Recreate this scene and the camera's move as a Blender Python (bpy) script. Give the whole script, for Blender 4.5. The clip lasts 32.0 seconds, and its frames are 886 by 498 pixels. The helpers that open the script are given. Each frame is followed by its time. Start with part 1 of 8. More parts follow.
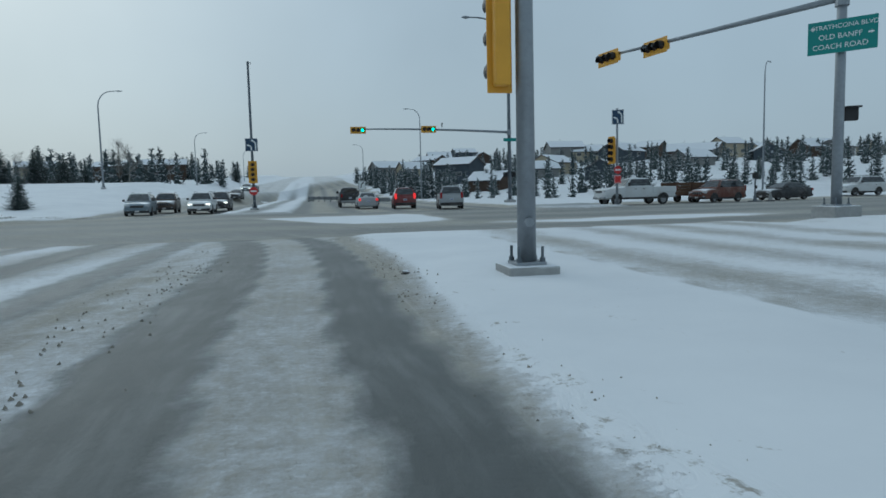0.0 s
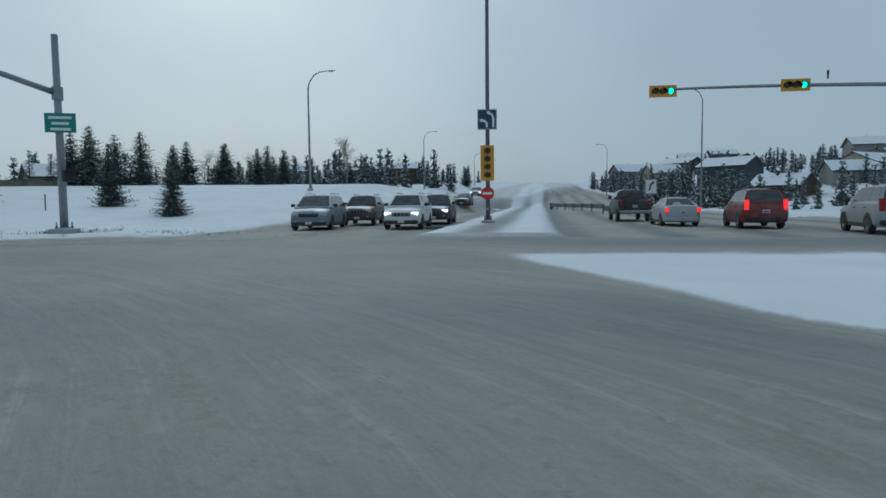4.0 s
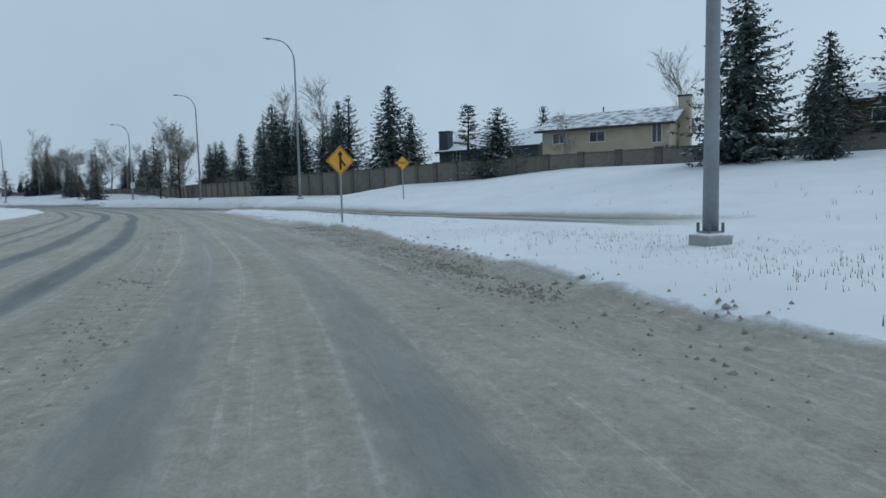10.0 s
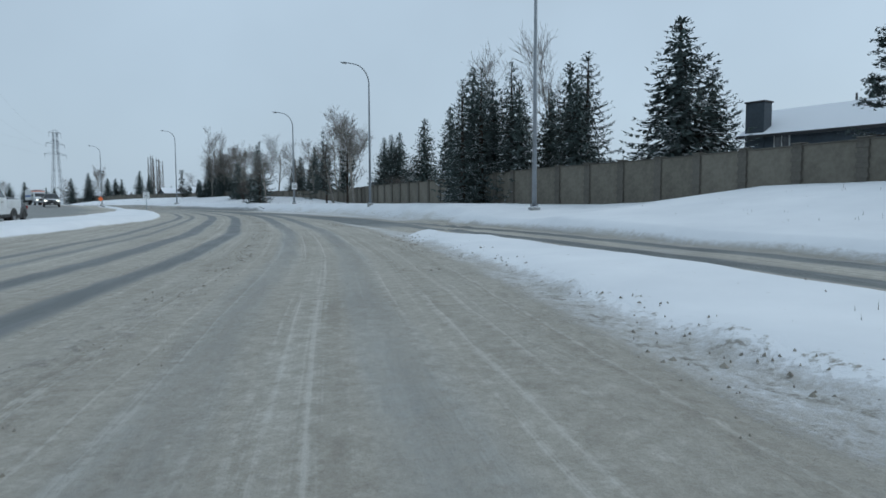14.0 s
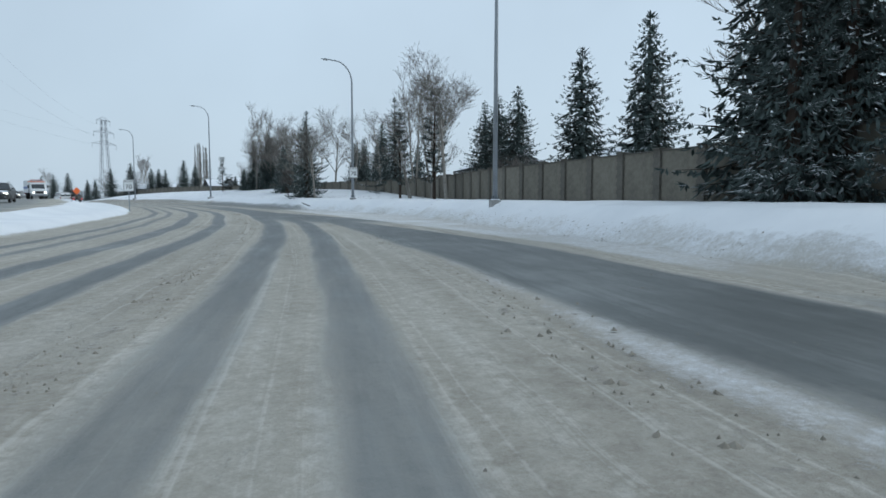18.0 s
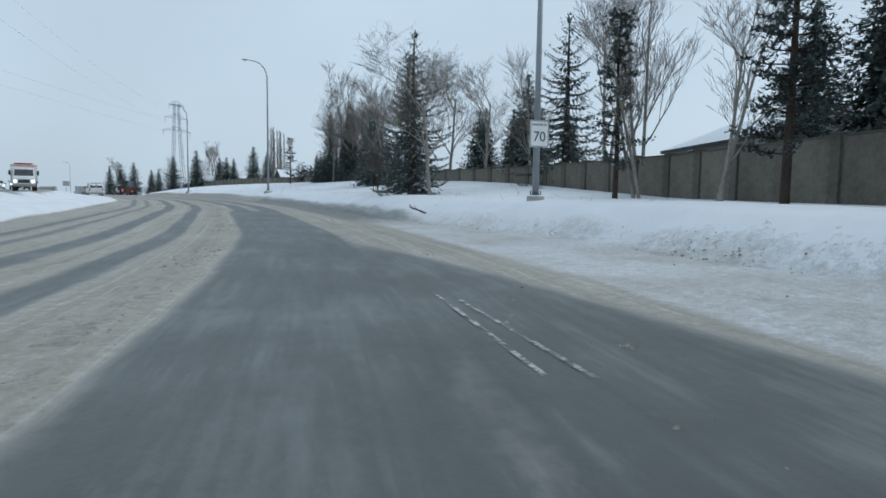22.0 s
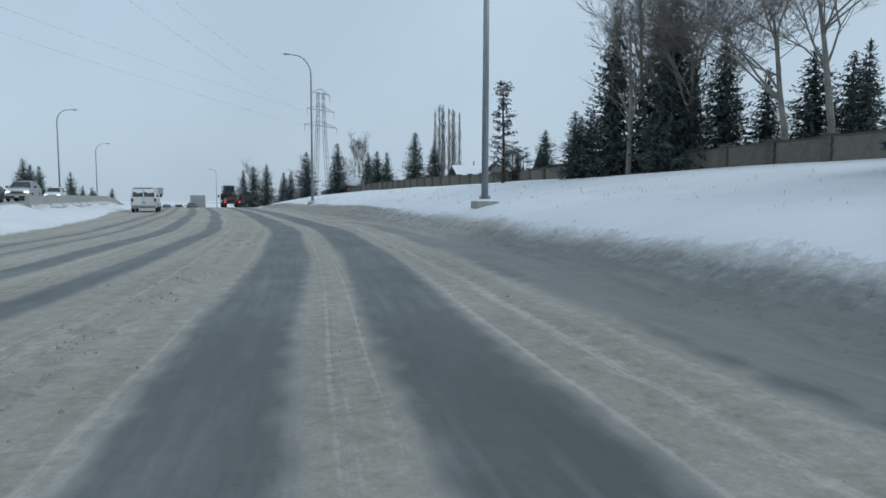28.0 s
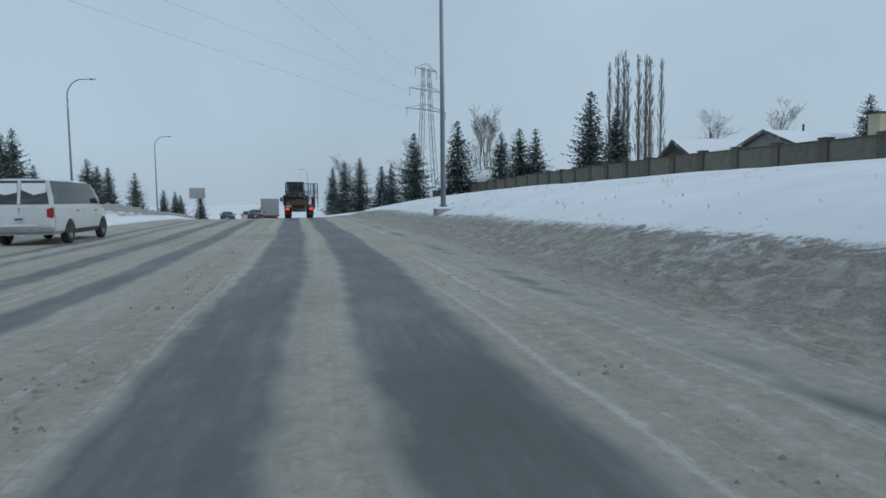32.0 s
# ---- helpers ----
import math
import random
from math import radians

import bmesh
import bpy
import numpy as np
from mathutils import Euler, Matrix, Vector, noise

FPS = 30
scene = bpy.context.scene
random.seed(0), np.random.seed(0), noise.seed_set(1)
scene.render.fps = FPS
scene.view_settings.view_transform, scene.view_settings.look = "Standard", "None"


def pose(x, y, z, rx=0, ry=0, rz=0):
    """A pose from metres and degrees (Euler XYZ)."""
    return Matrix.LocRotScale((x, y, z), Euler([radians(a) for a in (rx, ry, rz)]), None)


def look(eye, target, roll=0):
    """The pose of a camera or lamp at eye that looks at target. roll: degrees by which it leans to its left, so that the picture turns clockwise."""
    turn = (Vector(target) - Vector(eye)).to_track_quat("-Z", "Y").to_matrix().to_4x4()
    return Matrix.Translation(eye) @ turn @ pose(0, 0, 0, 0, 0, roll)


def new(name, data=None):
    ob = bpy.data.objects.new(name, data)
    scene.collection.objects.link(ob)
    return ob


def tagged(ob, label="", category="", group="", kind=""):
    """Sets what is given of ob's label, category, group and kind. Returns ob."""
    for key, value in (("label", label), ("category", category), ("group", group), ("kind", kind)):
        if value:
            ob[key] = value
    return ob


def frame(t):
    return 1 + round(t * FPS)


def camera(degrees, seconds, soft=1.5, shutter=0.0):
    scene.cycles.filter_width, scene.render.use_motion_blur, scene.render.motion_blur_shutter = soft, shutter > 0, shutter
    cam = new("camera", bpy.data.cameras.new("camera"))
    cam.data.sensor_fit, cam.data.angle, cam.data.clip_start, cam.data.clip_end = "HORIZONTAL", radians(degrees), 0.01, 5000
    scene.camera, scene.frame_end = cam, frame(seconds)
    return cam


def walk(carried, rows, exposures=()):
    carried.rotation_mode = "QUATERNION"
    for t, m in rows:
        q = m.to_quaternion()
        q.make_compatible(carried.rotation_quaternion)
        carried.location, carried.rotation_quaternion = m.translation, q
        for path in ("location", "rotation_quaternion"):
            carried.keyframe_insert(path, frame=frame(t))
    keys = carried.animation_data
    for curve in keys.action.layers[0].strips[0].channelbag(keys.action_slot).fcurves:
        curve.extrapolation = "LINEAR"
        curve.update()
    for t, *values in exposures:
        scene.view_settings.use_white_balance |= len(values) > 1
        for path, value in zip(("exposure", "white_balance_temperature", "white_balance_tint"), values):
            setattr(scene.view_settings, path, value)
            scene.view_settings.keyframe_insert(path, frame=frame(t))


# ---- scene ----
EXPOSURES = [(0, -0.3, 5580, -3), (2.5, -0.32, 5530, -3), (4.5, -0.4, 5450, -2), (8.0, -0.25, 5490, -1), (10.0, -0.02, 5620, 1), (14.0, 0.12, 5720, 2), (18.0, 0.35, 5840, 3), (25.0, 0.3, 5860, 3), (29.0, 0.12, 5750, 2), (32.0, 0.0, 5680, 1)]
cam = camera(69.59, 32.0, soft=1.6)


def view(x, y, z, yaw, pitch, roll):
    """A camera pose from its place, heading to the left of +y, tilt up and lean, in degrees."""
    return pose(x, y, z, 0, 0, yaw) @ pose(0, 0, 0, 90 + pitch) @ pose(0, 0, 0, 0, 0, roll)


ROWS = [
    (0, 0.000, -0.000, 1.269, 0.00, -5.06, -1.38),
    (0.5, -0.492, 2.935, 1.272, 0.13, -4.91, -1.30),
    (1, -1.241, 5.543, 1.262, -0.01, -5.06, -1.60),
    (1.5, -1.791, 8.349, 1.266, 0.76, -3.54, -1.34),
    (2, -2.351, 11.288, 1.274, 0.94, -4.56, -1.08),
    (2.5, -3.066, 13.943, 1.284, 3.68, -4.57, -0.78),
    (3, -3.938, 16.687, 1.282, 7.45, -4.47, -0.59),
    (3.5, -5.150, 19.466, 1.267, 13.00, -4.25, -0.57),
    (4, -6.748, 22.066, 1.254, 19.94, -4.08, -0.63),
    (4.5, -8.775, 24.272, 1.258, 27.89, -4.10, -0.68),
    (5, -11.030, 26.209, 1.276, 36.21, -4.26, -0.68),
    (5.5, -13.320, 27.676, 1.292, 43.36, -4.36, -0.80),
    (6, -15.651, 28.948, 1.292, 49.96, -4.44, -0.72),
    (6.5, -18.088, 29.832, 1.283, 56.62, -4.55, -0.99),
    (7, -20.901, 30.789, 1.282, 64.91, -5.15, -0.98),
    (7.5, -23.693, 31.221, 1.290, 73.65, -5.56, -1.09),
    (8, -25.915, 31.051, 1.296, 81.67, -5.55, -1.31),
    (8.5, -28.647, 30.467, 1.291, 89.70, -5.55, -1.56),
    (9, -31.573, 29.534, 1.287, 96.97, -5.35, -1.60),
    (9.5, -34.623, 28.135, 1.286, 102.75, -5.31, -1.40),
    (10, -37.479, 26.690, 1.284, 105.73, -5.22, -1.42),
    (10.5, -40.374, 25.130, 1.286, 108.43, -4.93, -1.31),
    (11, -43.139, 23.479, 1.285, 110.47, -4.93, -1.28),
    (11.5, -45.966, 21.663, 1.276, 112.53, -4.80, -0.95),
    (12, -48.836, 19.666, 1.260, 114.55, -4.61, -0.70),
    (12.5, -51.708, 17.487, 1.249, 116.63, -4.51, -0.45),
    (13, -54.740, 15.080, 1.262, 118.48, -4.52, -0.26),
    (13.5, -57.793, 12.636, 1.278, 119.53, -4.34, -0.00),
    (14, -60.976, 10.002, 1.286, 120.30, -4.25, -0.16),
    (14.5, -63.792, 7.544, 1.289, 120.67, -4.35, -0.05),
    (15, -66.647, 5.111, 1.286, 121.10, -4.44, -0.17),
    (15.5, -69.569, 2.665, 1.276, 121.64, -4.52, -0.55),
    (16, -72.535, 0.115, 1.268, 122.28, -4.59, -0.87),
    (16.5, -75.525, -2.630, 1.268, 123.00, -4.63, -0.83),
    (17, -78.520, -5.504, 1.276, 123.75, -4.66, -0.50),
    (17.5, -81.536, -8.487, 1.285, 124.71, -4.68, -0.16),
    (18, -84.458, -11.480, 1.293, 125.87, -4.69, 0.08),
    (18.5, -87.071, -14.373, 1.295, 127.01, -4.81, 0.46),
    (19, -90.184, -17.761, 1.291, 127.95, -4.86, 0.81),
    (19.5, -93.312, -21.224, 1.282, 128.95, -4.84, 0.96),
    (20, -96.258, -24.710, 1.274, 129.85, -4.82, 1.00),
    (20.5, -99.134, -28.031, 1.273, 130.75, -4.86, 1.03),
    (21, -101.998, -31.518, 1.276, 131.53, -4.83, 1.09),
    (21.5, -104.700, -34.964, 1.279, 132.36, -4.82, 0.99),
    (22, -107.415, -38.679, 1.278, 133.27, -5.06, 0.79),
    (22.5, -110.231, -42.727, 1.274, 134.12, -5.11, 0.47),
    (23, -113.036, -46.755, 1.267, 135.63, -5.30, 0.01),
    (23.5, -115.460, -50.607, 1.269, 137.54, -5.02, 0.18),
    (24, -117.634, -54.317, 1.273, 138.95, -4.84, 0.33),
    (24.5, -119.654, -57.942, 1.277, 140.14, -4.88, 0.42),
    (25, -121.567, -61.542, 1.280, 141.17, -4.88, 0.52),
    (25.5, -123.422, -65.169, 1.282, 142.00, -4.80, 0.64),
    (26, -125.369, -68.984, 1.283, 142.87, -4.68, 0.63),
    (26.5, -127.423, -73.069, 1.281, 143.78, -4.53, 0.45),
    (27, -129.468, -77.267, 1.277, 144.72, -4.44, 0.25),
    (27.5, -131.391, -81.421, 1.272, 145.63, -4.48, 0.15),
    (28, -133.214, -85.501, 1.267, 146.54, -4.60, 0.16),
    (28.5, -134.827, -89.610, 1.267, 147.14, -4.70, 0.18),
    (29, -136.519, -93.699, 1.271, 147.92, -4.99, 0.12),
    (29.5, -138.119, -97.818, 1.276, 148.67, -4.41, 0.20),
    (30, -139.678, -102.049, 1.280, 149.90, -4.50, 0.12),
    (30.5, -141.281, -106.538, 1.285, 151.21, -4.59, 0.12),
    (31, -142.791, -111.125, 1.290, 152.78, -4.56, 0.11),
    (31.5, -143.931, -115.265, 1.296, 154.03, -4.32, -0.18),
    (32, -145.015, -119.509, 1.303, 154.98, -4.50, -0.62),
]
walk(cam, [(t, view(*row)) for t, *row in ROWS],
     exposures=EXPOSURES)

# ---- daylight: an even winter overcast ----
world = bpy.data.worlds.new("overcast_sky")
scene.world = world
world.use_nodes = True
wn, wl = world.node_tree.nodes, world.node_tree.links
wn.clear()
sky = wn.new("ShaderNodeTexSky")
sky.sky_type, sky.sun_disc = "NISHITA", False
sky.sun_elevation, sky.sun_rotation = radians(32), radians(-38)
sky.air_density, sky.dust_density, sky.ozone_density = 1.0, 4.0, 1.5
cloud = wn.new("ShaderNodeMix")
cloud.data_type = "RGBA"
cloud.inputs[0].default_value = 0.86
cloud.inputs[7].default_value = (5.1, 5.6, 6.15, 1)
bg = wn.new("ShaderNodeBackground")
bg.inputs[1].default_value = 0.1
wout = wn.new("ShaderNodeOutputWorld")
mist = wn.new("ShaderNodeTexNoise")
mist.inputs["Scale"].default_value, mist.inputs["Detail"].default_value = 2.2, 4.0
tone = wn.new("ShaderNodeMapRange")
tone.inputs[1].default_value, tone.inputs[2].default_value, tone.inputs[3].default_value, tone.inputs[4].default_value = 0.3, 0.7, 0.93, 1.07
where = wn.new("ShaderNodeTexCoord")
wl.new(where.outputs["Generated"], mist.inputs["Vector"])
wl.new(mist.outputs[0], tone.inputs[0])
veil = wn.new("ShaderNodeVectorMath")
veil.operation = "SCALE"
wl.new(sky.outputs[0], cloud.inputs[6])
wl.new(cloud.outputs[2], veil.inputs[0])
wl.new(tone.outputs[0], veil.inputs[3])
wl.new(veil.outputs[0], bg.inputs[0])
wl.new(bg.outputs[0], wout.inputs[0])

sun_data = bpy.data.lights.new("sun", "SUN")
sun_data.energy, sun_data.angle, sun_data.color = 0.5, radians(40), (1.0, 0.97, 0.93)
sun = new("sun", sun_data)
sun.matrix_world = look((0, 0, 50), (math.sin(radians(38)) * 40, math.cos(radians(38)) * -40, 50 - 26))

# ---- materials ----
def nodes_of(name):
    m = bpy.data.materials.new(name)
    m.use_nodes = True
    return m, m.node_tree.nodes, m.node_tree.links, m.node_tree.nodes["Principled BSDF"]


def node(nt, kind, **inputs):
    n = nt.new(kind)
    for key, value in inputs.items():
        n.inputs[key.replace("_", " ")].default_value = value
    return n


def ramp(nt, stops):
    n = nt.new("ShaderNodeValToRGB")
    while len(n.color_ramp.elements) < len(stops):
        n.color_ramp.elements.new(0.5)
    for e, (p, c) in zip(n.color_ramp.elements, stops):
        e.position, e.color = p, (*c, 1)
    return n


def plain(name, color, rough=0.6, metal=0.0, scale=6.0, vary=0.12, bump=0.15, spec=0.5, snow=0.0, dirt=0.0):
    """A surface with grain at two scales; snow: how far upward faces are covered with it."""
    m, nt, lk, b = nodes_of(name)
    tc = nt.new("ShaderNodeTexCoord")
    n1 = node(nt, "ShaderNodeTexNoise", Scale=scale, Detail=6.0, Roughness=0.65)
    n2 = node(nt, "ShaderNodeTexNoise", Scale=scale * 0.13, Detail=3.0)
    lk.new(tc.outputs["Object"], n1.inputs["Vector"])
    lk.new(tc.outputs["Object"], n2.inputs["Vector"])
    add = nt.new("ShaderNodeMath")
    lk.new(n1.outputs[0], add.inputs[0])
    lk.new(n2.outputs[0], add.inputs[1])
    info = nt.new("ShaderNodeObjectInfo")
    add2 = nt.new("ShaderNodeMath")
    add2.operation = "MULTIPLY_ADD"
    add2.inputs[1].default_value = 0.25
    lk.new(info.outputs["Random"], add2.inputs[0])
    lk.new(add.outputs[0], add2.inputs[2])
    lo = tuple(max(0.0, c * (1 - 2.2 * vary)) for c in color)
    hi = tuple(min(1.0, c * (1 + 2.2 * vary)) for c in color)
    r = ramp(nt, [(0.35, lo), (0.95, hi)])
    half = nt.new("ShaderNodeMath")
    half.operation = "MULTIPLY"
    half.inputs[1].default_value = 0.55
    lk.new(add2.outputs[0], half.inputs[0])
    lk.new(half.outputs[0], r.inputs[0])
    out = r.outputs[0]
    if dirt > 0:
        n3 = node(nt, "ShaderNodeTexNoise", Scale=scale * 0.5, Detail=8.0, Roughness=0.7)
        lk.new(tc.outputs["Object"], n3.inputs["Vector"])
        r3 = ramp(nt, [(0.45, (0, 0, 0)), (0.68, (dirt, dirt, dirt))])
        lk.new(n3.outputs[0], r3.inputs[0])
        mx = nt.new("ShaderNodeMix")
        mx.data_type = "RGBA"
        lk.new(r3.outputs[0], mx.inputs[0])
        lk.new(out, mx.inputs[6])
        mx.inputs[7].default_value = (0.33, 0.31, 0.28, 1)
        out = mx.outputs[2]
    if snow > 0:
        geo = nt.new("ShaderNodeNewGeometry")
        sep = nt.new("ShaderNodeSeparateXYZ")
        lk.new(geo.outputs["Normal"], sep.inputs[0])
        ns = node(nt, "ShaderNodeTexNoise", Scale=scale * 0.4, Detail=4.0)
        lk.new(tc.outputs["Object"], ns.inputs["Vector"])
        ma = nt.new("ShaderNodeMath")
        ma.operation = "MULTIPLY_ADD"
        ma.inputs[1].default_value = 1.1
        lk.new(ns.outputs[0], ma.inputs[0])
        lk.new(sep.outputs[2], ma.inputs[2])
        edge = 1.65 - snow
        rs = ramp(nt, [(max(0.0, edge - 0.12) / 2, (0, 0, 0)), (min(1.0, (edge + 0.12) / 2), (1, 1, 1))])
        hf = nt.new("ShaderNodeMath")
        hf.operation = "MULTIPLY"
        hf.inputs[1].default_value = 0.5
        lk.new(ma.outputs[0], hf.inputs[0])
        lk.new(hf.outputs[0], rs.inputs[0])
        mx = nt.new("ShaderNodeMix")
        mx.data_type = "RGBA"
        lk.new(rs.outputs[0], mx.inputs[0])
        lk.new(out, mx.inputs[6])
        mx.inputs[7].default_value = (0.78, 0.8, 0.83, 1)
        out = mx.outputs[2]
    lk.new(out, b.inputs["Base Color"])
    b.inputs["Roughness"].default_value, b.inputs["Metallic"].default_value = rough, metal
    b.inputs["Specular IOR Level"].default_value = spec
    if bump > 0:
        bm_ = node(nt, "ShaderNodeBump", Strength=bump, Distance=0.02)
        lk.new(n1.outputs[0], bm_.inputs["Height"])
        lk.new(bm_.outputs[0], b.inputs["Normal"])
    return m


def glow(name, color, strength):
    m, nt, lk, b = nodes_of(name)
    b.inputs["Base Color"].default_value = (*color, 1)
    b.inputs["Emission Color"].default_value = (*color, 1)
    b.inputs["Emission Strength"].default_value = strength
    return m


def glass(name, tint=(0.03, 0.035, 0.04), rough=0.08):
    m, nt, lk, b = nodes_of(name)
    n = node(nt, "ShaderNodeTexNoise", Scale=3.0, Detail=4.0)
    r = ramp(nt, [(0.4, tint), (0.8, tuple(c * 2.2 + 0.02 for c in tint))])
    lk.new(n.outputs[0], r.inputs[0])
    lk.new(r.outputs[0], b.inputs["Base Color"])
    b.inputs["Roughness"].default_value = rough
    b.inputs["Specular IOR Level"].default_value = 0.6
    return m


def snow_road(name):
    """Snow, slush and bare wet asphalt: 'drive' tells how far wheels have worn a place, 'lane' runs (along, across) the carriageway."""
    m, nt, lk, b = nodes_of(name)
    at = nt.new("ShaderNodeAttribute")
    at.attribute_name = "drive"
    ln = nt.new("ShaderNodeAttribute")
    ln.attribute_name = "lane"
    bare = nt.new("ShaderNodeAttribute")
    bare.attribute_name = "bare"
    geo = nt.new("ShaderNodeNewGeometry")
    # long streaks along the lane
    st = nt.new("ShaderNodeMapping")
    st.inputs["Scale"].default_value = (0.07, 2.6, 1)
    lk.new(ln.outputs["Vector"], st.inputs["Vector"])
    streak = node(nt, "ShaderNodeTexNoise", Scale=1.0, Detail=6.0, Roughness=0.6)
    lk.new(st.outputs[0], streak.inputs["Vector"])
    st2 = nt.new("ShaderNodeMapping")
    st2.inputs["Scale"].default_value = (0.35, 9.0, 1)
    lk.new(ln.outputs["Vector"], st2.inputs["Vector"])
    fine = node(nt, "ShaderNodeTexNoise", Scale=1.0, Detail=5.0, Roughness=0.6)
    lk.new(st2.outputs[0], fine.inputs["Vector"])
    patch = node(nt, "ShaderNodeTexNoise", Scale=0.35, Detail=5.0, Roughness=0.6)
    lk.new(geo.outputs["Position"], patch.inputs["Vector"])
    grit = node(nt, "ShaderNodeTexNoise", Scale=5.5, Detail=8.0, Roughness=0.75)
    lk.new(geo.outputs["Position"], grit.inputs["Vector"])
    speck = node(nt, "ShaderNodeTexNoise", Scale=21.0, Detail=5.0, Roughness=0.8)
    lk.new(geo.outputs["Position"], speck.inputs["Vector"])
    clod = node(nt, "ShaderNodeTexVoronoi", Scale=3.2)
    lk.new(geo.outputs["Position"], clod.inputs["Vector"])

    def math_(op, a, c, d=None):
        n = nt.new("ShaderNodeMath")
        n.operation = op
        for i, v in enumerate((a, c, d)):
            if v is None:
                continue
            if isinstance(v, (int, float)):
                n.inputs[i].default_value = v
            else:
                lk.new(v, n.inputs[i])
        return n.outputs[0]

    def mix(fac, a, c):
        n = nt.new("ShaderNodeMix")
        n.data_type = "RGBA"
        lk.new(fac, n.inputs[0])
        for i, v in ((6, a), (7, c)):
            if isinstance(v, tuple):
                n.inputs[i].default_value = (*v, 1)
            else:
                lk.new(v, n.inputs[i])
        return n.outputs[2]

    # clean snow
    clean = ramp(nt, [(0.3, (0.75, 0.765, 0.79)), (0.75, (0.86, 0.872, 0.888))])
    lk.new(patch.outputs[0], clean.inputs[0])
    # churned, sanded slush
    slush = ramp(nt, [(0.36, (0.215, 0.196, 0.163)), (0.46, (0.335, 0.31, 0.264)), (0.56, (0.44, 0.414, 0.36)), (0.68, (0.62, 0.6, 0.55))])
    mixn = math_("MULTIPLY_ADD", streak.outputs[0], 0.26, math_("MULTIPLY_ADD", patch.outputs[0], 0.2, math_("MULTIPLY_ADD", grit.outputs[0], 0.36, math_("MULTIPLY", speck.outputs[0], 0.22))))
    lk.new(mixn, slush.inputs[0])
    # bare wet asphalt with a thin film of ice
    asph = ramp(nt, [(0.34, (0.066, 0.072, 0.071)), (0.5, (0.112, 0.119, 0.116)), (0.66, (0.22, 0.229, 0.224))])
    blot = node(nt, "ShaderNodeTexNoise", Scale=1.0, Detail=7.0, Roughness=0.68)
    st4 = nt.new("ShaderNodeMapping")
    st4.inputs["Scale"].default_value = (0.5, 2.4, 1)
    lk.new(ln.outputs["Vector"], st4.inputs["Vector"])
    lk.new(st4.outputs[0], blot.inputs["Vector"])
    lk.new(math_("MULTIPLY_ADD", fine.outputs[0], 0.2, math_("MULTIPLY_ADD", blot.outputs[0], 0.4, math_("MULTIPLY", patch.outputs[0], 0.4))), asph.inputs[0])
    drive = at.outputs["Fac"]
    jag = math_("MULTIPLY_ADD", math_("SUBTRACT", grit.outputs[0], 0.5), 0.5, drive)
    jag = math_("MULTIPLY_ADD", math_("SUBTRACT", speck.outputs[0], 0.5), 0.4, jag)
    jag = math_("MULTIPLY_ADD", math_("SUBTRACT", patch.outputs[0], 0.5), 0.5, jag)
    f1 = ramp(nt, [(0.22, (0, 0, 0)), (0.5, (1, 1, 1))])
    lk.new(jag, f1.inputs[0])
    bj = math_("MULTIPLY_ADD", math_("SUBTRACT", blot.outputs[0], 0.5), 0.65, bare.outputs["Fac"])
    bj = math_("MULTIPLY_ADD", math_("SUBTRACT", patch.outputs[0], 0.5), 0.22, bj)
    bj = math_("MULTIPLY_ADD", math_("SUBTRACT", grit.outputs[0], 0.5), 0.4, bj)
    f2 = ramp(nt, [(0.31, (0, 0, 0)), (0.68, (1, 1, 1))])
    lk.new(bj, f2.inputs[0])
    col = mix(f1.outputs[0], clean.outputs[0], slush.outputs[0])
    # sand and grime in the ploughed banks
    dt = nt.new("ShaderNodeAttribute")
    dt.attribute_name = "dirt"
    grain = node(nt, "ShaderNodeTexNoise", Scale=14.0, Detail=6.0, Roughness=0.8)
    lk.new(geo.outputs["Position"], grain.inputs["Vector"])
    st5 = nt.new("ShaderNodeMapping")
    st5.inputs["Scale"].default_value = (2.2, 3.6, 1)
    lk.new(ln.outputs["Vector"], st5.inputs["Vector"])
    churn = node(nt, "ShaderNodeTexNoise", Scale=1.0, Detail=5.0, Roughness=0.65, Distortion=0.9)
    lk.new(st5.outputs[0], churn.inputs["Vector"])
    dj = math_("MULTIPLY_ADD", math_("SUBTRACT", grain.outputs[0], 0.5), 1.3, math_("MULTIPLY", dt.outputs["Fac"], 0.6))
    dj = math_("MULTIPLY_ADD", math_("SUBTRACT", grit.outputs[0], 0.5), 1.0, dj)
    dj = math_("MULTIPLY_ADD", math_("SUBTRACT", churn.outputs[0], 0.5), 1.5, dj)
    dj = math_("MULTIPLY_ADD", math_("SUBTRACT", streak.outputs[0], 0.5), 0.8, dj)
    f3 = ramp(nt, [(0.4, (0, 0, 0)), (0.6, (1, 1, 1))])
    lk.new(dj, f3.inputs[0])
    grime = ramp(nt, [(0.35, (0.165, 0.153, 0.132)), (0.65, (0.42, 0.395, 0.35))])
    lk.new(grain.outputs[0], grime.inputs[0])
    # thin pale ridges thrown up beside the wheels, and a grey film where they have begun to polish
    st3 = nt.new("ShaderNodeMapping")
    st3.inputs["Scale"].default_value = (0.03, 5.5, 1)
    lk.new(ln.outputs["Vector"], st3.inputs["Vector"])
    ridge = node(nt, "ShaderNodeTexNoise", Scale=1.0, Detail=4.0, Roughness=0.7)
    lk.new(st3.outputs[0], ridge.inputs["Vector"])
    f4 = ramp(nt, [(0.55, (0, 0, 0)), (0.68, (0.55, 0.55, 0.55))])
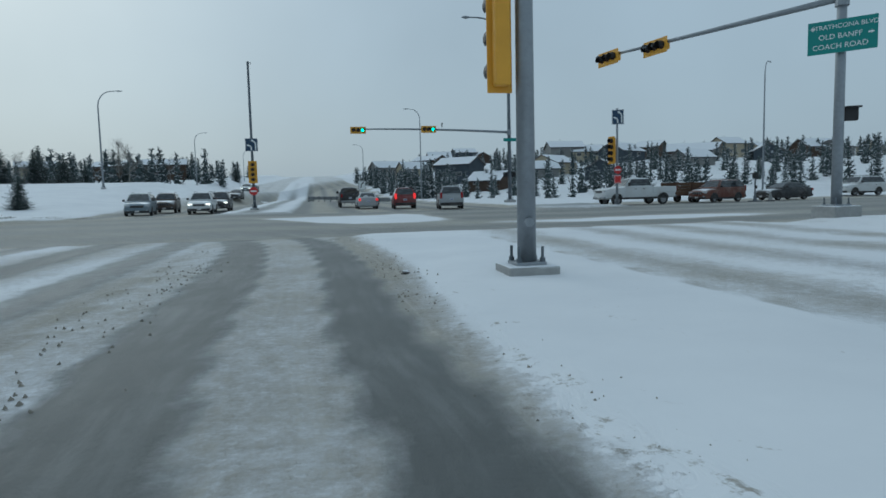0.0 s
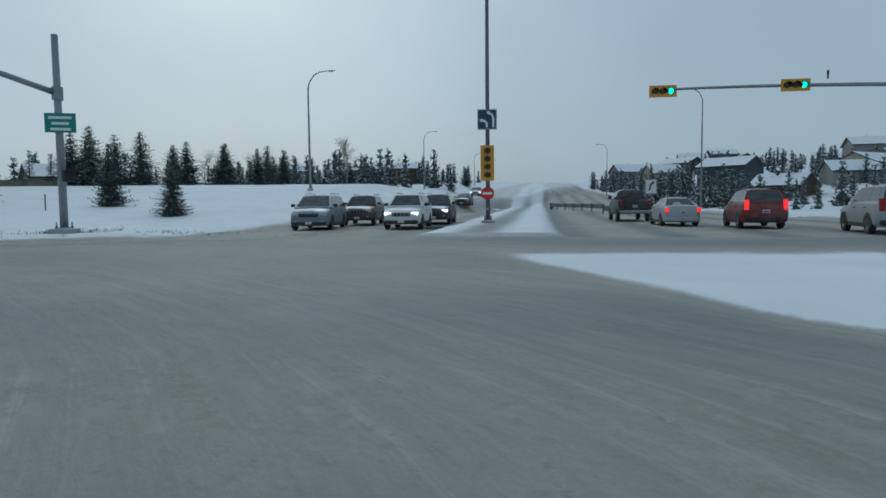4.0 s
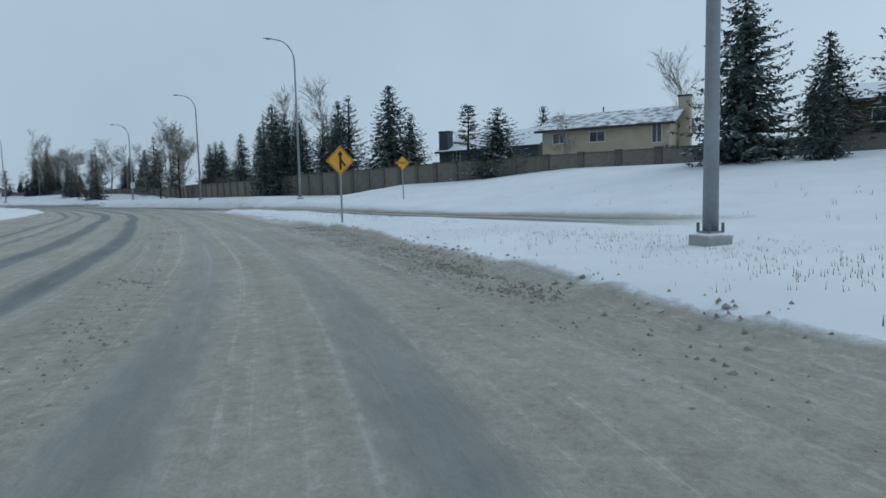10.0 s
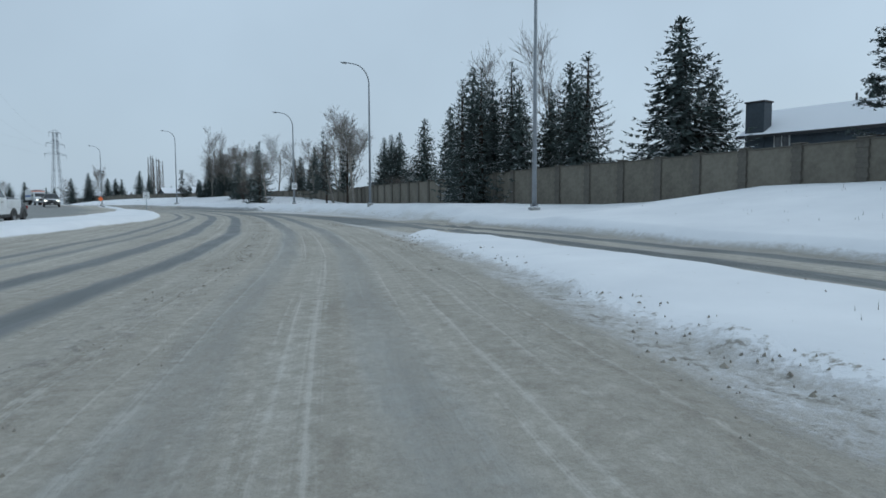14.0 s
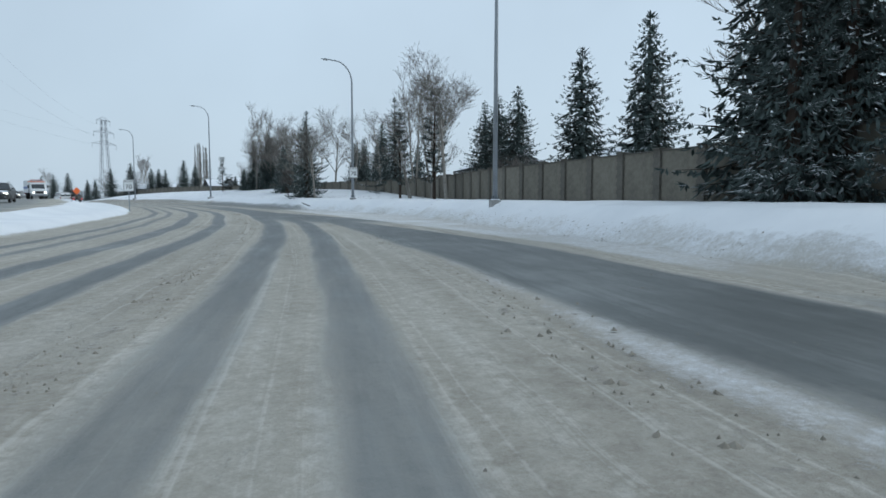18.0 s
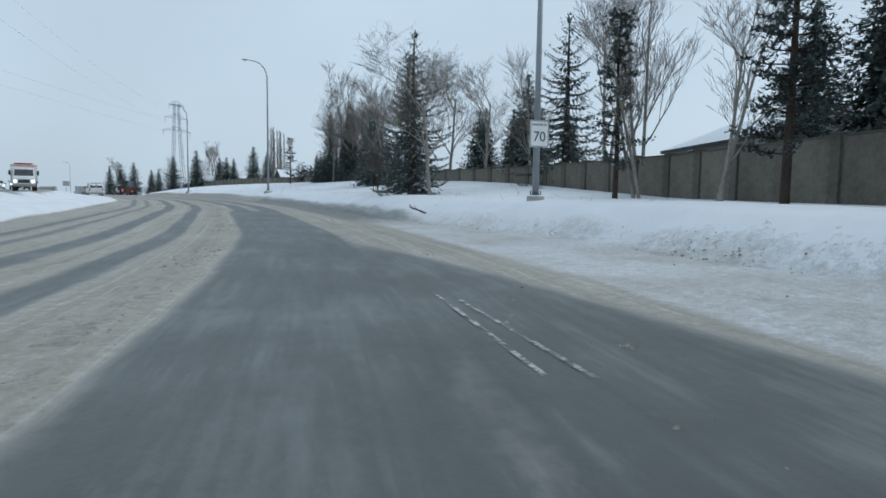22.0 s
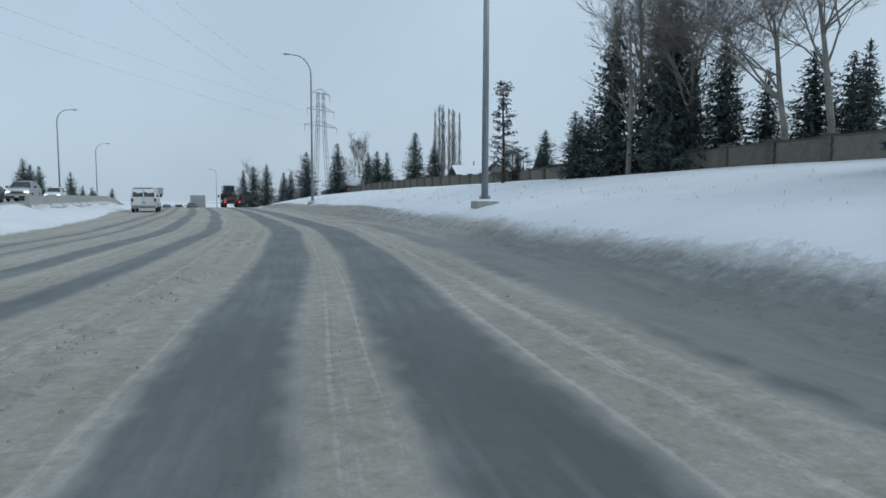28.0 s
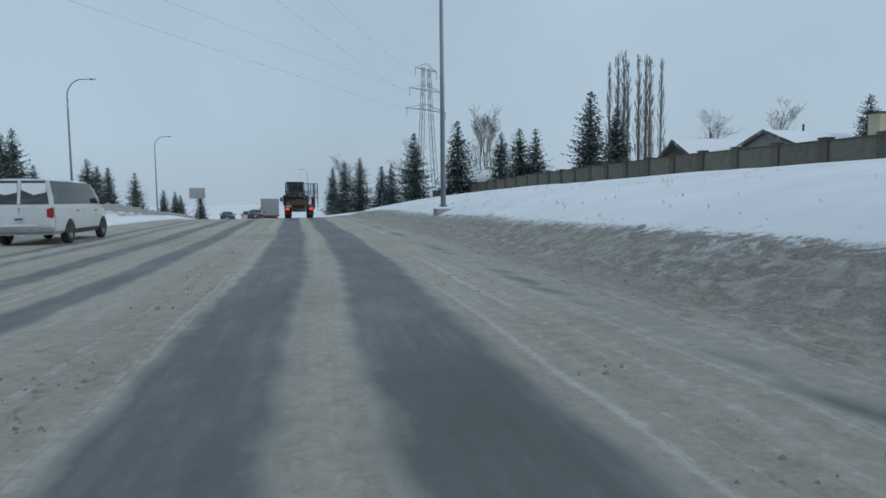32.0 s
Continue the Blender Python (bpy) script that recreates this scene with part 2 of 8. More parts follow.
    lk.new(math_("MULTIPLY_ADD", math_("SUBTRACT", grit.outputs[0], 0.5), 0.5, ridge.outputs[0]), f4.inputs[0])
    col = mix(math_("MULTIPLY", f4.outputs[0], f1.outputs[0]), col, (0.64, 0.62, 0.57))
    film = ramp(nt, [(0.15, (0, 0, 0)), (0.5, (0.6, 0.6, 0.6))])
    lk.new(math_("MULTIPLY_ADD", math_("SUBTRACT", streak.outputs[0], 0.5), 0.5, bare.outputs["Fac"]), film.inputs[0])
    col = mix(film.outputs[0], col, (0.29, 0.3, 0.298))
    col = mix(f3.outputs[0], col, grime.outputs[0])
    col = mix(f2.outputs[0], col, asph.outputs[0])
    lk.new(col, b.inputs["Base Color"])
    rough = math_("MULTIPLY_ADD", f2.outputs[0], -0.28, 0.78)
    lk.new(rough, b.inputs["Roughness"])
    b.inputs["Specular IOR Level"].default_value = 0.35
    h = math_("MULTIPLY", math_("MULTIPLY_ADD", f2.outputs[0], -0.7, 1.0), math_("MULTIPLY", f1.outputs[0], math_("ADD", math_("MULTIPLY_ADD", speck.outputs[0], 0.35, grit.outputs[0]), math_("MULTIPLY", clod.outputs[0], -0.35))))
    # churned lumps, coarser where the wheels throw them aside
    h = math_("MULTIPLY_ADD", math_("MULTIPLY", churn.outputs[0], dt.outputs["Fac"]), math_("MULTIPLY_ADD", f2.outputs[0], -2.6, 2.6), h)
    h = math_("MULTIPLY_ADD", patch.outputs[0], 0.3, h)
    bp = node(nt, "ShaderNodeBump", Strength=0.7, Distance=0.06)
    lk.new(h, bp.inputs["Height"])
    lk.new(bp.outputs[0], b.inputs["Normal"])
    return m


SNOW_ROAD = snow_road("snow_and_slush")
SNOW = plain("settled_snow", (0.8, 0.82, 0.85), 0.75, scale=3.0, vary=0.04, bump=0.4)
STEEL = plain("galvanised_steel", (0.29, 0.312, 0.335), 0.45, 0.55, scale=9.0, vary=0.12, bump=0.05)
DARK_STEEL = plain("weathered_steel", (0.14, 0.16, 0.18), 0.5, 0.5, scale=7.0, vary=0.2, bump=0.05)
# pylon and wires: zinc grey kept pale, distance haze put into the colour
PYLON_STEEL = plain("hazed_zinc_steel", (0.3, 0.315, 0.33), 0.6, 0.3, scale=5.0, vary=0.12, bump=0.0)
CONCRETE = plain("cast_concrete", (0.33, 0.33, 0.32), 0.85, scale=8.0, vary=0.12, bump=0.35, snow=0.55)
YELLOW = plain("signal_yellow", (0.72, 0.36, 0.03), 0.5, scale=5.0, vary=0.06, bump=0.03)
SIGN_YELLOW = plain("warning_yellow", (0.78, 0.38, 0.02), 0.45, scale=5.0, vary=0.05, bump=0.0)
BLACK = plain("black_paint", (0.012, 0.012, 0.014), 0.5, scale=8.0, vary=0.2, bump=0.02)
SIGN_GREEN = plain("street_sign_green", (0.02, 0.24, 0.215), 0.45, scale=4.0, vary=0.06, bump=0.0)
SIGN_WHITE = plain("sign_white", (0.78, 0.8, 0.8), 0.45, scale=4.0, vary=0.04, bump=0.0)
SIGN_RED = plain("sign_red", (0.55, 0.03, 0.03), 0.45, scale=4.0, vary=0.06, bump=0.0)
SIGN_BLUE = plain("sign_navy", (0.02, 0.055, 0.11), 0.45, scale=4.0, vary=0.06, bump=0.0)
SIGN_BACK = plain("bare_aluminium", (0.34, 0.35, 0.36), 0.45, 0.6, scale=5.0, vary=0.08, bump=0.0)
ORANGE = plain("orange_plastic", (0.75, 0.15, 0.03), 0.5, scale=5.0, vary=0.08, bump=0.02)
NEEDLES = plain("spruce_needles", (0.078, 0.102, 0.097), 0.75, scale=3.0, vary=0.28, bump=0.0, spec=0.2, snow=0.1)
NEEDLES_SNOWY = plain("snow_laden_needles", (0.075, 0.098, 0.093), 0.75, scale=2.0, vary=0.28, bump=0.0, spec=0.2, snow=0.22)
# far trees: snow, and distance haze put into a paler, bluer needle colour
NEEDLES_HAZED = plain("hazed_far_needles", (0.085, 0.11, 0.112), 0.75, scale=3.0, vary=0.25, bump=0.0, spec=0.2, snow=0.28)
BARK = plain("dark_bark", (0.055, 0.042, 0.034), 0.9, scale=10.0, vary=0.3, bump=0.6, spec=0.2)
PALE_BARK = plain("poplar_bark", (0.25, 0.235, 0.21), 0.88, scale=9.0, vary=0.25, bump=0.5, spec=0.2)
TWIGS = plain("bare_twigs", (0.17, 0.155, 0.142), 0.9, scale=9.0, vary=0.25, bump=0.0, spec=0.15)
GRASS = plain("dry_grass", (0.13, 0.105, 0.075), 0.9, scale=9.0, vary=0.3, bump=0.0, spec=0.15)
BLOCK = plain("wall_block", (0.172, 0.16, 0.132), 0.9, scale=5.0, vary=0.2, bump=0.5, spec=0.2)
PILLAR = plain("wall_pillar_concrete", (0.125, 0.117, 0.101), 0.9, scale=6.0, vary=0.2, bump=0.5, spec=0.2)
LAMP_LENS = plain("lamp_lens", (0.5, 0.5, 0.48), 0.3, scale=5.0, vary=0.05, bump=0.0)
GREEN_ON = glow("green_signal_lit", (0.05, 0.9, 0.62), 2.2)
LENS_OFF = plain("dark_signal_lens", (0.05, 0.03, 0.025), 0.25, scale=5.0, vary=0.1, bump=0.0)
GLASS = glass("dark_glass")
TYRE = plain("tyre_rubber", (0.02, 0.02, 0.021), 0.85, scale=8.0, vary=0.2, bump=0.1, dirt=0.25)
RIM = plain("alloy_rim", (0.3, 0.31, 0.32), 0.4, 0.6, scale=8.0, vary=0.15, bump=0.0)
HEADLIGHT = glow("headlight_lit", (1.0, 0.93, 0.8), 2.2)
HEADLIGHT_OFF = plain("headlight_lens", (0.45, 0.47, 0.5), 0.15, scale=5.0, vary=0.05, bump=0.0)
TAIL_ON = glow("tail_light_lit", (0.95, 0.03, 0.03), 1.1)
TAIL_OFF = plain("tail_light_red", (0.3, 0.012, 0.015), 0.25, scale=5.0, vary=0.1, bump=0.0)
PLATE = plain("number_plate", (0.6, 0.6, 0.6), 0.5, scale=6.0, vary=0.05, bump=0.0)
PLASTIC = plain("black_trim_plastic", (0.02, 0.02, 0.022), 0.6, scale=8.0, vary=0.2, bump=0.05, dirt=0.2)

# ---- building helpers ----
def part(name, bm, material, parent=None, label=""):
    """Links a bmesh, or a ready mesh, as one mesh object under a thing or a part."""
    if isinstance(bm, bmesh.types.BMesh):
        me = bpy.data.meshes.new(name)
        bm.to_mesh(me)
        bm.free()
    else:
        me = bm
    if material is not None and not me.materials:
        me.materials.append(material)
    ob = new(name, me)
    if parent is not None:
        ob.parent = parent
    if label:
        ob["label"] = label
    return ob


def thing(name, m, label, category, group="", kind=""):
    ob = new(name)
    ob.empty_display_size = 0.2
    ob.matrix_basis = m
    return tagged(ob, label, category, group, kind)


def box(bm, x0, x1, y0, y1, z0, z1, bevel=0.0):
    vs = [bm.verts.new((x, y, z)) for z in (z0, z1) for y in (y0, y1) for x in (x0, x1)]
    fs = [bm.faces.new([vs[i] for i in f]) for f in ((0, 2, 3, 1), (4, 5, 7, 6), (0, 1, 5, 4), (1, 3, 7, 5), (3, 2, 6, 7), (2, 0, 4, 6))]
    if bevel > 0:
        bmesh.ops.bevel(bm, geom=list({e for f in fs for e in f.edges}), offset=bevel, segments=2, affect="EDGES", profile=0.5)
    return bm


def tube(bm, points, radii, n=8, cap=True):
    """A tapered tube along a line of points."""
    rings = []
    pts = [Vector(p) for p in points]
    for i, p in enumerate(pts):
        d = (pts[min(i + 1, len(pts) - 1)] - pts[max(i - 1, 0)]).normalized()
        side = d.cross(Vector((0, 0, 1)) if abs(d.z) < 0.95 else Vector((1, 0, 0))).normalized()
        up = side.cross(d)
        rings.append([bm.verts.new(p + radii[i] * (math.cos(a) * side + math.sin(a) * up)) for a in (2 * math.pi * k / n for k in range(n))])
    for a, b in zip(rings, rings[1:]):
        for k in range(n):
            bm.faces.new((a[k], a[(k + 1) % n], b[(k + 1) % n], b[k]))
    if cap:
        bm.faces.new(rings[0][::-1])
        bm.faces.new(rings[-1])
    return bm


def smooth(ob):
    for p in ob.data.polygons:
        p.use_smooth = True
    return ob


# ---- the line of travel: distance along it and offset to its right ----
HEAD_0, HEAD_1 = radians(11.26), radians(154.98 + 11.26)
LINE = [np.array((-60 * -math.sin(HEAD_0), -60 * math.cos(HEAD_0)))]
LINE += [np.array(row[1:3]) for row in ROWS]
for k in range(64):
    h = HEAD_1 + radians(min(k * 0.3, 6))
    LINE.append(LINE[-1] + 5 * np.array((-math.sin(h), math.cos(h))))
LINE = np.array(LINE)
SEG = np.diff(LINE, axis=0)
SEG_L = np.linalg.norm(SEG, axis=1)
ALONG = np.r_[0, np.cumsum(SEG_L)] - 60


def lane_of(xy):
    """(along, across) for many places."""
    xy = np.asarray(xy, float).reshape(-1, 2)
    out = np.empty_like(xy)
    for i in range(0, len(xy), 20000):
        q = xy[i:i + 20000]
        w = q[:, None, :] - LINE[None, :-1]
        k = np.clip((w * SEG).sum(-1) / SEG_L**2, 0, 1)
        d = w - k[..., None] * SEG
        j = np.argmin((d**2).sum(-1), 1)
        r = np.arange(len(q))
        right = np.stack([SEG[:, 1], -SEG[:, 0]], 1) / SEG_L[:, None]
        sign = (d[r, j] * right[j]).sum(-1)
        dist = np.sqrt((d[r, j] ** 2).sum(-1))
        out[i:i + 20000] = np.stack([ALONG[j] + k[r, j] * SEG_L[j], np.where(sign < 0, -dist, dist)], 1)
    return out


def place(s, u):
    """The place at a distance along the line and an offset to its right, with the heading there in degrees."""
    j = min(max(int(np.searchsorted(ALONG, s)) - 1, 0), len(SEG) - 1)
    d = SEG[j] / SEG_L[j]
    p = LINE[j] + (s - ALONG[j]) * d + u * np.array((d[1], -d[0]))
    return float(p[0]), float(p[1]), math.degrees(math.atan2(-d[0], d[1]))


def ease(x, a, b):
    k = np.clip((x - a) / (b - a), 0, 1)
    return k * k * (3 - 2 * k)


# right edge of the carriageway, and the land beside it: heights at stations along the line
EDGE_S = [-60, 38, 41, 43, 45, 49, 53, 58, 63, 73, 79, 85, 94, 110, 116, 124, 140, 160, 168, 176, 184, 200, 225, 400]
EDGE_U = [40, 40, 14, 11, 8.4, 6.2, 4.7, 4.2, 3.4, 3.2, 3.7, 3.6, 3.2, 3.1, 7.0, 8.7, 8.7, 8.5, 8.0, 6.8, 5.4, 4.9, 4.6, 4.5]
LAND_U = [0, 0.5, 1.5, 3, 6, 10, 15, 22, 30, 45, 60]
LAND = [
    (40, [0.0, 0.2, 0.28, 0.3, 0.35, 0.42, 0.65, 1.1, 1.45, 2.7, 3.9]),
    (62, [0.0, 0.18, 0.25, 0.28, 0.35, 0.6, 0.9, 1.35, 2.0, 3.4, 3.9]),
    (80, [0.0, 0.15, 0.22, 0.28, 0.32, 0.75, 1.35, 2.3, 3.0, 3.2, 3.2]),
    (97, [0.0, 0.15, 0.21, 0.3, 0.42, 0.85, 1.7, 2.75, 2.85, 2.9, 2.9]),
    (112, [0.0, 0.14, 0.2, 0.35, 0.65, 1.15, 1.95, 2.2, 2.3, 2.4, 2.4]),
    (124, [0.0, 0.35, 0.95, 1.12, 1.1, 1.15, 1.3, 1.7, 2.0, 2.4, 2.4]),
    (150, [0.0, 0.4, 1.05, 1.12, 1.1, 1.15, 1.3, 1.7, 2.0, 2.4, 2.4]),
    (180, [0.0, 0.35, 0.92, 1.1, 1.05, 1.1, 1.3, 1.7, 2.0, 2.4, 2.4]),
    (205, [0.0, 0.28, 0.85, 1.15, 1.3, 1.8, 2.5, 2.9, 3.0, 3.2, 3.2]),
    (230, [0.0, 0.22, 0.88, 1.25, 1.68, 2.3, 2.8, 3.0, 3.0, 3.2, 3.2]),
    (275, [0.0, 0.12, 0.45, 1.05, 1.65, 2.15, 2.5, 2.65, 2.7, 2.8, 2.8]),
    (330, [0.0, 0.2, 0.5, 0.8, 1.2, 1.6, 2.0, 2.2, 2.2, 2.2, 2.2]),
]
LAND_S = [s for s, _ in LAND]
LAND_Z = np.array([z for _, z in LAND])


def corner(xy):
    """(ahead, right) in the frame of the road by which the walk begins."""
    xy = np.asarray(xy, float).reshape(-1, 2)
    c, s = math.cos(HEAD_0), math.sin(HEAD_0)
    return xy @ np.array((-s, c)), xy @ np.array((c, s))


def soft(a, lo, hi, w=0.35):
    """1 between lo and hi, 0 outside, with soft flanks."""
    return ease(a, lo - w, lo + w) * (1 - ease(a, hi - w, hi + w))


def survey(xy):
    """Height, wear by wheels, bareness of the asphalt, and lane coordinates of many places."""
    xy = np.asarray(xy, float).reshape(-1, 2)
    lane = lane_of(xy)
    s, u = lane.T
    a, b = corner(xy)
    edge = np.interp(s, EDGE_S, EDGE_U)
    e = np.maximum(u - edge, 0)
    # right-hand land
    col = np.stack([np.interp(s, LAND_S, LAND_Z[:, k]) for k in range(len(LAND_U))], 1)
    idx = np.clip(np.searchsorted(LAND_U, e) - 1, 0, len(LAND_U) - 2)
    lu = np.array(LAND_U)
    k = np.clip((e - lu[idx]) / (lu[idx + 1] - lu[idx]), 0, 1)
    r = np.arange(len(e))
    z = col[r, idx] * (1 - k) + col[r, idx + 1] * k
    main = ease(s, 42, 48)
    # left: median, opposite carriageway, far bank
    left = np.interp(s, [0, 60, 85, 100, 112, 136, 150, 181, 205, 226, 248, 262, 275, 290, 400], [26, 22, 13.5, 11.5, 10.6, 8.5, 8.9, 9.0, 9.6, 8.8, 9.4, 10.4, 10.2, 9.2, 8.6])
    med = np.interp(s, [100, 127, 151, 183, 208, 247, 262, 275, 290, 400], [4.5, 5.5, 4.2, 5.3, 6.0, 5.8, 4.6, 4.8, 5.8, 6.4])
    g = -u - left
    zl = 0.35 * soft(g, 0.5, med - 0.5, 0.5)
    up = np.interp(s, [110, 160, 200, 330], [0.0, 0.45, 0.85, 0.85]) * ease(g, med - np.interp(s, [240, 256], [2.5, 1.2]), med - np.interp(s, [240, 256], [0.0, 0.2]))
    bank = np.maximum(g - med - 13, 0)
    zl = zl + up + 0.35 * ease(bank, 0, 1.5) + np.interp(s, [150, 230, 330], [0.2, 2.6, 2.6]) * ease(bank, 2, 26)
    z = np.where(u < 0, zl * ease(s, 84, 100), z)
    drive = np.where(u < 0, np.maximum(1 - soft(g, 0.2, med - 0.2), 0), 1 - ease(e, -0.2, 0.7))
    drive = np.where((u < 0) & (bank > 0), 1 - ease(bank, 0, 1), drive)
    # slip road that joins on the right
    mid = np.interp(s, [44, 50, 57, 65, 74, 86, 98, 110, 116, 124], [19.5, 16.4, 13.4, 11.5, 9.8, 8.6, 7.9, 6.8, 6.3, 6.0])
    half = np.interp(s, [50, 100, 118], [1.7, 1.8, 2.4])
    slip = soft(np.abs(u - mid), -9, half, 0.3) * ease(s, 66, 75) * (1 - ease(s, 122, 128))
    z = z * (1 - 0.9 * slip) + slip * np.interp(s, [50, 80, 116], [0.35, 0.22, 0.02])
    drive = np.maximum(drive, slip * 0.52)
    gore = soft(u, np.interp(s, [82, 104, 118, 140], [2.3, 2.5, 2.5, 2.3]), np.interp(s, [82, 104, 118, 140], [4.2, 4.6, 3.7, 2.9]), 0.5) * ease(s, 78, 88) * (1 - ease(s, 126, 142))
    drive = drive * (1 - 0.56 * gore)
    dust = ease(u, np.interp(s, [118, 135, 145, 156, 172], [6.6, 6.1, 4.5, 3.6, 3.0]), np.interp(s, [118, 135, 145, 156, 172], [7.4, 7.0, 5.6, 4.6, 3.9])) * ease(s, 118, 132) * (1 - ease(s, 176, 200))
    drive = drive * (1 - 0.6 * dust * (u > 0))
    # dirty plough bank along the edge
    bankd = np.interp(s, [100, 124, 150, 200, 225, 300], [0.0, 0.3, 0.28, 0.28, 0.46, 0.5])
    drive = np.maximum(drive, bankd * (1 - ease(e, np.interp(s, [200, 225, 236, 250], [0.2, 0.7, 0.7, 1.2]), np.interp(s, [200, 225, 236, 250], [1.8, 1.6, 1.6, 2.3]))) * (u > 0))
    # bare wheel tracks
    j = 0.12 * np.sin(s * 0.21) + 0.08 * np.sin(s * 0.53 + 1)
    uj = u + 0.5 * j
    stations = [-60, 14, 30, 60, 118, 145, 205, 224, 240, 400]
    la, lb = np.interp(s, stations, [-1.75, -1.75, -1.6, -1.4, -1.35, -1.35, -1.1, -1.05, -1.25, -1.25]), np.interp(s, stations, [-0.75, -0.75, -0.6, -0.6, -0.65, -0.5, -0.1, 0.0, -0.2, -0.2])
    ra, rb = np.interp(s, stations, [0.25, 0.25, 0.3, 0.3, 0.12, 0.14, 0.5, 0.66, 0.42, 0.42]), np.interp(s, stations, [1.05, 1.05, 1.1, 1.1, 0.82, 0.9, 1.6, 1.82, 1.56, 1.56])

    def band(lo, hi, w=0.17):
        return ease(uj, lo - w, lo + w) * (1 - ease(uj, hi - w, hi + w))

    own = np.maximum(band(la, lb), band(ra, rb))
    amount = np.interp(s, [-60, 14, 24, 46, 58, 70, 98, 118, 140, 400], [0.9, 0.9, 0.55, 0.55, 0.5, 0.32, 0.32, 0.46, 0.72, 1.0])
    bare = own * amount
    full = np.interp(s, [148, 160, 188, 200], [0, 0.9, 0.9, 0])
    bare = np.maximum(bare, full * band(-1.42, 1.22, 0.2))
    wedge = np.interp(s, [146, 154, 166, 174], [0, 0.75, 0.75, 0])
    bare = np.maximum(bare, wedge * band(1.0, np.interp(s, [150, 158, 170], [5.2, 4.0, 1.6]), 0.4))
    for c, am, w2 in ((-3.3, 0.95, 0.28), (-4.95, 0.9, 0.3), (-6.5, 0.66, 0.2), (-7.5, 0.75, 0.22)):
        bare = np.maximum(bare, am * band(c - w2, c + w2, 0.2) * (0.82 + 0.18 * ease(s, 90, 150)) * ease(s, 56, 70))
    t3 = np.maximum(soft(u - mid, -1.25, -0.45, 0.2), soft(u - mid, 0.45, 1.25, 0.2))
    bare = np.maximum(bare, t3 * 0.8 * slip * ease(s, 62, 78))
    right = soft(u, np.interp(s, [112, 132, 148], [3.8, 2.7, 1.9]), np.interp(s, [112, 128, 135, 139.5, 145.5, 156], [6.6, 6.1, 5.8, 5.1, 4.1, 2.4]), 0.35) * ease(s, 112, 126) * (1 - ease(s, 150, 162))
    bare = np.maximum(bare, right * 0.84)
    shoulder = soft(u, 3.0, np.interp(s, [176, 200, 216, 226, 240], [6.5, 5.7, 5.6, 5.4, 4.2]), 0.4) * ease(s, 172, 186) * (1 - ease(s, 222, 238))
    shoulder = np.maximum(shoulder, soft(u, 3.15, 4.15, 0.3) * ease(s, 204, 216) * (1 - 0.65 * ease(s, 234, 244)))
    bare = np.maximum(bare, shoulder * 0.5)
    rut = soft(u, 3.05, 3.35, 0.14) * ease(s, 204, 210) * (0.75 + 0.25 * np.sin(s * 0.9))
    bare = np.maximum(bare, rut * 0.72)
    opp = soft(g, med + 1.5, med + 11, 0.5) * (u < 0) * ease(s, 84, 100)
    bare = np.maximum(bare, opp * 0.5)
    # grime: the plough bank and the sanded edges
    dirt = np.interp(s, [40, 62, 68, 80, 86, 112, 125, 150, 205, 235, 250, 400], [0.5, 0.5, 0.95, 0.95, 0.5, 0.45, 0.15, 0.15, 0.35, 0.8, 0.95, 0.95]) * soft(u - edge, np.interp(s, [205, 222, 236, 248], [-1.3, -0.3, -0.3, -0.9]), np.interp(s, [60, 205, 225, 236, 250], [0.2, 0.8, 1.1, 1.2, 1.9]), 0.4) * (u > 0)
    dirt = np.maximum(dirt, 0.62 * soft(u, -2.5, -1.6, 0.3) * ease(s, 60, 80))
    dirt = np.maximum(dirt, 0.5 * soft(u, 1.8, 2.9, 0.3) * ease(s, 60, 80) * (1 - ease(s, 150, 170)))
    dirt = np.maximum(dirt, 0.16 * drive * ease(s, 50, 60) * (1 - bare))
    churn = soft(edge - u, 0.5, 3.6, 0.5) * ease(s, 34, 42) * (1 - ease(s, 50, 60))
    # the crossing
    zc = np.zeros_like(z)
    dc = np.full_like(z, 0.72)
    bc = np.full_like(z, 0.42) + 0.07 * np.sin(a * 0.9 + 0.5 * np.sin(b * 0.5))
    dirt = np.where(s < 45, 0.0, dirt)
    dirt = np.where((s < 19) & (b < 2), 0.45 * soft(b, 1.0, 1.6, 0.25), dirt)
    own0 = own * amount * (a < 24)
    bc = np.where(a < 20, own0, bc)
    dc = np.where((a < 20) & (b > -2.7) & (b < -1.6), 0.34, dc)
    dc = np.where((a < 20) & (b > -1.6), np.where(b < 0.6, 0.4, 0.5), dc)
    dc = np.where((a < 20) & (b <= -2.7), 0.33 + 0.13 * np.sin(b * 1.9 + 0.6 * np.sin(a * 0.25)), dc)
    bc = np.where((a < 20) & (b <= -2.9), 0.62 * soft(np.mod(-b - 2.9, 2.0), 0.35, 1.35, 0.25), bc)
    isl = soft(b, np.interp(a, [4, 8, 12, 16, 20], [1.28, 1.45, 1.65, 1.4, 1.2]), np.interp(a, [0, 16, 20], [4.6, 4.6, 5.0]), 0.35) * (1 - ease(a, 19.4, 20.4))
    zc = np.maximum(zc, 0.07 * isl)
    dc = dc * (1 - isl)
    strip = soft(b, 4.9, 15.4, 0.4) * (1 - ease(a, 18, 22))
    dc = np.where(strip > 0.3, 0.27 + 0.1 * np.sin(b * 2.4 + 0.5 * np.sin(a * 0.2)), dc)
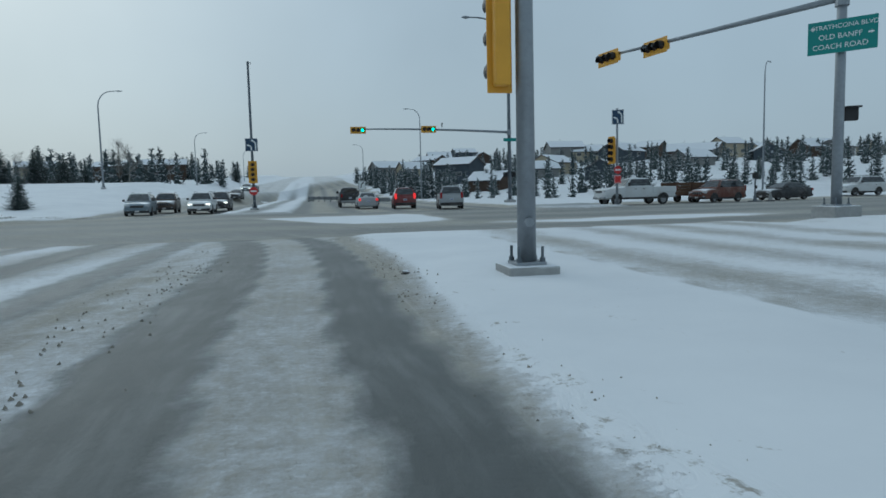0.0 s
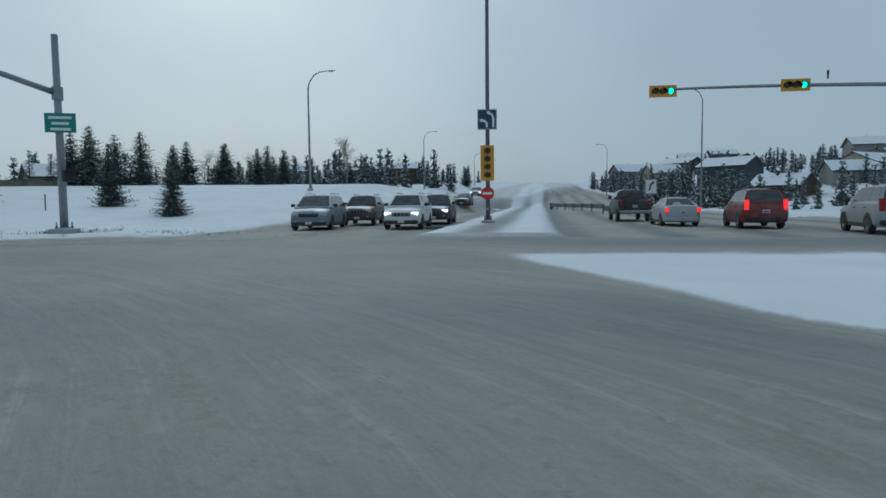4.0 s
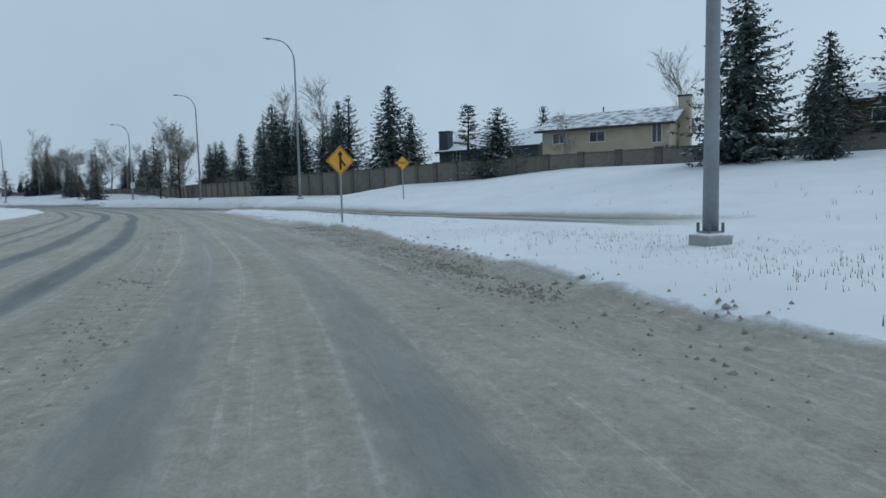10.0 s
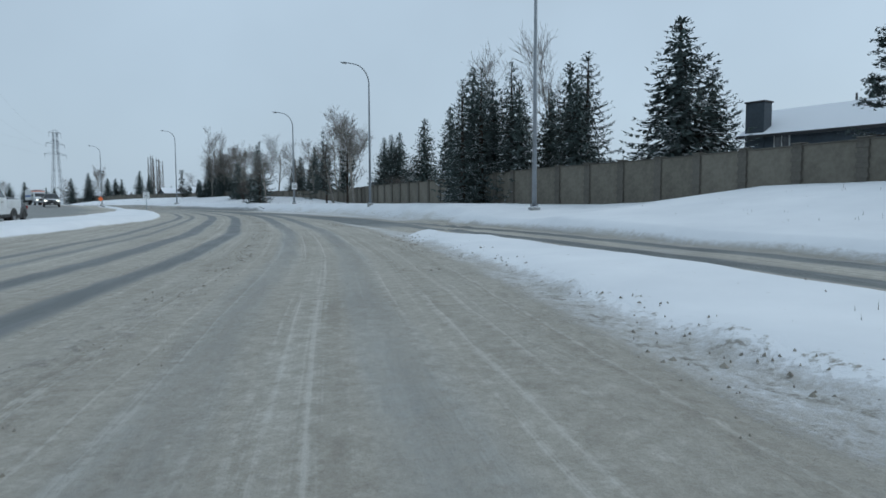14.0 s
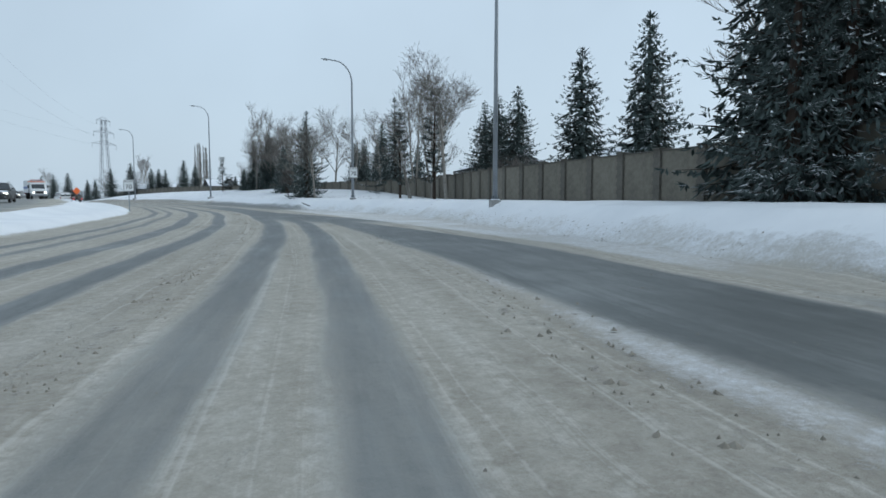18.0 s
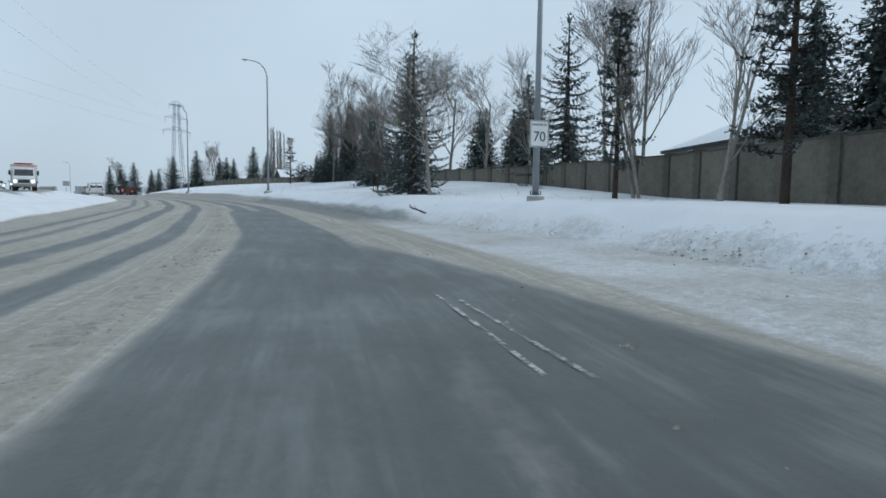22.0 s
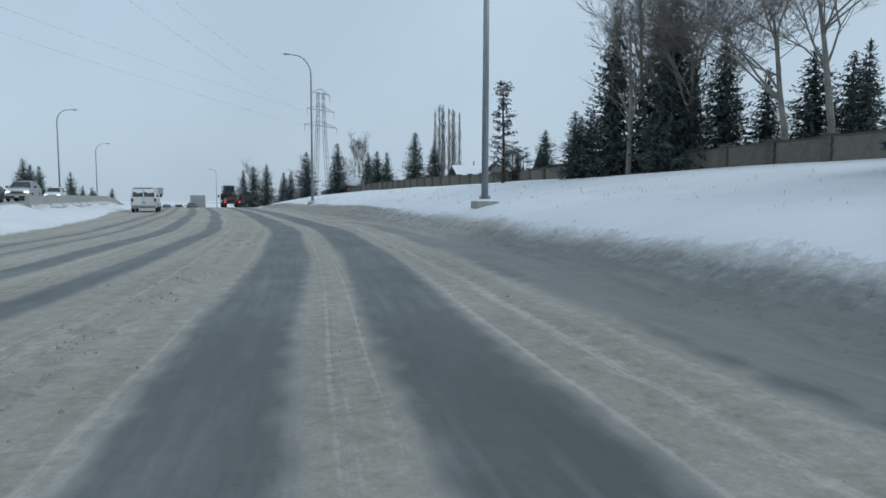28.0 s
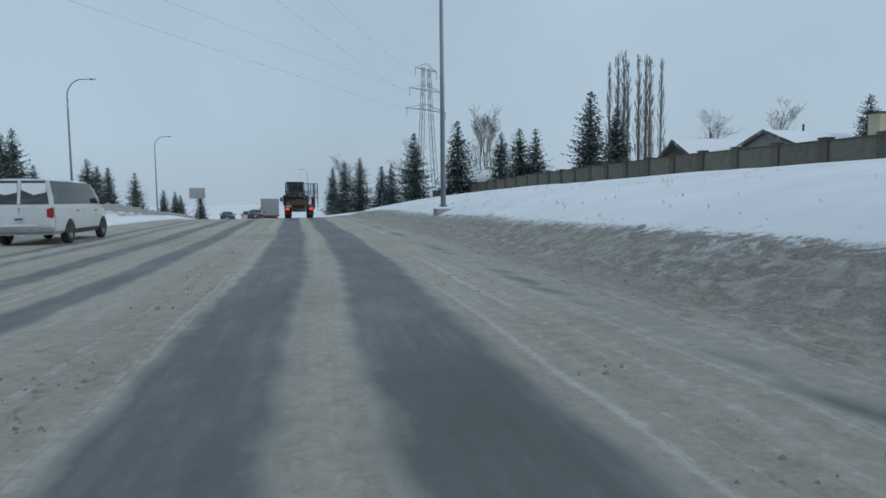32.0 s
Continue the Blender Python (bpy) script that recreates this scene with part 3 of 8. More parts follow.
    bc = np.where(strip > 0.3, 0.2 * ease(np.sin(b * 2.4 + 0.5 * np.sin(a * 0.2)), 0.4, 1.0), bc)
    se = ease(b, 15.2, 16) * (1 - ease(a, 17.5, 19))
    zc = np.maximum(zc, 0.25 * se)
    dc = dc * (1 - se)
    patch = soft((a - 33.5) / 5.2, -1, 1, 0.5) * soft(b - 0.35 * (38 - a), -3.0 + 0.12 * (38 - a), 3.2 + 0.35 * (a - 30), 1.0) + np.exp(-(((a - 25.5) / 1.6) ** 2 + ((b - 14) / 6) ** 2))
    dc = dc * (1 - 0.95 * np.clip(patch * 1.5, 0, 1))
    bc = bc * (1 - np.clip(patch * 1.5, 0, 1))
    ne = soft(b, 14.5, 20.5, 0.4) * soft(a, 38.5, 46, 0.5) + ease(b, 15.5, 16.5) * ease(a, 49, 51)
    zc = np.maximum(zc, 0.2 * np.clip(ne, 0, 1))
    dc = dc * (1 - np.clip(ne, 0, 1))
    north = ease(a, 43, 46)
    sw = ease(-b, 14.5, 16.5) * (1 - ease(a, 12, 15))
    zc = np.maximum(zc, 0.2 * sw)
    dc = dc * (1 - sw)
    bc = bc * (1 - sw)
    mi = soft(b, -6.8, -1.6, 0.4) * north
    zc = np.maximum(zc, 0.18 * mi)
    dc = dc * (1 - mi)
    tr = 0.45 + 0.35 * np.cos((b + 8.2) * 1.75)
    bc = np.where((a > 46) & (b > -16) & (b < 15), tr * 0.7, np.where(a > 46, 0.15, bc))
    west = (1 - ease(b, -17.5, -16)) * north
    zc = zc * (1 - west)
    dc = dc * (1 - west)
    inside = (1 - main) * np.where(u > 0, 1, 1)
    z = z * (1 - inside) + zc * inside
    drive = drive * (1 - inside) + dc * inside
    bare = bare * (1 - inside) + bc * inside
    # land west of the northern leg follows the corner bank
    w = west * inside
    z = z + w * np.interp(-16.5 - b, [0, 2, 8, 20, 34], [0, 0.25, 0.4, 1.0, 2.4])
    # north and north-east the land climbs
    z = z + 0.035 * np.maximum(a - 120, 0) * ease(a, 120, 200)
    z = z + 8.0 * ease(b + 0.6 * a, 75, 240) * ease(a, 45, 110) * ease(b, 14, 60)
    # past the crest the road falls away
    z = z - 0.034 * np.maximum(s - 288, 0) * ease(s, 280, 320)
    # sand and frozen crumbs churned up on the crossing
    dirt = np.where((s < 45) & (a > 20) & (a < 50), 0.34 * (drive > 0.5), dirt)
    churn = churn * (u > 0) * (drive > 0.5)
    dirt = np.maximum(dirt, 0.9 * churn)
    bare = bare * (1 - 0.75 * churn)
    return z, np.clip(drive, 0, 1), np.clip(bare, 0, 1), lane, np.clip(dirt, 0, 1)


def height(x, y):
    return float(survey([(x, y)])[0][0])


LATTICE = np.random.RandomState(4).rand(257, 257)


def bumps(x, y, size):
    """Smooth uneven noise from -1 to 1, with lumps about as large as size."""
    x, y = x / size, y / size
    i, j = np.floor(x).astype(int), np.floor(y).astype(int)
    fx, fy = x - i, y - j
    fx, fy = fx * fx * (3 - 2 * fx), fy * fy * (3 - 2 * fy)
    i, j = i % 256, j % 256
    low = LATTICE[i, j] * (1 - fx) + LATTICE[i + 1, j] * fx
    high = LATTICE[i, j + 1] * (1 - fx) + LATTICE[i + 1, j + 1] * fx
    return 2 * (low * (1 - fy) + high * fy) - 1


def rough_of(xy, drive, bare, lane):
    """Small uneven relief of churned snow, lumps along the plough line, soft drifts on the land."""
    x, y = xy.T
    s, u = lane.T
    small, mid, large = bumps(x, y, 0.55), bumps(x + 0.37 * y, y - 0.37 * x, 1.3), bumps(x, y, 5.0)
    e = u - np.interp(s, EDGE_S, EDGE_U)
    line = np.exp(-((e - 0.6) / 0.9) ** 2) * ease(s, 44, 60)
    return (0.02 * small + 0.012 * mid) * drive * (1 - bare) + (0.05 * large + 0.018 * mid + 0.006 * small) * (1 - drive) + (0.045 * small + 0.05 * mid) * line * np.interp(s, [200, 240], [1.0, 0.45])


def sheet(name, x0, x1, y0, y1, step, keep, lift, rough):
    xs, ys = np.arange(x0, x1 + step / 2, step), np.arange(y0, y1 + step / 2, step)
    gx, gy = np.meshgrid(xs, ys)
    xy = np.stack([gx.ravel(), gy.ravel()], 1)
    nx = len(xs)
    lane = lane_of(xy)
    ok = keep(xy, lane)
    i = np.arange(len(xy)).reshape(len(ys), nx)
    quads = np.stack([i[:-1, :-1], i[:-1, 1:], i[1:, 1:], i[1:, :-1]], -1).reshape(-1, 4)
    quads = quads[ok[quads].all(1)]
    used = np.unique(quads)
    remap = np.full(len(xy), -1)
    remap[used] = np.arange(len(used))
    xy = xy[used]
    z, drive, bare, lane, dirt = survey(xy)
    if rough:
        z = z + rough_of(xy, drive, bare, lane)
    z = z + lift(xy, lane)
    return xy, z, drive, bare, lane, dirt, remap[quads]


def lay(name, data, pick, label, category):
    xy, z, drive, bare, lane, dirt, quads = data
    quads = quads[pick(drive[quads].mean(1))]
    used = np.unique(quads)
    remap = np.full(len(xy), -1)
    remap[used] = np.arange(len(used))
    me = bpy.data.meshes.new(name)
    me.vertices.add(len(used))
    me.vertices.foreach_set("co", np.column_stack([xy[used], z[used]]).ravel())
    q = remap[quads]
    me.loops.add(q.size)
    me.loops.foreach_set("vertex_index", q.ravel())
    me.polygons.add(len(q))
    me.polygons.foreach_set("loop_start", np.arange(0, q.size, 4))
    me.polygons.foreach_set("use_smooth", np.ones(len(q), bool))
    me.update(calc_edges=True)
    for key, v in (("drive", drive), ("bare", bare), ("dirt", dirt)):
        me.attributes.new(key, "FLOAT", "POINT").data.foreach_set("value", v[used].astype(np.float32))
    me.attributes.new("lane", "FLOAT_VECTOR", "POINT").data.foreach_set("vector", np.column_stack([lane[used], np.zeros(len(used))]).astype(np.float32).ravel())
    me.materials.append(SNOW_ROAD)
    return tagged(new(name, me), label, category, kind="structure")


def near(xy, lane):
    a, b = corner(xy)
    return ((np.abs(lane[:, 1] - 1) < 15) & (lane[:, 0] < 330)) | ((a > -20) & (a < 62) & (b > -24) & (b < 32)) | ((a > 50) & (a < 205) & (b > -17) & (b < 16))


fine = sheet("fine", -196, 40, -215, 205, 0.3, near, lambda xy, lane: 0 * xy[:, 0], True)
lay("road", fine, lambda d: d >= 0.5, "snow-covered asphalt road with slush and bare wheel tracks", "road")
lay("ground", fine, lambda d: d < 0.5, "fresh white snow beside the road", "snow")


def sink(xy, lane):
    """The wide sheet lies under the fine one where they meet."""
    a, b = corner(xy)
    inner = ((np.abs(lane[:, 1] - 1) < 13.5) & (lane[:, 0] < 326)) | ((a > -18.5) & (a < 60.5) & (b > -22.5) & (b < 30.5)) | ((a > 50) & (a < 201) & (b > -14) & (b < 13))
    return np.where(inner, -0.6, -0.02)


wide = sheet("wide", -520, 430, -640, 520, 3.0, lambda xy, lane: np.ones(len(xy), bool), sink, False)
lay("land", wide, lambda d: d >= -1, "wide snow-covered land round the road", "snow")
far = bmesh.new()
for x0, x1, y0, y1 in ((-2600, -519, -2600, 2600), (429, 2600, -2600, 2600), (-519, 429, 519, 2600), (-519, 429, -2600, -639)):
    far.faces.new([far.verts.new((x, y, -14 if y < -300 else 6)) for x, y in ((x0, y0), (x1, y0), (x1, y1), (x0, y1))])
tagged(part("backdrop", far, SNOW), "distant snowfields under the overcast sky", "snow", kind="structure")

# ---- street lamps ----
def lamp_meshes(tall=13.6, reach=2.6, half=0.25):
    pole = bmesh.new()
    bend = tall - 1.9
    pts = [(0, 0, 0.15), (0, 0, bend * 0.5), (0, 0, bend)]
    rad = [0.13, 0.105, 0.075]
    for k in range(1, 9):
        a = k / 8 * math.pi / 2
        pts.append((-(1 - math.cos(a)) * reach * 0.75, 0, bend + math.sin(a) * 1.85))
        rad.append(0.072 - 0.003 * k)
    pts.append((-reach, 0, tall))
    rad.append(0.045)
    tube(pole, pts, rad, 10)
    head = bmesh.new()
    tube(head, [(-reach + 0.1, 0, tall), (-reach - 0.25, 0, tall + 0.01), (-reach - 0.7, 0, tall + 0.0)], [0.05, 0.15, 0.06], 8)
    for v in head.verts:
        v.co.z = tall + (v.co.z - tall) * 0.55
    lens = bmesh.new()
    tube(lens, [(-reach - 0.12, 0, tall - 0.05), (-reach - 0.5, 0, tall - 0.05)], [0.07, 0.06], 8)
    flange = bmesh.new()
    tube(flange, [(0, 0, 0.17), (0, 0, 0.22)], [0.19, 0.19], 12)
    base = bmesh.new()
    box(base, -half, half, -half, half, -0.6, 0.17, 0.04)
    bolt = bmesh.new()
    tube(bolt, [(0, 0, 0.3), (0, 0, 0.46)], [0.025, 0.025], 6)
    snowcap = bmesh.new()
    bmesh.ops.create_icosphere(snowcap, subdivisions=2, radius=half * 0.95)
    for v in snowcap.verts:
        v.co.z = 0.17 + max(v.co.z, 0) * 0.18
        v.co.xy *= 1.0 + 0.06 * math.sin(v.co.x * 9)
    made = {}
    for key, bm in (("pole", pole), ("lamp_head", head), ("lens", lens), ("flange", flange), ("concrete_base", base), ("bolt", bolt), ("snow_cap", snowcap)):
        made[key] = bpy.data.meshes.new(key)
        bm.to_mesh(made[key])
        bm.free()
    return made


def street_lamp(x, y, z, heading, label, tall=13.6, reach=2.1, group="street lamps", half=0.25):
    """heading: the way the arm points, in degrees to the left of +y."""
    key = (tall, reach, half)
    if key not in LAMPS:
        LAMPS[key] = lamp_meshes(tall, reach, half)
    me = LAMPS[key]
    ob = thing("street_lamp", pose(x, y, z, 0, 0, heading - 90), label, "street lamp", group)
    p = smooth(part("pole", me["pole"], STEEL, ob))
    h = part("lamp_head", me["lamp_head"], STEEL, ob)
    part("lens", me["lens"], LAMP_LENS, h)
    part("flange", me["flange"], STEEL, ob)
    part("concrete_base", me["concrete_base"], CONCRETE, ob, "concrete base with a cap of snow")
    part("snow_cap", me["snow_cap"], SNOW, ob)
    for i in range(4):
        bo = part("bolt", me["bolt"], DARK_STEEL, ob)
        bo.location = (0.135 * (1 if i % 2 else -1), 0.135 * (1 if i // 2 else -1), -0.1)
    return ob


LAMPS = {}
for x, y, s_, tip in ((-48.8, 28.1, 66.3, 14.2), (-92.9, -3.0, 118.1, 15.6), (-112.2, -28.3, 148.6, 14.7), (-127.2, -52.6, 175.7, 13.4), (-147.4, -104.2, 229.7, 15.8), (-158.4, -148.1, 274.2, 15.6)):
    z = height(x, y)
    street_lamp(x, y, z, place(s_, 0)[2] + 90, "tall galvanised street lamp with a curved arm beside the snowy road", round(tip - z, 1), half=0.42 if s_ > 200 else 0.25)
for x, y, h, tip in ((-196.2, -338.9, 260, 11.9),):
    street_lamp(x, y, height(x, y), h, "tall galvanised street lamp far along the snowy road", round(tip - height(x, y), 1))
for x, y, h, tip in ((-138.2, -197.5, 80, 14.3), (-147.1, -242.2, 80, 12.7), (-120, -150, 80, 14.5)):
    street_lamp(x, y, height(x, y), h, "tall galvanised street lamp on the snowy far side of the road", round(tip - height(x, y), 1))
for x, y, h, tip in ((-41.0, 77.8, -75, 14.4), (-54.5, 143, -75, 15.8), (-3.5, 112, 95, 15.8), (-23, 190, 95, 15.9), (40.65, 81, -40, 16.9), (-66, 215, -75, 16.9)):
    street_lamp(x, y, height(x, y), h, "tall galvanised street lamp at the snowy crossing", round(tip - height(x, y), 1))

# ---- traffic signals and signs ----
def letters(text, size, parent, m, material, name="lettering"):
    cu = bpy.data.curves.new(name, "FONT")
    cu.body, cu.size, cu.extrude = text, size, 0.003
    cu.align_x, cu.align_y = "CENTER", "CENTER"
    tmp = bpy.data.objects.new(name, cu)
    scene.collection.objects.link(tmp)
    dg = bpy.context.evaluated_depsgraph_get()
    me = bpy.data.meshes.new_from_object(tmp.evaluated_get(dg))
    bpy.data.objects.remove(tmp)
    me.materials.clear()
    ob = part(name, me, material, parent)
    ob.matrix_basis = m
    return ob


def signal_head(parent, m, lenses, upright=True, lit=None, w=0.62, pitch=0.42):
    """A yellow signal head with a backplate; its face looks along -y of m."""
    bm = bmesh.new()
    long = pitch * lenses + 0.2
    hx, hz = (w / 2, long / 2) if upright else (long / 2, w / 2)
    box(bm, -hx, hx, 0.0, 0.03, -hz, hz, 0.012)
    box(bm, -hx * 0.62 if upright else -hx * 0.9, hx * 0.62 if upright else hx * 0.9, 0.03, 0.22, -hz * 0.9 if upright else -hz * 0.62, hz * 0.9 if upright else hz * 0.62, 0.03)
    head = part("signal_head", bm, YELLOW, parent, "yellow signal head with a backplate")
    head.matrix_basis = m
    for k in range(lenses):
        o = (k - (lenses - 1) / 2) * pitch
        x, z = (0, -o) if upright else (o, 0)
        le = bmesh.new()
        tube(le, [(x, 0.0, z), (x, -0.03, z)], [0.15, 0.14], 16)
        part("lens", le, GREEN_ON if lit == k else LENS_OFF, head, "lit green lens" if lit == k else "dark lens")
        vi = bmesh.new()
        n = 12
        for a, b in zip(range(n), range(1, n + 1)):
            q = []
            for t, yy, r in ((a, 0, 0.17), (b, 0, 0.17), (b, -0.24, 0.165), (a, -0.24, 0.165)):
                an = math.radians(-35 + 250 * t / n)
                q.append(vi.verts.new((x + math.cos(an) * r, yy, z + math.sin(an) * r)))
            vi.faces.new(q)
        bmesh.ops.remove_doubles(vi, verts=vi.verts, dist=0.001)
        bmesh.ops.solidify(vi, geom=vi.faces[:], thickness=0.008)
        part("visor", vi, BLACK, head)
    return head


def flat_sign(parent, m, w, h, material, name="sign_plate", radius=0.04, label="", border=None):
    bm = bmesh.new()
    box(bm, -w / 2, w / 2, 0, 0.012, -h / 2, h / 2)
    plate = part(name, bm, material, parent, label)
    plate.matrix_basis = m
    if border is not None:
        e, t = 0.018, 0.022
        for x0, x1, z0, z1 in ((-w / 2 + e, w / 2 - e, h / 2 - e - t, h / 2 - e), (-w / 2 + e, w / 2 - e, -h / 2 + e, -h / 2 + e + t), (-w / 2 + e, -w / 2 + e + t, -h / 2 + e, h / 2 - e), (w / 2 - e - t, w / 2 - e, -h / 2 + e, h / 2 - e)):
            bb = bmesh.new()
            box(bb, x0, x1, -0.004, -0.0005, z0, z1)
            part("border", bb, border, plate)
    return plate


def arrow_mark(plate, pts, width, material, head=0.12, name="arrow"):
    """A painted arrow that follows points (x, z) on a plate's face and ends in a head."""
    bm = bmesh.new()
    p = [Vector((x, -0.004, z)) for x, z in pts]
    left, right = [], []
    for i, q in enumerate(p):
        d = (p[min(i + 1, len(p) - 1)] - p[max(i - 1, 0)]).normalized()
        s = Vector((d.z, 0, -d.x)) * width / 2
        left.append(bm.verts.new(q + s))
        right.append(bm.verts.new(q - s))
    for i in range(len(p) - 1):
        bm.faces.new((left[i], left[i + 1], right[i + 1], right[i]))
    d = (p[-1] - p[-2]).normalized()
    s = Vector((d.z, 0, -d.x)) * head * 0.75
    bm.faces.new([bm.verts.new(v) for v in (p[-1] + s, p[-1] + d * head * 1.2, p[-1] - s)])
    ext = bmesh.ops.extrude_face_region(bm, geom=bm.faces[:])
    for v in ext["geom"]:
        if isinstance(v, bmesh.types.BMVert):
            v.co.y -= 0.003
    return part(name, bm, material, plate)


def turn_to(dx, dy):
    """Degrees that turn -y towards (dx, dy)."""
    return math.degrees(math.atan2(dy, dx)) + 90


def signal_pole(x, y, label, r=0.15, tall=7.5, base=(0.84, 0.26), steel=None):
    z = height(x, y)
    ob = thing("signal_pole", pose(x, y, z, 0, 0, math.degrees(HEAD_0)), label, "traffic signal", "traffic signals at the crossing")
    b = base[0] / 2
    bm = bmesh.new()
    box(bm, -b, b, -b, b, -0.4, base[1], 0.03)
    part("concrete_base", bm, CONCRETE, ob, "square concrete base dusted with snow")
    bm = bmesh.new()
    tube(bm, [(0, 0, base[1] + 0.04), (0, 0, tall * 0.5), (0, 0, tall)], [r, r * 0.92, r * 0.82], 16)
    smooth(part("pole", bm, steel or STEEL, ob))
    bm = bmesh.new()
    box(bm, -b * 0.6, b * 0.6, -b * 0.6, b * 0.6, base[1], base[1] + 0.045, 0.008)
    part("base_plate", bm, STEEL, ob)
    for i in range(4):
        bm = bmesh.new()
        cx, cy = b * 0.47 * (1 if i % 2 else -1), b * 0.47 * (1 if i // 2 else -1)
        tube(bm, [(cx, cy, base[1] + 0.03), (cx, cy, base[1] + 0.1)], [0.04, 0.04], 6)
        tube(bm, [(cx, cy, base[1] + 0.1), (cx, cy, base[1] + 0.26)], [0.022, 0.022], 8)
        part("anchor_bolt", bm, DARK_STEEL, ob)
    bm = bmesh.new()
    tube(bm, [(0, -r * 0.9, 0.75), (0, -r - 0.012, 0.75)], [0.08, 0.07], 8)
    part("hand_hole_cover", bm, STEEL, ob)
    return ob, z


def mast_arm(ob, z0, length, world_dir, z1, r0=0.11, r1=0.05):
    """An arm from height z0 at the pole that rises to z1 at its end."""
    a = math.atan2(world_dir[1], world_dir[0]) - HEAD_0
    dx, dy = math.cos(a), math.sin(a)
    bm = bmesh.new()
    pts, rad = [], []
    for k in range(7):
        q = k / 6
        pts.append((dx * length * q, dy * length * q, z0 + (z1 - z0) * (1 - (1 - q) ** 2)))
        rad.append(r0 + (r1 - r0) * q)
    tube(bm, pts, rad, 12)
    smooth(part("mast_arm", bm, STEEL, ob))
    bm = bmesh.new()
    tube(bm, [(0, 0, z0 - 0.25), (0, 0, z0 + 0.25)], [0.2, 0.2], 14)
    part("arm_collar", bm, STEEL, ob)
    return dx, dy


def ped_signal(ob, x, z, turn, y=0.0):
    bm = bmesh.new()
    box(bm, -0.2, 0.2, -0.12, 0.12, -0.22, 0.22, 0.02)
    box(bm, -0.22, 0.22, -0.3, -0.11, 0.17, 0.22, 0.01)
    p = part("walk_signal", bm, BLACK, ob, "black pedestrian signal box with a visor")
    p.matrix_basis = pose(x, y, z, 0, 0, turn)
    bm = bmesh.new()
    tube(bm, [(0, 0.1, 0), (-x * 0.8 if abs(x) > 0.05 else 0, 0.12, 0)], [0.03, 0.03], 8)
    part("bracket", bm, STEEL, p)


def turn_sign(ob, z, w, h, y=-0.2, turn=0):
    """Two left-turn arrows, white on navy."""
    pl = flat_sign(ob, pose(0, y, z, 0, 0, turn), w, h, SIGN_BLUE, "lane_sign", label="navy lane sign with two white turn arrows", border=SIGN_WHITE)
    k = w / 1.0
    arrow_mark(pl, [(0.32 * k, -0.4 * h), (0.32 * k, 0.05 * h), (0.26 * k, 0.22 * h), (0.12 * k, 0.3 * h)], 0.11 * k, SIGN_WHITE, 0.15 * k)
    arrow_mark(pl, [(-0.02 * k, -0.4 * h), (-0.02 * k, -0.2 * h), (-0.1 * k, -0.08 * h), (-0.24 * k, -0.05 * h)], 0.11 * k, SIGN_WHITE, 0.15 * k)
    return pl


def no_entry(ob, z, d, y=-0.2):
    bm = bmesh.new()
    tube(bm, [(0, y + 0.01, z), (0, y, z)], [d / 2, d / 2], 24)
    p = part("no_entry_sign", bm, SIGN_RED, ob, "round red no-entry sign with a white bar")
    bm = bmesh.new()
    box(bm, -d * 0.36, d * 0.36, y - 0.005, y - 0.001, z - d * 0.09, z + d * 0.09)
    part("bar", bm, SIGN_WHITE, p)


# big pole on the raised island beside the turning lane
isl, _ = signal_pole(1.2, 9.1, "thick galvanised signal pole on a concrete base in snow", 0.135, 7.7, (0.74, 0.15))
signal_head(isl, pose(-0.34, 0.1, 3.36, 0, 0, 180), 3, True, None, 0.36, 0.46)
# far side of the through lanes, on the right
nep, _ = signal_pole(12.6, 20.4, "galvanised signal pole with a mast arm and a green street sign", 0.16, 9.0, (1.0, 0.3))
dx, dy = mast_arm(nep, 6.75, 9.6, (-0.57, 0.82), 6.7)
for q in (0.72, 0.97):
    signal_head(nep, pose(dx * 9.6 * q, dy * 9.6 * q, 6.6, 0, 0, turn_to(-0.93, -0.36) - math.degrees(HEAD_0)), 3, False, None, 0.6, 0.4)
st = flat_sign(nep, pose(-0.2, -0.24, 5.55, 0, 0, -math.degrees(HEAD_0) - 38), 1.85, 1.0, SIGN_GREEN, "street_sign", label="green street sign with white lettering")
letters("STRATHCONA BLVD", 0.19, st, pose(0.06, -0.004, 0.3, 90), SIGN_WHITE)
letters("OLD BANFF", 0.22, st, pose(-0.05, -0.004, 0.0, 90), SIGN_WHITE)
letters("COACH ROAD", 0.22, st, pose(-0.05, -0.004, -0.3, 90), SIGN_WHITE)
arrow_mark(st, [(-0.72, 0.3), (-0.78, 0.3)], 0.05, SIGN_WHITE, 0.07)
arrow_mark(st, [(0.68, 0.0), (0.76, 0.0)], 0.05, SIGN_WHITE, 0.07)
ped_signal(nep, 0.42, 3.2, -20)
# beyond the crossing: mast arm with two lit heads, lamp on top
far_p, _ = signal_pole(6.4, 60.0, "tall dark signal pole with green-lit mast arm and lamp", 0.17, 13.5, (0.9, 0.25), DARK_STEEL)
dx, dy = mast_arm(far_p, 6.5, 14.2, (-0.99, -0.12), 6.95, 0.12, 0.06)
for q in (0.53, 0.98):
    signal_head(far_p, pose(dx * 14.2 * q, dy * 14.2 * q - 0.1, 6.85, 0, 0, 0), 3, False, 2, 0.62, 0.4)
bm = bmesh.new()
pts = [(0, 0, 13.4)] + [(-(1 - math.cos(a)) * 2.8, 0, 13.4 + math.sin(a) * 3.4) for a in (math.pi / 2 * k / 8 for k in range(1, 9))] + [(-3.6, 0, 16.8)]
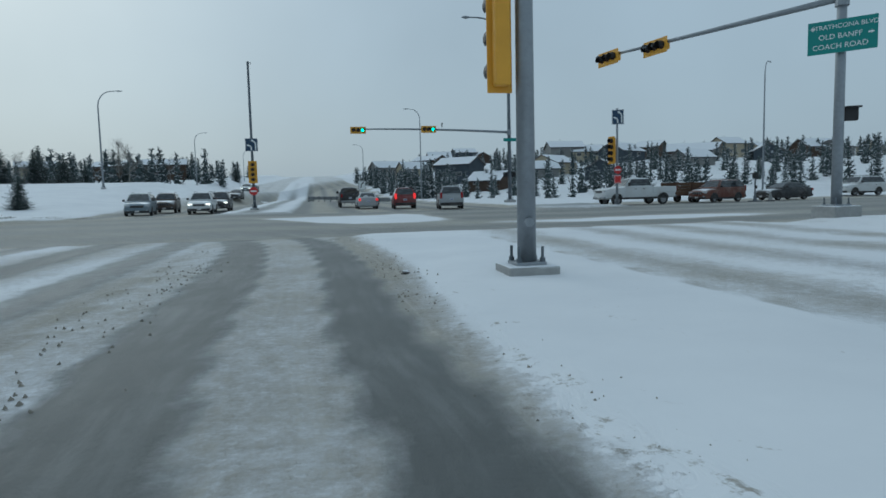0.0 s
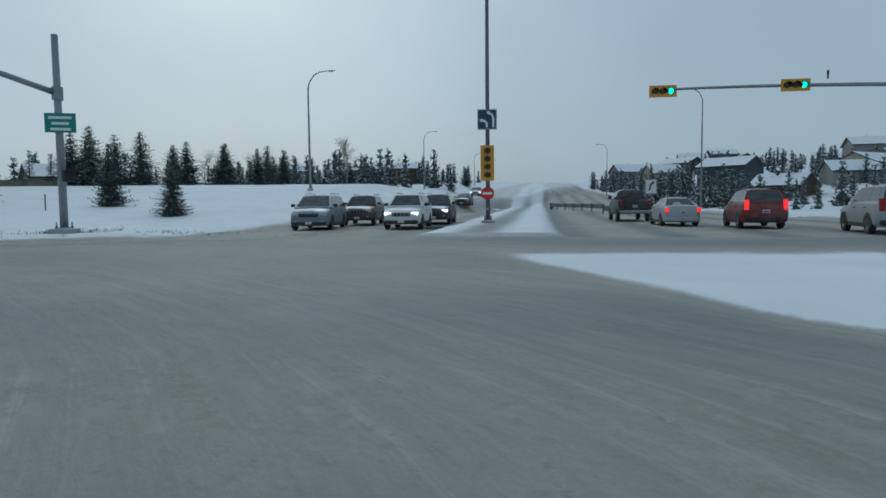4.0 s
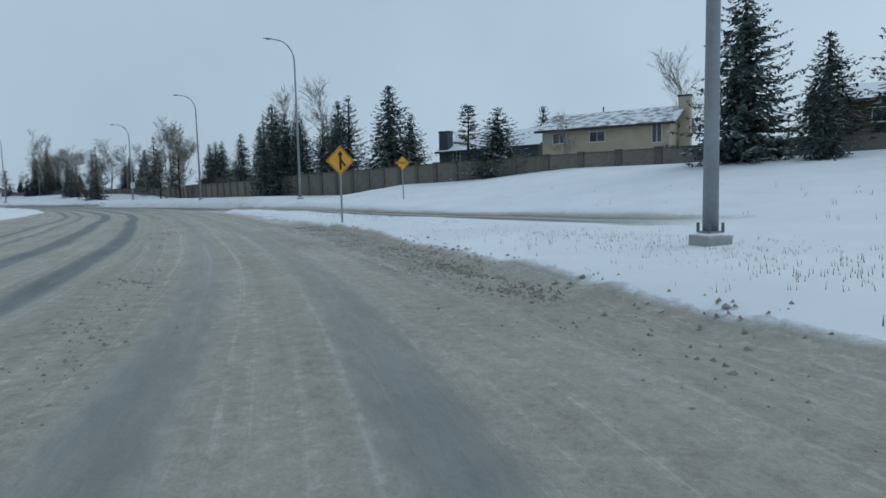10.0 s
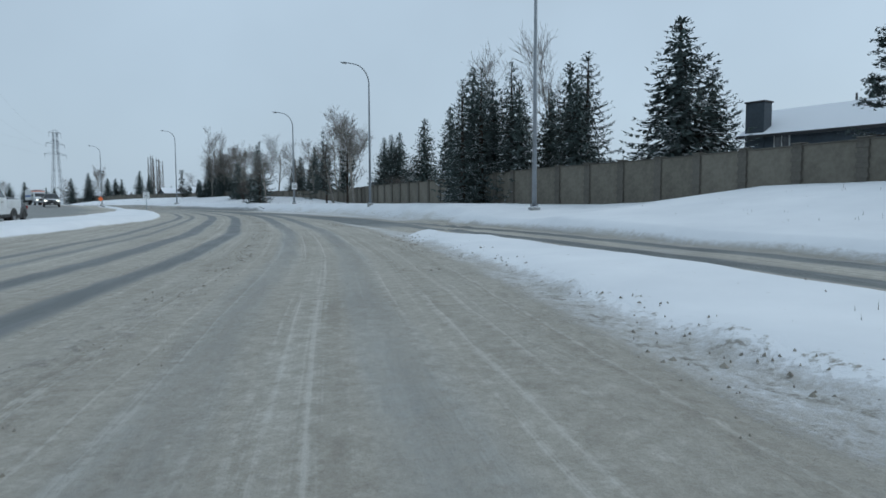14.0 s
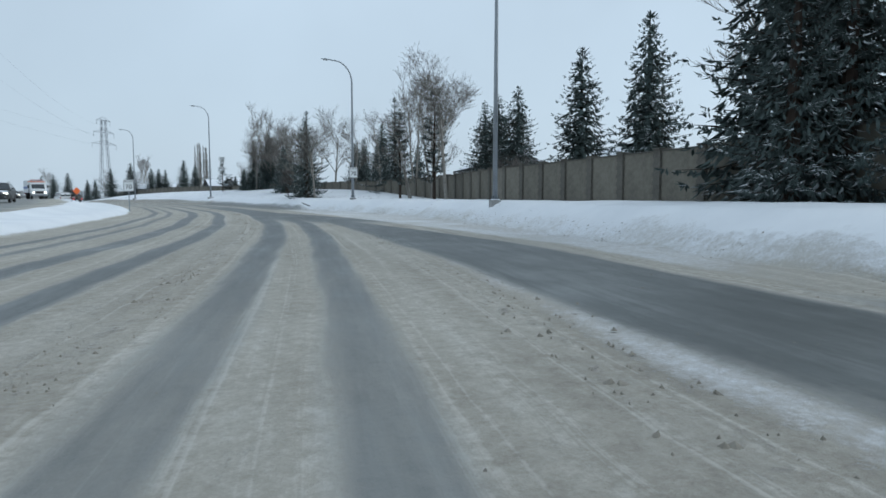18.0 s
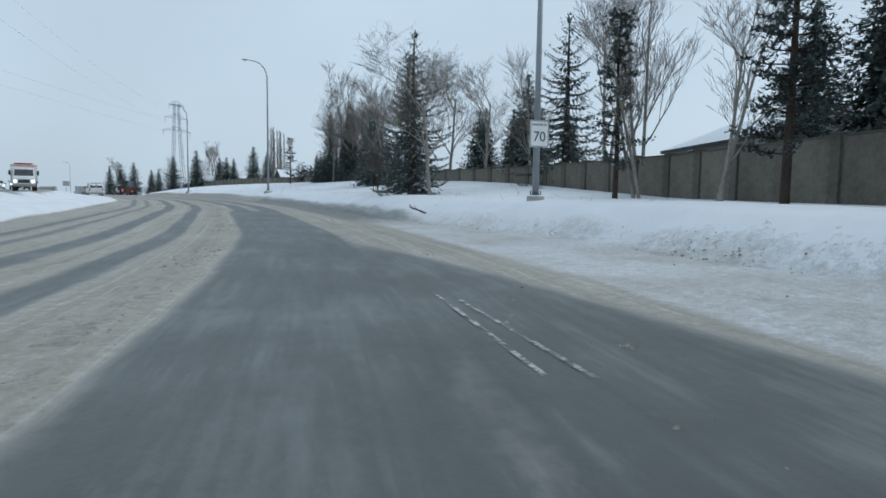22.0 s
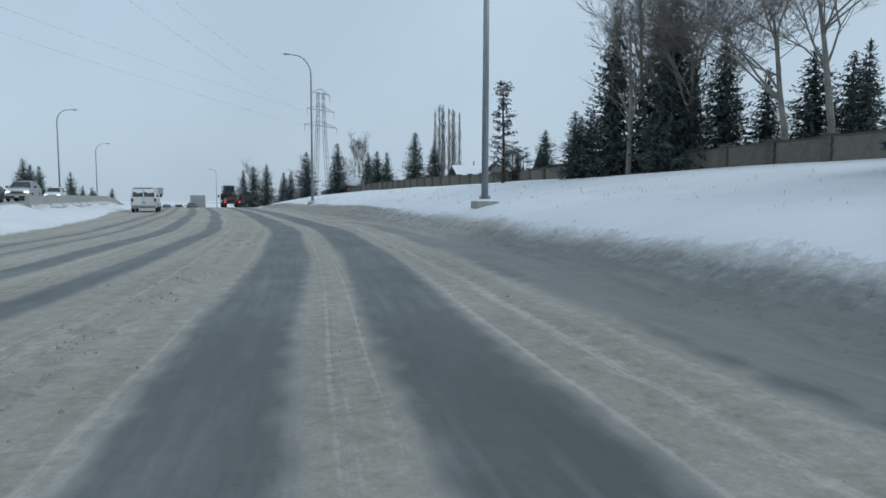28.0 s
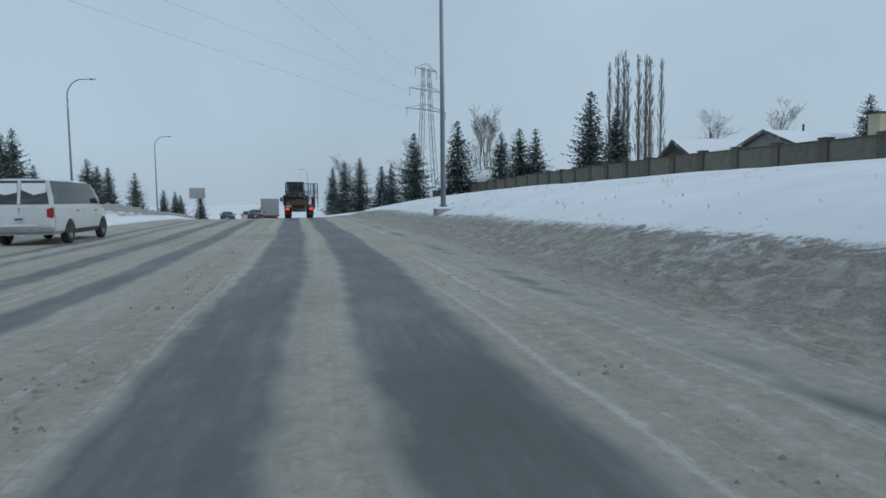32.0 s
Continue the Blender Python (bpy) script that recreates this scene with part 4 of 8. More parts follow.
tube(bm, pts, [0.12, 0.11, 0.1, 0.09, 0.085, 0.08, 0.075, 0.07, 0.065, 0.05], 8)
smooth(part("lamp_arm", bm, DARK_STEEL, far_p))
bm = bmesh.new()
tube(bm, [(-3.5, 0, 16.8), (-3.9, 0, 16.8), (-4.3, 0, 16.78)], [0.06, 0.15, 0.06], 8)
part("lamp_head", bm, STEEL, far_p)
flat_sign(far_p, pose(0, -0.25, 5.8), 1.25, 0.3, SIGN_GREEN, "street_sign", label="small green street name blade")
ped_signal(far_p, -0.4, 2.6, 30)
ped_signal(far_p, 0.4, 2.6, -30)
bm = bmesh.new()
tube(bm, [(-6.5, -0.75, 6.9), (-6.5, -0.75, 7.3)], [0.04, 0.06], 8)
part("camera_stub", bm, BLACK, far_p)
# median of the northern leg
med_p, _ = signal_pole(-16.4, 56.0, "tall slim dark pole with lane sign and signal head", 0.12, 12.7, (0.7, 0.12), DARK_STEEL)
turn_sign(med_p, 5.6, 1.05, 1.1)
signal_head(med_p, pose(0, -0.2, 3.25, 0, 0, 8), 4, True, None, 0.74, 0.43)
no_entry(med_p, 1.6, 0.72)
bm = bmesh.new()
tube(bm, [(0, 0, 12.6), (0.25, 0, 12.62), (0.25, 0, 12.45)], [0.03, 0.03, 0.02], 6)
part("bracket", bm, DARK_STEEL, med_p)
# corner island on the north-east side
ne_p, _ = signal_pole(12.2, 44.5, "slim steel pole with lane sign and red signs", 0.09, 6.7, (0.6, 0.1), STEEL)
turn_sign(ne_p, 6.1, 0.8, 1.0, -0.12, -18)
signal_head(ne_p, pose(-0.42, 0.0, 3.85, 0, 0, turn_to(-0.86, -0.5) - math.degrees(HEAD_0)), 4, True, None, 0.62, 0.42)
no_entry(ne_p, 2.5, 0.56, -0.12)
flat_sign(ne_p, pose(0, -0.12, 1.85), 0.52, 0.55, SIGN_RED, "red_sign", label="square red sign with white bars", border=SIGN_WHITE)
# north-west corner
nw_p, _ = signal_pole(-29.2, 40.5, "galvanised signal pole with mast arm at the snowy corner", 0.15, 7.6, (0.8, 0.16))
dx, dy = mast_arm(nw_p, 5.37, 10.5, (-0.28, -0.96), 6.82, 0.12, 0.06)
for q in (0.72, 0.97):
    signal_head(nw_p, pose(dx * 10.5 * q, dy * 10.5 * q, 6.62, 0, 0, turn_to(0.9, 0.2) - math.degrees(HEAD_0)), 3, False, None, 0.6, 0.4)
gs = flat_sign(nw_p, pose(0.22, -0.2, 4.22, 0, 0, 24), 1.08, 0.74, SIGN_GREEN, "street_sign", label="green street sign with white lettering")
for k, w_ in enumerate((0.8, 0.6, 0.7)):
    bm = bmesh.new()
    box(bm, -w_ / 2, w_ / 2, -0.005, -0.001, 0.2 - 0.22 * k - 0.05, 0.2 - 0.22 * k + 0.05)
    part("lettering", bm, SIGN_WHITE, gs)
ped_signal(nw_p, 0.3, 2.2, 60)


def post_sign(x, y, label, category, tall, heading, group=""):
    ob = thing("road_sign", pose(x, y, height(x, y), 0, 0, heading), label, category, group)
    bm = bmesh.new()
    box(bm, -0.035, 0.035, -0.02, 0.02, -0.5, tall, 0.008)
    part("post", bm, STEEL, ob)
    return ob


def diamond(ob, z, side):
    bm = bmesh.new()
    box(bm, -side / 2, side / 2, -0.03, -0.018, -side / 2, side / 2)
    bmesh.ops.rotate(bm, verts=bm.verts, cent=(0, 0, 0), matrix=Matrix.Rotation(radians(45), 3, "Y"))
    pl = part("sign_plate", bm, SIGN_YELLOW, ob, "yellow diamond plate")
    pl.location = (0, 0, z)
    d = side * 0.707
    bm = bmesh.new()
    e, t = 0.93, 0.88
    for k in range(4):
        a0, a1 = math.pi / 2 * k, math.pi / 2 * (k + 1)
        q = [(math.cos(a) * d * r, -0.033, math.sin(a) * d * r) for a, r in ((a0, e), (a1, e), (a1, t), (a0, t))]
        bm.faces.new([bm.verts.new(v) for v in q])
    part("border", bm, BLACK, pl)
    return pl


m1 = post_sign(-59.7, 16.5, "yellow diamond merge-arrow sign on a steel post in the snow", "road sign", 2.6, turn_to(0.72, 0.69), "warning signs")
pl = diamond(m1, 2.35, 0.78)
for pts, w_ in (([(0, -0.34), (0, 0.2)], 0.085), ):
    a = arrow_mark(pl, pts, w_, BLACK, 0.15)
    a.location = (0, -0.03, 0)
bm = bmesh.new()
for q in (((0.2, -0.2), (0.02, 0.02)),):
    (x0, z0), (x1, z1) = q
    n = Vector((z1 - z0, 0, x0 - x1)).normalized() * 0.04
    bm.faces.new([bm.verts.new(Vector((x, -0.036, z)) + s * n) for x, z, s in ((x0, z0, 1), (x1, z1, 1), (x1, z1, -1), (x0, z0, -1))])
part("side_arrow", bm, BLACK, pl)
m2 = post_sign(-76.9, 13.0, "yellow diamond sign reading MERGE on a steel post in the snow", "road sign", 2.7, turn_to(0.75, 0.66), "warning signs")
pl = diamond(m2, 2.35, 0.66)
letters("MERGE", 0.2, pl, pose(0, -0.034, 0, 90), BLACK)


def limit_sign(ob, z, w, h, y):
    pl = flat_sign(ob, pose(0, y, z), w, h, SIGN_WHITE, "sign_plate", label="white speed sign", border=BLACK)
    letters("MAXIMUM", w * 0.17, pl, pose(0, -0.004, h * 0.33, 90), BLACK)
    letters("70", w * 0.66, pl, pose(0, -0.004, -h * 0.12, 90), BLACK)


ms = post_sign(-112.1, -63.5, "white speed-limit sign reading MAXIMUM 70 on the snowy median", "road sign", 2.5, turn_to(0.55, 0.83), "speed signs")
limit_sign(ms, 2.1, 0.78, 0.95, -0.03)
l4x, l4y = -127.2, -52.6
r70 = thing("speed_sign", pose(l4x, l4y, height(l4x, l4y), 0, 0, turn_to(0.45, 0.89)), "white speed-limit sign reading MAXIMUM 70 strapped to a lamp post", "road sign", "speed signs")
limit_sign(r70, 2.45, 0.78, 0.98, -0.2)
for zz in (2.15, 2.75):
    bm = bmesh.new()
    tube(bm, [(0, -0.0, zz - 0.015), (0, -0.0, zz + 0.015)], [0.135, 0.135], 12)
    box(bm, -0.03, 0.03, -0.19, -0.12, zz - 0.015, zz + 0.015)
    part("strap", bm, DARK_STEEL, r70)
bs = post_sign(-149.6, -183.9, "bare grey back of a road sign beside the barrier", "road sign", 3.1, turn_to(0.3, -0.95), "")
bm = bmesh.new()
box(bm, -0.75, 0.75, -0.03, 0.0, 2.1, 3.1, 0.01)
part("sign_plate", bm, SIGN_BACK, bs)
kr = post_sign(-8.2, 66, "small white arrow sign on the snowy median", "road sign", 2.6, 11, "")
pl = flat_sign(kr, pose(0, -0.03, 2.2), 0.75, 0.95, SIGN_WHITE, "sign_plate", label="white plate", border=BLACK)
arrow_mark(pl, [(-0.12, -0.25), (-0.05, -0.05), (-0.05, 0.12), (0.1, 0.25)], 0.1, BLACK, 0.13)
mk = thing("marker_post", pose(-43.5, 51.0, height(-43.5, 51.0)), "thin dark marker stake in the snow bank", "post")
bm = bmesh.new()
box(bm, -0.03, 0.03, -0.03, 0.03, -0.3, 1.0, 0.006)
part("stake", bm, DARK_STEEL, mk)

# orange construction signs on the median
for cs_s, cs_u in ((189.5, -13.6),):
    cx_, cy_, ch_ = place(cs_s, cs_u)
    cs = thing("construction_sign", pose(cx_, cy_, height(cx_, cy_), 0, 0, ch_ + 14), "orange diamond construction sign on a low stand in snow", "road sign", "construction signs")
    bm = bmesh.new()
    box(bm, -0.25, 0.25, -0.012, 0.012, -0.25, 0.25, 0.006)
    pl_ = part("sign_plate", bm, ORANGE, cs)
    pl_.matrix_basis = pose(0, 0, 1.0) @ pose(0, 0, 0, 0, 45, 0)
    for sx in (-1, 1):
        bm = bmesh.new()
        tube(bm, [(0, 0.03, 0.7), (sx * 0.5, 0.03, 0)], [0.02, 0.02], 6)
        part("leg", bm, STEEL, cs)

# ---- block wall along the gardens ----
def wall_point(s_, u_):
    x, y, _ = place(s_, u_)
    return Vector((x, y, 0))


WALL_LINE = [Vector((-66, 70, 0)), Vector((-74, 48, 0)), Vector((-82, 29, 0))]
WALL_LINE += [wall_point(*q) for q in ((104, 20.6), (117, 18.4), (126, 16.2), (140, 15.1), (160, 14.9), (171, 17.0), (180, 18.6), (195, 19.6), (228, 18.6), (260, 20.5), (300, 21.5), (335, 21.0))]
WALL_TOP_S, WALL_TOP_Z = [0, 60, 104, 126, 140, 195, 228, 244, 260, 275, 300, 340], [4.2, 4.0, 3.6, 3.5, 3.25, 3.25, 3.55, 3.42, 3.45, 3.62, 3.5, 2.2]


def wall_panel_mesh(long, rng):
    """Split-face blocks in running courses, slightly proud and uneven."""
    bm = bmesh.new()
    box(bm, 0, long, -0.07, 0.07, -2.6, 0.0)
    course, z = 0.2, -2.6
    row = 0
    while z < -0.05:
        x = -0.2 * (row % 2)
        while x < long:
            x0, x1 = max(x, 0.0) + 0.006, min(x + 0.4, long) - 0.006
            if x1 - x0 > 0.05:
                d = 0.085 + rng.uniform(0, 0.02)
                for side in (-1,):
                    y0, y1 = (-d, -0.071) if side < 0 else (0.071, d)
                    box(bm, x0, x1, y0, y1, z + 0.006, min(z + course, -0.002) - 0.006)
            x += 0.4
        z += course
        row += 1
    me = bpy.data.meshes.new("panel")
    bm.to_mesh(me)
    bm.free()
    me.materials.append(BLOCK)
    return me


wall = thing("wall_garden", Matrix(), "long brown block wall with pillars behind the snowy verge", "wall", kind="structure")
pil = bmesh.new()
box(pil, -0.21, 0.21, -0.17, 0.17, -2.7, 0.03, 0.015)
for k in range(7):
    box(pil, -0.25, 0.25, -0.19, 0.19, -2.6 + 0.38 * k, -2.6 + 0.38 * k + 0.19, 0.012)
pil_me = bpy.data.meshes.new("pillar")
pil.to_mesh(pil_me)
pil.free()
pil_me.materials.append(PILLAR)
cap = bmesh.new()
box(cap, -0.25, 0.25, -0.22, 0.22, 0.03, 0.1, 0.02)
cap_me = bpy.data.meshes.new("cap")
cap.to_mesh(cap_me)
cap.free()
cap_me.materials.append(PILLAR)
cop = bmesh.new()
box(cop, 0, 1, -0.12, 0.12, 0.0, 0.06, 0.012)
cop_me = bpy.data.meshes.new("coping")
cop.to_mesh(cop_me)
cop.free()
cop_me.materials.append(PILLAR)
STEP = 2.75
PANELS = [wall_panel_mesh(STEP, random.Random(k)) for k in range(3)]
posts, left_over = [], 0.0
for p, q in zip(WALL_LINE, WALL_LINE[1:]):
    d = (q - p).length
    while left_over < d:
        posts.append(p.lerp(q, left_over / d))
        left_over += STEP
    left_over -= d
for k, p in enumerate(posts):
    s_ = float(lane_of([p.xy])[0][0])
    top = float(np.interp(s_, WALL_TOP_S, WALL_TOP_Z))
    o = part("pillar", pil_me, None, wall)
    o.location = (p.x, p.y, top)
    c = part("cap", cap_me, None, o)
    if k + 1 < len(posts):
        n = posts[k + 1]
        a = math.degrees(math.atan2(n.y - p.y, n.x - p.x))
        o.rotation_euler[2] = radians(a)
        w = part("panel", PANELS[k % 3], None, wall)
        w.matrix_basis = pose(p.x, p.y, top - 0.05, 0, 0, a) @ Matrix.Diagonal(((n - p).length / STEP, 1, 1, 1))
        g = part("coping", cop_me, None, w)
        g.scale[0] = STEP

# ---- trees ----
def conifer_mesh(rng, tall=10.0, spread=0.2, tier=0.32, boughs=7, step=0.4, leaf=0.5, sag=0.45, lift=0.3, hang=2, core=0.0, low=0.04, girth=0.17, gap=0.05, fill=0, slender=0.2):
    """Tiers of uneven boughs that sag and lift at the tip, each hung with small drooping sprays. Height is scaled on placing."""
    trunk = bmesh.new()
    tube(trunk, [(0, 0, -0.4), (0.02, 0, tall * 0.3), (0, 0.02, tall * 0.97)], [girth, girth * 0.7, 0.015], 7)
    verts, faces = [], []

    def spray(px, py, pz, yaw, slope, ln, w):
        c, h = math.cos(slope) * ln, math.sin(slope) * ln
        ex, ey = math.cos(yaw) * c, math.sin(yaw) * c
        sx, sy, roll = -math.sin(yaw) * w, math.cos(yaw) * w, rng.uniform(-0.7, 0.7) * w
        i = len(verts)
        dip = 0.1 * ln
        verts.extend(((px, py, pz), (px + ex * 0.42 + sx, py + ey * 0.42 + sy, pz + h * 0.42 - dip + roll), (px + ex, py + ey, pz + h), (px + ex * 0.5 - sx, py + ey * 0.5 - sy, pz + h * 0.5 - dip - roll)))
        faces.extend(((i, i + 1, i + 2), (i, i + 2, i + 3)))

    z, wind = low * tall, rng.uniform(0, 6.28)
    while z < tall * 0.96:
        f = z / tall
        reach = tall * spread * (1 - f) ** 0.82 * rng.uniform(0.8, 1.1) * (0.8 if f < low + 0.06 else 1.0)
        n = max(4, round(boughs * (1 - 0.35 * f)))
        a0 = rng.uniform(0, 6.28)
        wind += rng.uniform(-0.9, 0.9)
        for b in range(n):
            if rng.random() < gap:
                continue
            ang = a0 + 6.283 * b / n + rng.uniform(-0.3, 0.3)
            r = max(0.16, reach * rng.uniform(0.74, 1.12) * (1 + 0.14 * math.sin(ang + wind)))
            dx, dy = math.cos(ang), math.sin(ang)
            sl = -sag * rng.uniform(0.7, 1.3) * (1 - 1.7 * f)
            zb = z + rng.uniform(-0.5, 0.5) * tier
            steps = max(2, round(r / step))
            big = leaf * (0.5 + 0.62 * (1 - f))
            for k in range(1, steps + 1):
                q = k / steps
                px, py, pz = dx * r * q, dy * r * q, zb + sl * r * q + lift * r * q * q * q * 0.7
                here = math.atan(sl + 2.1 * lift * q * q)
                size = big * (1.08 - 0.42 * q) * rng.uniform(0.72, 1.25)
                for side in (-1, 1):
                    spray(px, py, pz, ang + side * rng.uniform(0.55, 1.25), here - rng.uniform(0.15, 0.75), size * rng.uniform(0.8, 1.25), size * slender)
                for _ in range(hang):
                    spray(px + rng.gauss(0, 0.05), py + rng.gauss(0, 0.05), pz + 0.02, rng.uniform(0, 6.28), -rng.uniform(0.85, 1.5), size * rng.uniform(0.6, 1.05), size * 0.85 * slender)
                if k == steps:
                    for _ in range(2):
                        spray(px, py, pz, ang + rng.uniform(-0.35, 0.35), here + rng.uniform(-0.25, 0.2), size * rng.uniform(0.8, 1.2), size * slender)
            if r > 0.9:
                tube(trunk, [(0, 0, zb), (dx * r * 0.5, dy * r * 0.5, zb + sl * r * 0.5), (dx * r * 0.9, dy * r * 0.9, zb + sl * r * 0.9 + lift * r * 0.5)], [0.03, 0.022, 0.008], 3, False)
        z += tier * rng.uniform(0.75, 1.3) * (1 - 0.25 * f)
    for k in range(12):
        zz = tall * rng.uniform(0.93, 0.99)
        spray(0, 0, zz, rng.uniform(0, 6.28), rng.uniform(0.1, 1.0), 0.14 + (tall - zz) * 0.5, 0.05)
    # old needles and dead twigs that close the inside of the crown
    for k in range(fill):
        f = low + 0.02 + 0.9 * (1 - math.sqrt(rng.random()))
        a, q = rng.uniform(0, 6.28), 0.6 * tall * spread * (1 - f) ** 0.85 * math.sqrt(rng.random())
        spray(math.cos(a) * q, math.sin(a) * q, f * tall - sag * q * (1 - f), a + rng.uniform(-0.8, 0.8), -rng.uniform(0.1, 1.3), leaf * rng.uniform(0.9, 1.5), leaf * slender * rng.uniform(0.9, 1.5))
    if core > 0:
        # dark inner skirts of old needles, tier under tier
        ring, z = 10, (low + 0.015) * tall
        while z < tall * 0.9:
            rr = core * tall * spread * (1 - z / tall) ** 0.85
            i = len(verts)
            for j in range(ring):
                a, q = 6.283 * (j + rng.uniform(-0.3, 0.3)) / ring, rr * rng.uniform(0.55, 1.25)
                verts.extend(((math.cos(a) * q, math.sin(a) * q, z - q * (sag + 0.1) * (1 - z / tall)), (math.cos(a) * 0.12 * rr, math.sin(a) * 0.12 * rr, z + 0.9 * tier + 0.25 * rr)))
            faces.extend((i + 2 * j, i + 2 * ((j + 1) % ring), i + 2 * ((j + 1) % ring) + 1, i + 2 * j + 1) for j in range(ring))
            z += 1.5 * tier
    tm = bpy.data.meshes.new("trunk")
    trunk.to_mesh(tm)
    trunk.free()
    tm.materials.append(BARK)
    cm = bpy.data.meshes.new("crown")
    cm.from_pydata(verts, [], faces)
    return tm, cm


def pine_mesh(rng, tall=10.0, low=0.16, reach=0.19):
    """An open-crowned pine: bare lower trunk, tiers of clumped boughs."""
    trunk = bmesh.new()
    tube(trunk, [(0, 0, -0.4), (0.05, 0, tall * 0.35), (-0.05, 0.05, tall * 0.7), (0, 0, tall * 0.97)], [0.16, 0.12, 0.07, 0.02], 7)
    verts, faces = [], []
    z = tall * low
    while z < tall * 0.98:
        f = z / tall
        n = rng.randint(3, 5)
        for b in range(n):
            ang = rng.uniform(0, 6.28)
            r = tall * reach * (1.05 - 0.75 * f) * rng.uniform(0.5, 1.1)
            dx, dy = math.cos(ang), math.sin(ang)
            tube(trunk, [(0, 0, z), (dx * r * 0.5, dy * r * 0.5, z + 0.05 * r), (dx * r, dy * r, z + 0.22 * r)], [0.03, 0.02, 0.008], 4, False)
            for k in range(int(10 + r * 9)):
                q = rng.uniform(0.4, 1.05)
                cx, cy, cz = dx * r * q + rng.gauss(0, 0.13), dy * r * q + rng.gauss(0, 0.13), z + 0.2 * r * q * q + rng.gauss(0, 0.09)
                for _ in range(5):
                    a, e, ln = rng.uniform(0, 6.28), rng.uniform(-0.3, 0.9), rng.uniform(0.12, 0.26)
                    ex, ey, ez = cx + math.cos(a) * math.cos(e) * ln, cy + math.sin(a) * math.cos(e) * ln, cz + math.sin(e) * ln
                    i = len(verts)
                    verts += [(cx - math.sin(a) * 0.05, cy + math.cos(a) * 0.05, cz), (cx + math.sin(a) * 0.05, cy - math.cos(a) * 0.05, cz), (ex, ey, ez)]
                    faces += [(i, i + 1, i + 2)]
        z += tall * rng.uniform(0.03, 0.055)
    tm = bpy.data.meshes.new("trunk")
    trunk.to_mesh(tm)
    trunk.free()
    tm.materials.append(BARK)
    cm = bpy.data.meshes.new("crown")
    cm.from_pydata(verts, [], faces)
    return tm, cm


def bare_mesh(rng, tall=10.0, upright=0.45, stems=1, bark=None, first=0.22, wide=0.34, thin=1.0, deep=4, crook=0.19, few=1.0):
    """A leafless tree: limbs that fork into ever finer twigs."""
    wood, twig = bmesh.new(), bmesh.new()

    def grow(p, d, ln, rad, level):
        pts, rads = [p], [rad]
        cur, dirn = Vector(p), Vector(d)
        n = 4 if level < 2 else (3 if level < 3 else 2)
        for k in range(n):
            dirn = (dirn + Vector((rng.gauss(0, crook if level else crook * 0.3), rng.gauss(0, crook if level else crook * 0.3), 0.01 + 0.10 * upright))).normalized()
            cur = cur + dirn * ln / n
            pts.append(cur.copy())
            rads.append(max(0.006, rad * (1 - 0.62 * (k + 1) / n)))
        tube(wood if level < 3 else twig, pts, rads, 7 if level == 0 else (5 if level < 2 else 3), False)
        if level >= deep or ln < 0.3:
            return
        kids = max(3, round((9 if thin < 1 else 8, 6, 5, 5, 3)[level] * few))
        for k in range(kids):
            q = rng.uniform(0.35 if level else first + 0.08, 1.0)
            i = min(int(q * n), n - 1)
            base = pts[i].lerp(pts[i + 1], q * n - i)
            a = rng.uniform(0, 6.28)
            tilt = rng.uniform(0.4, 1.1) * max(0.25, 1.15 - 0.6 * upright)
            side = Vector((math.cos(a), math.sin(a), 0))
            nd = (dirn * math.cos(tilt) + side * math.sin(tilt)).normalized()
            grow(base, nd, ln * rng.uniform(0.5, 0.72) * (1.0 if level else wide * 2.1), max(0.006, rads[i] * rng.uniform(0.42, 0.62)), level + 1)

    for k in range(stems):
        lean = Vector((rng.gauss(0, 0.12), rng.gauss(0, 0.12), 1)) if stems > 1 else Vector((rng.gauss(0, 0.04), rng.gauss(0, 0.04), 1))
        grow(Vector((rng.gauss(0, 0.25), rng.gauss(0, 0.25), -0.3)) if stems > 1 else Vector((0, 0, -0.3)), lean.normalized(), tall * rng.uniform(0.74, 0.86), 0.018 * thin * tall * (0.6 if stems > 1 else 1), 0)
    tm, cm = bpy.data.meshes.new("trunk"), bpy.data.meshes.new("crown")
    top = max(v.co.z for v in twig.verts)
    for bm in (wood, twig):
        for v in bm.verts:
            v.co *= tall / top
    wood.to_mesh(tm)
    twig.to_mesh(cm)
    wood.free()
    twig.free()
    tm.materials.append(bark or PALE_BARK)
    cm.materials.append(TWIGS)
    return tm, cm


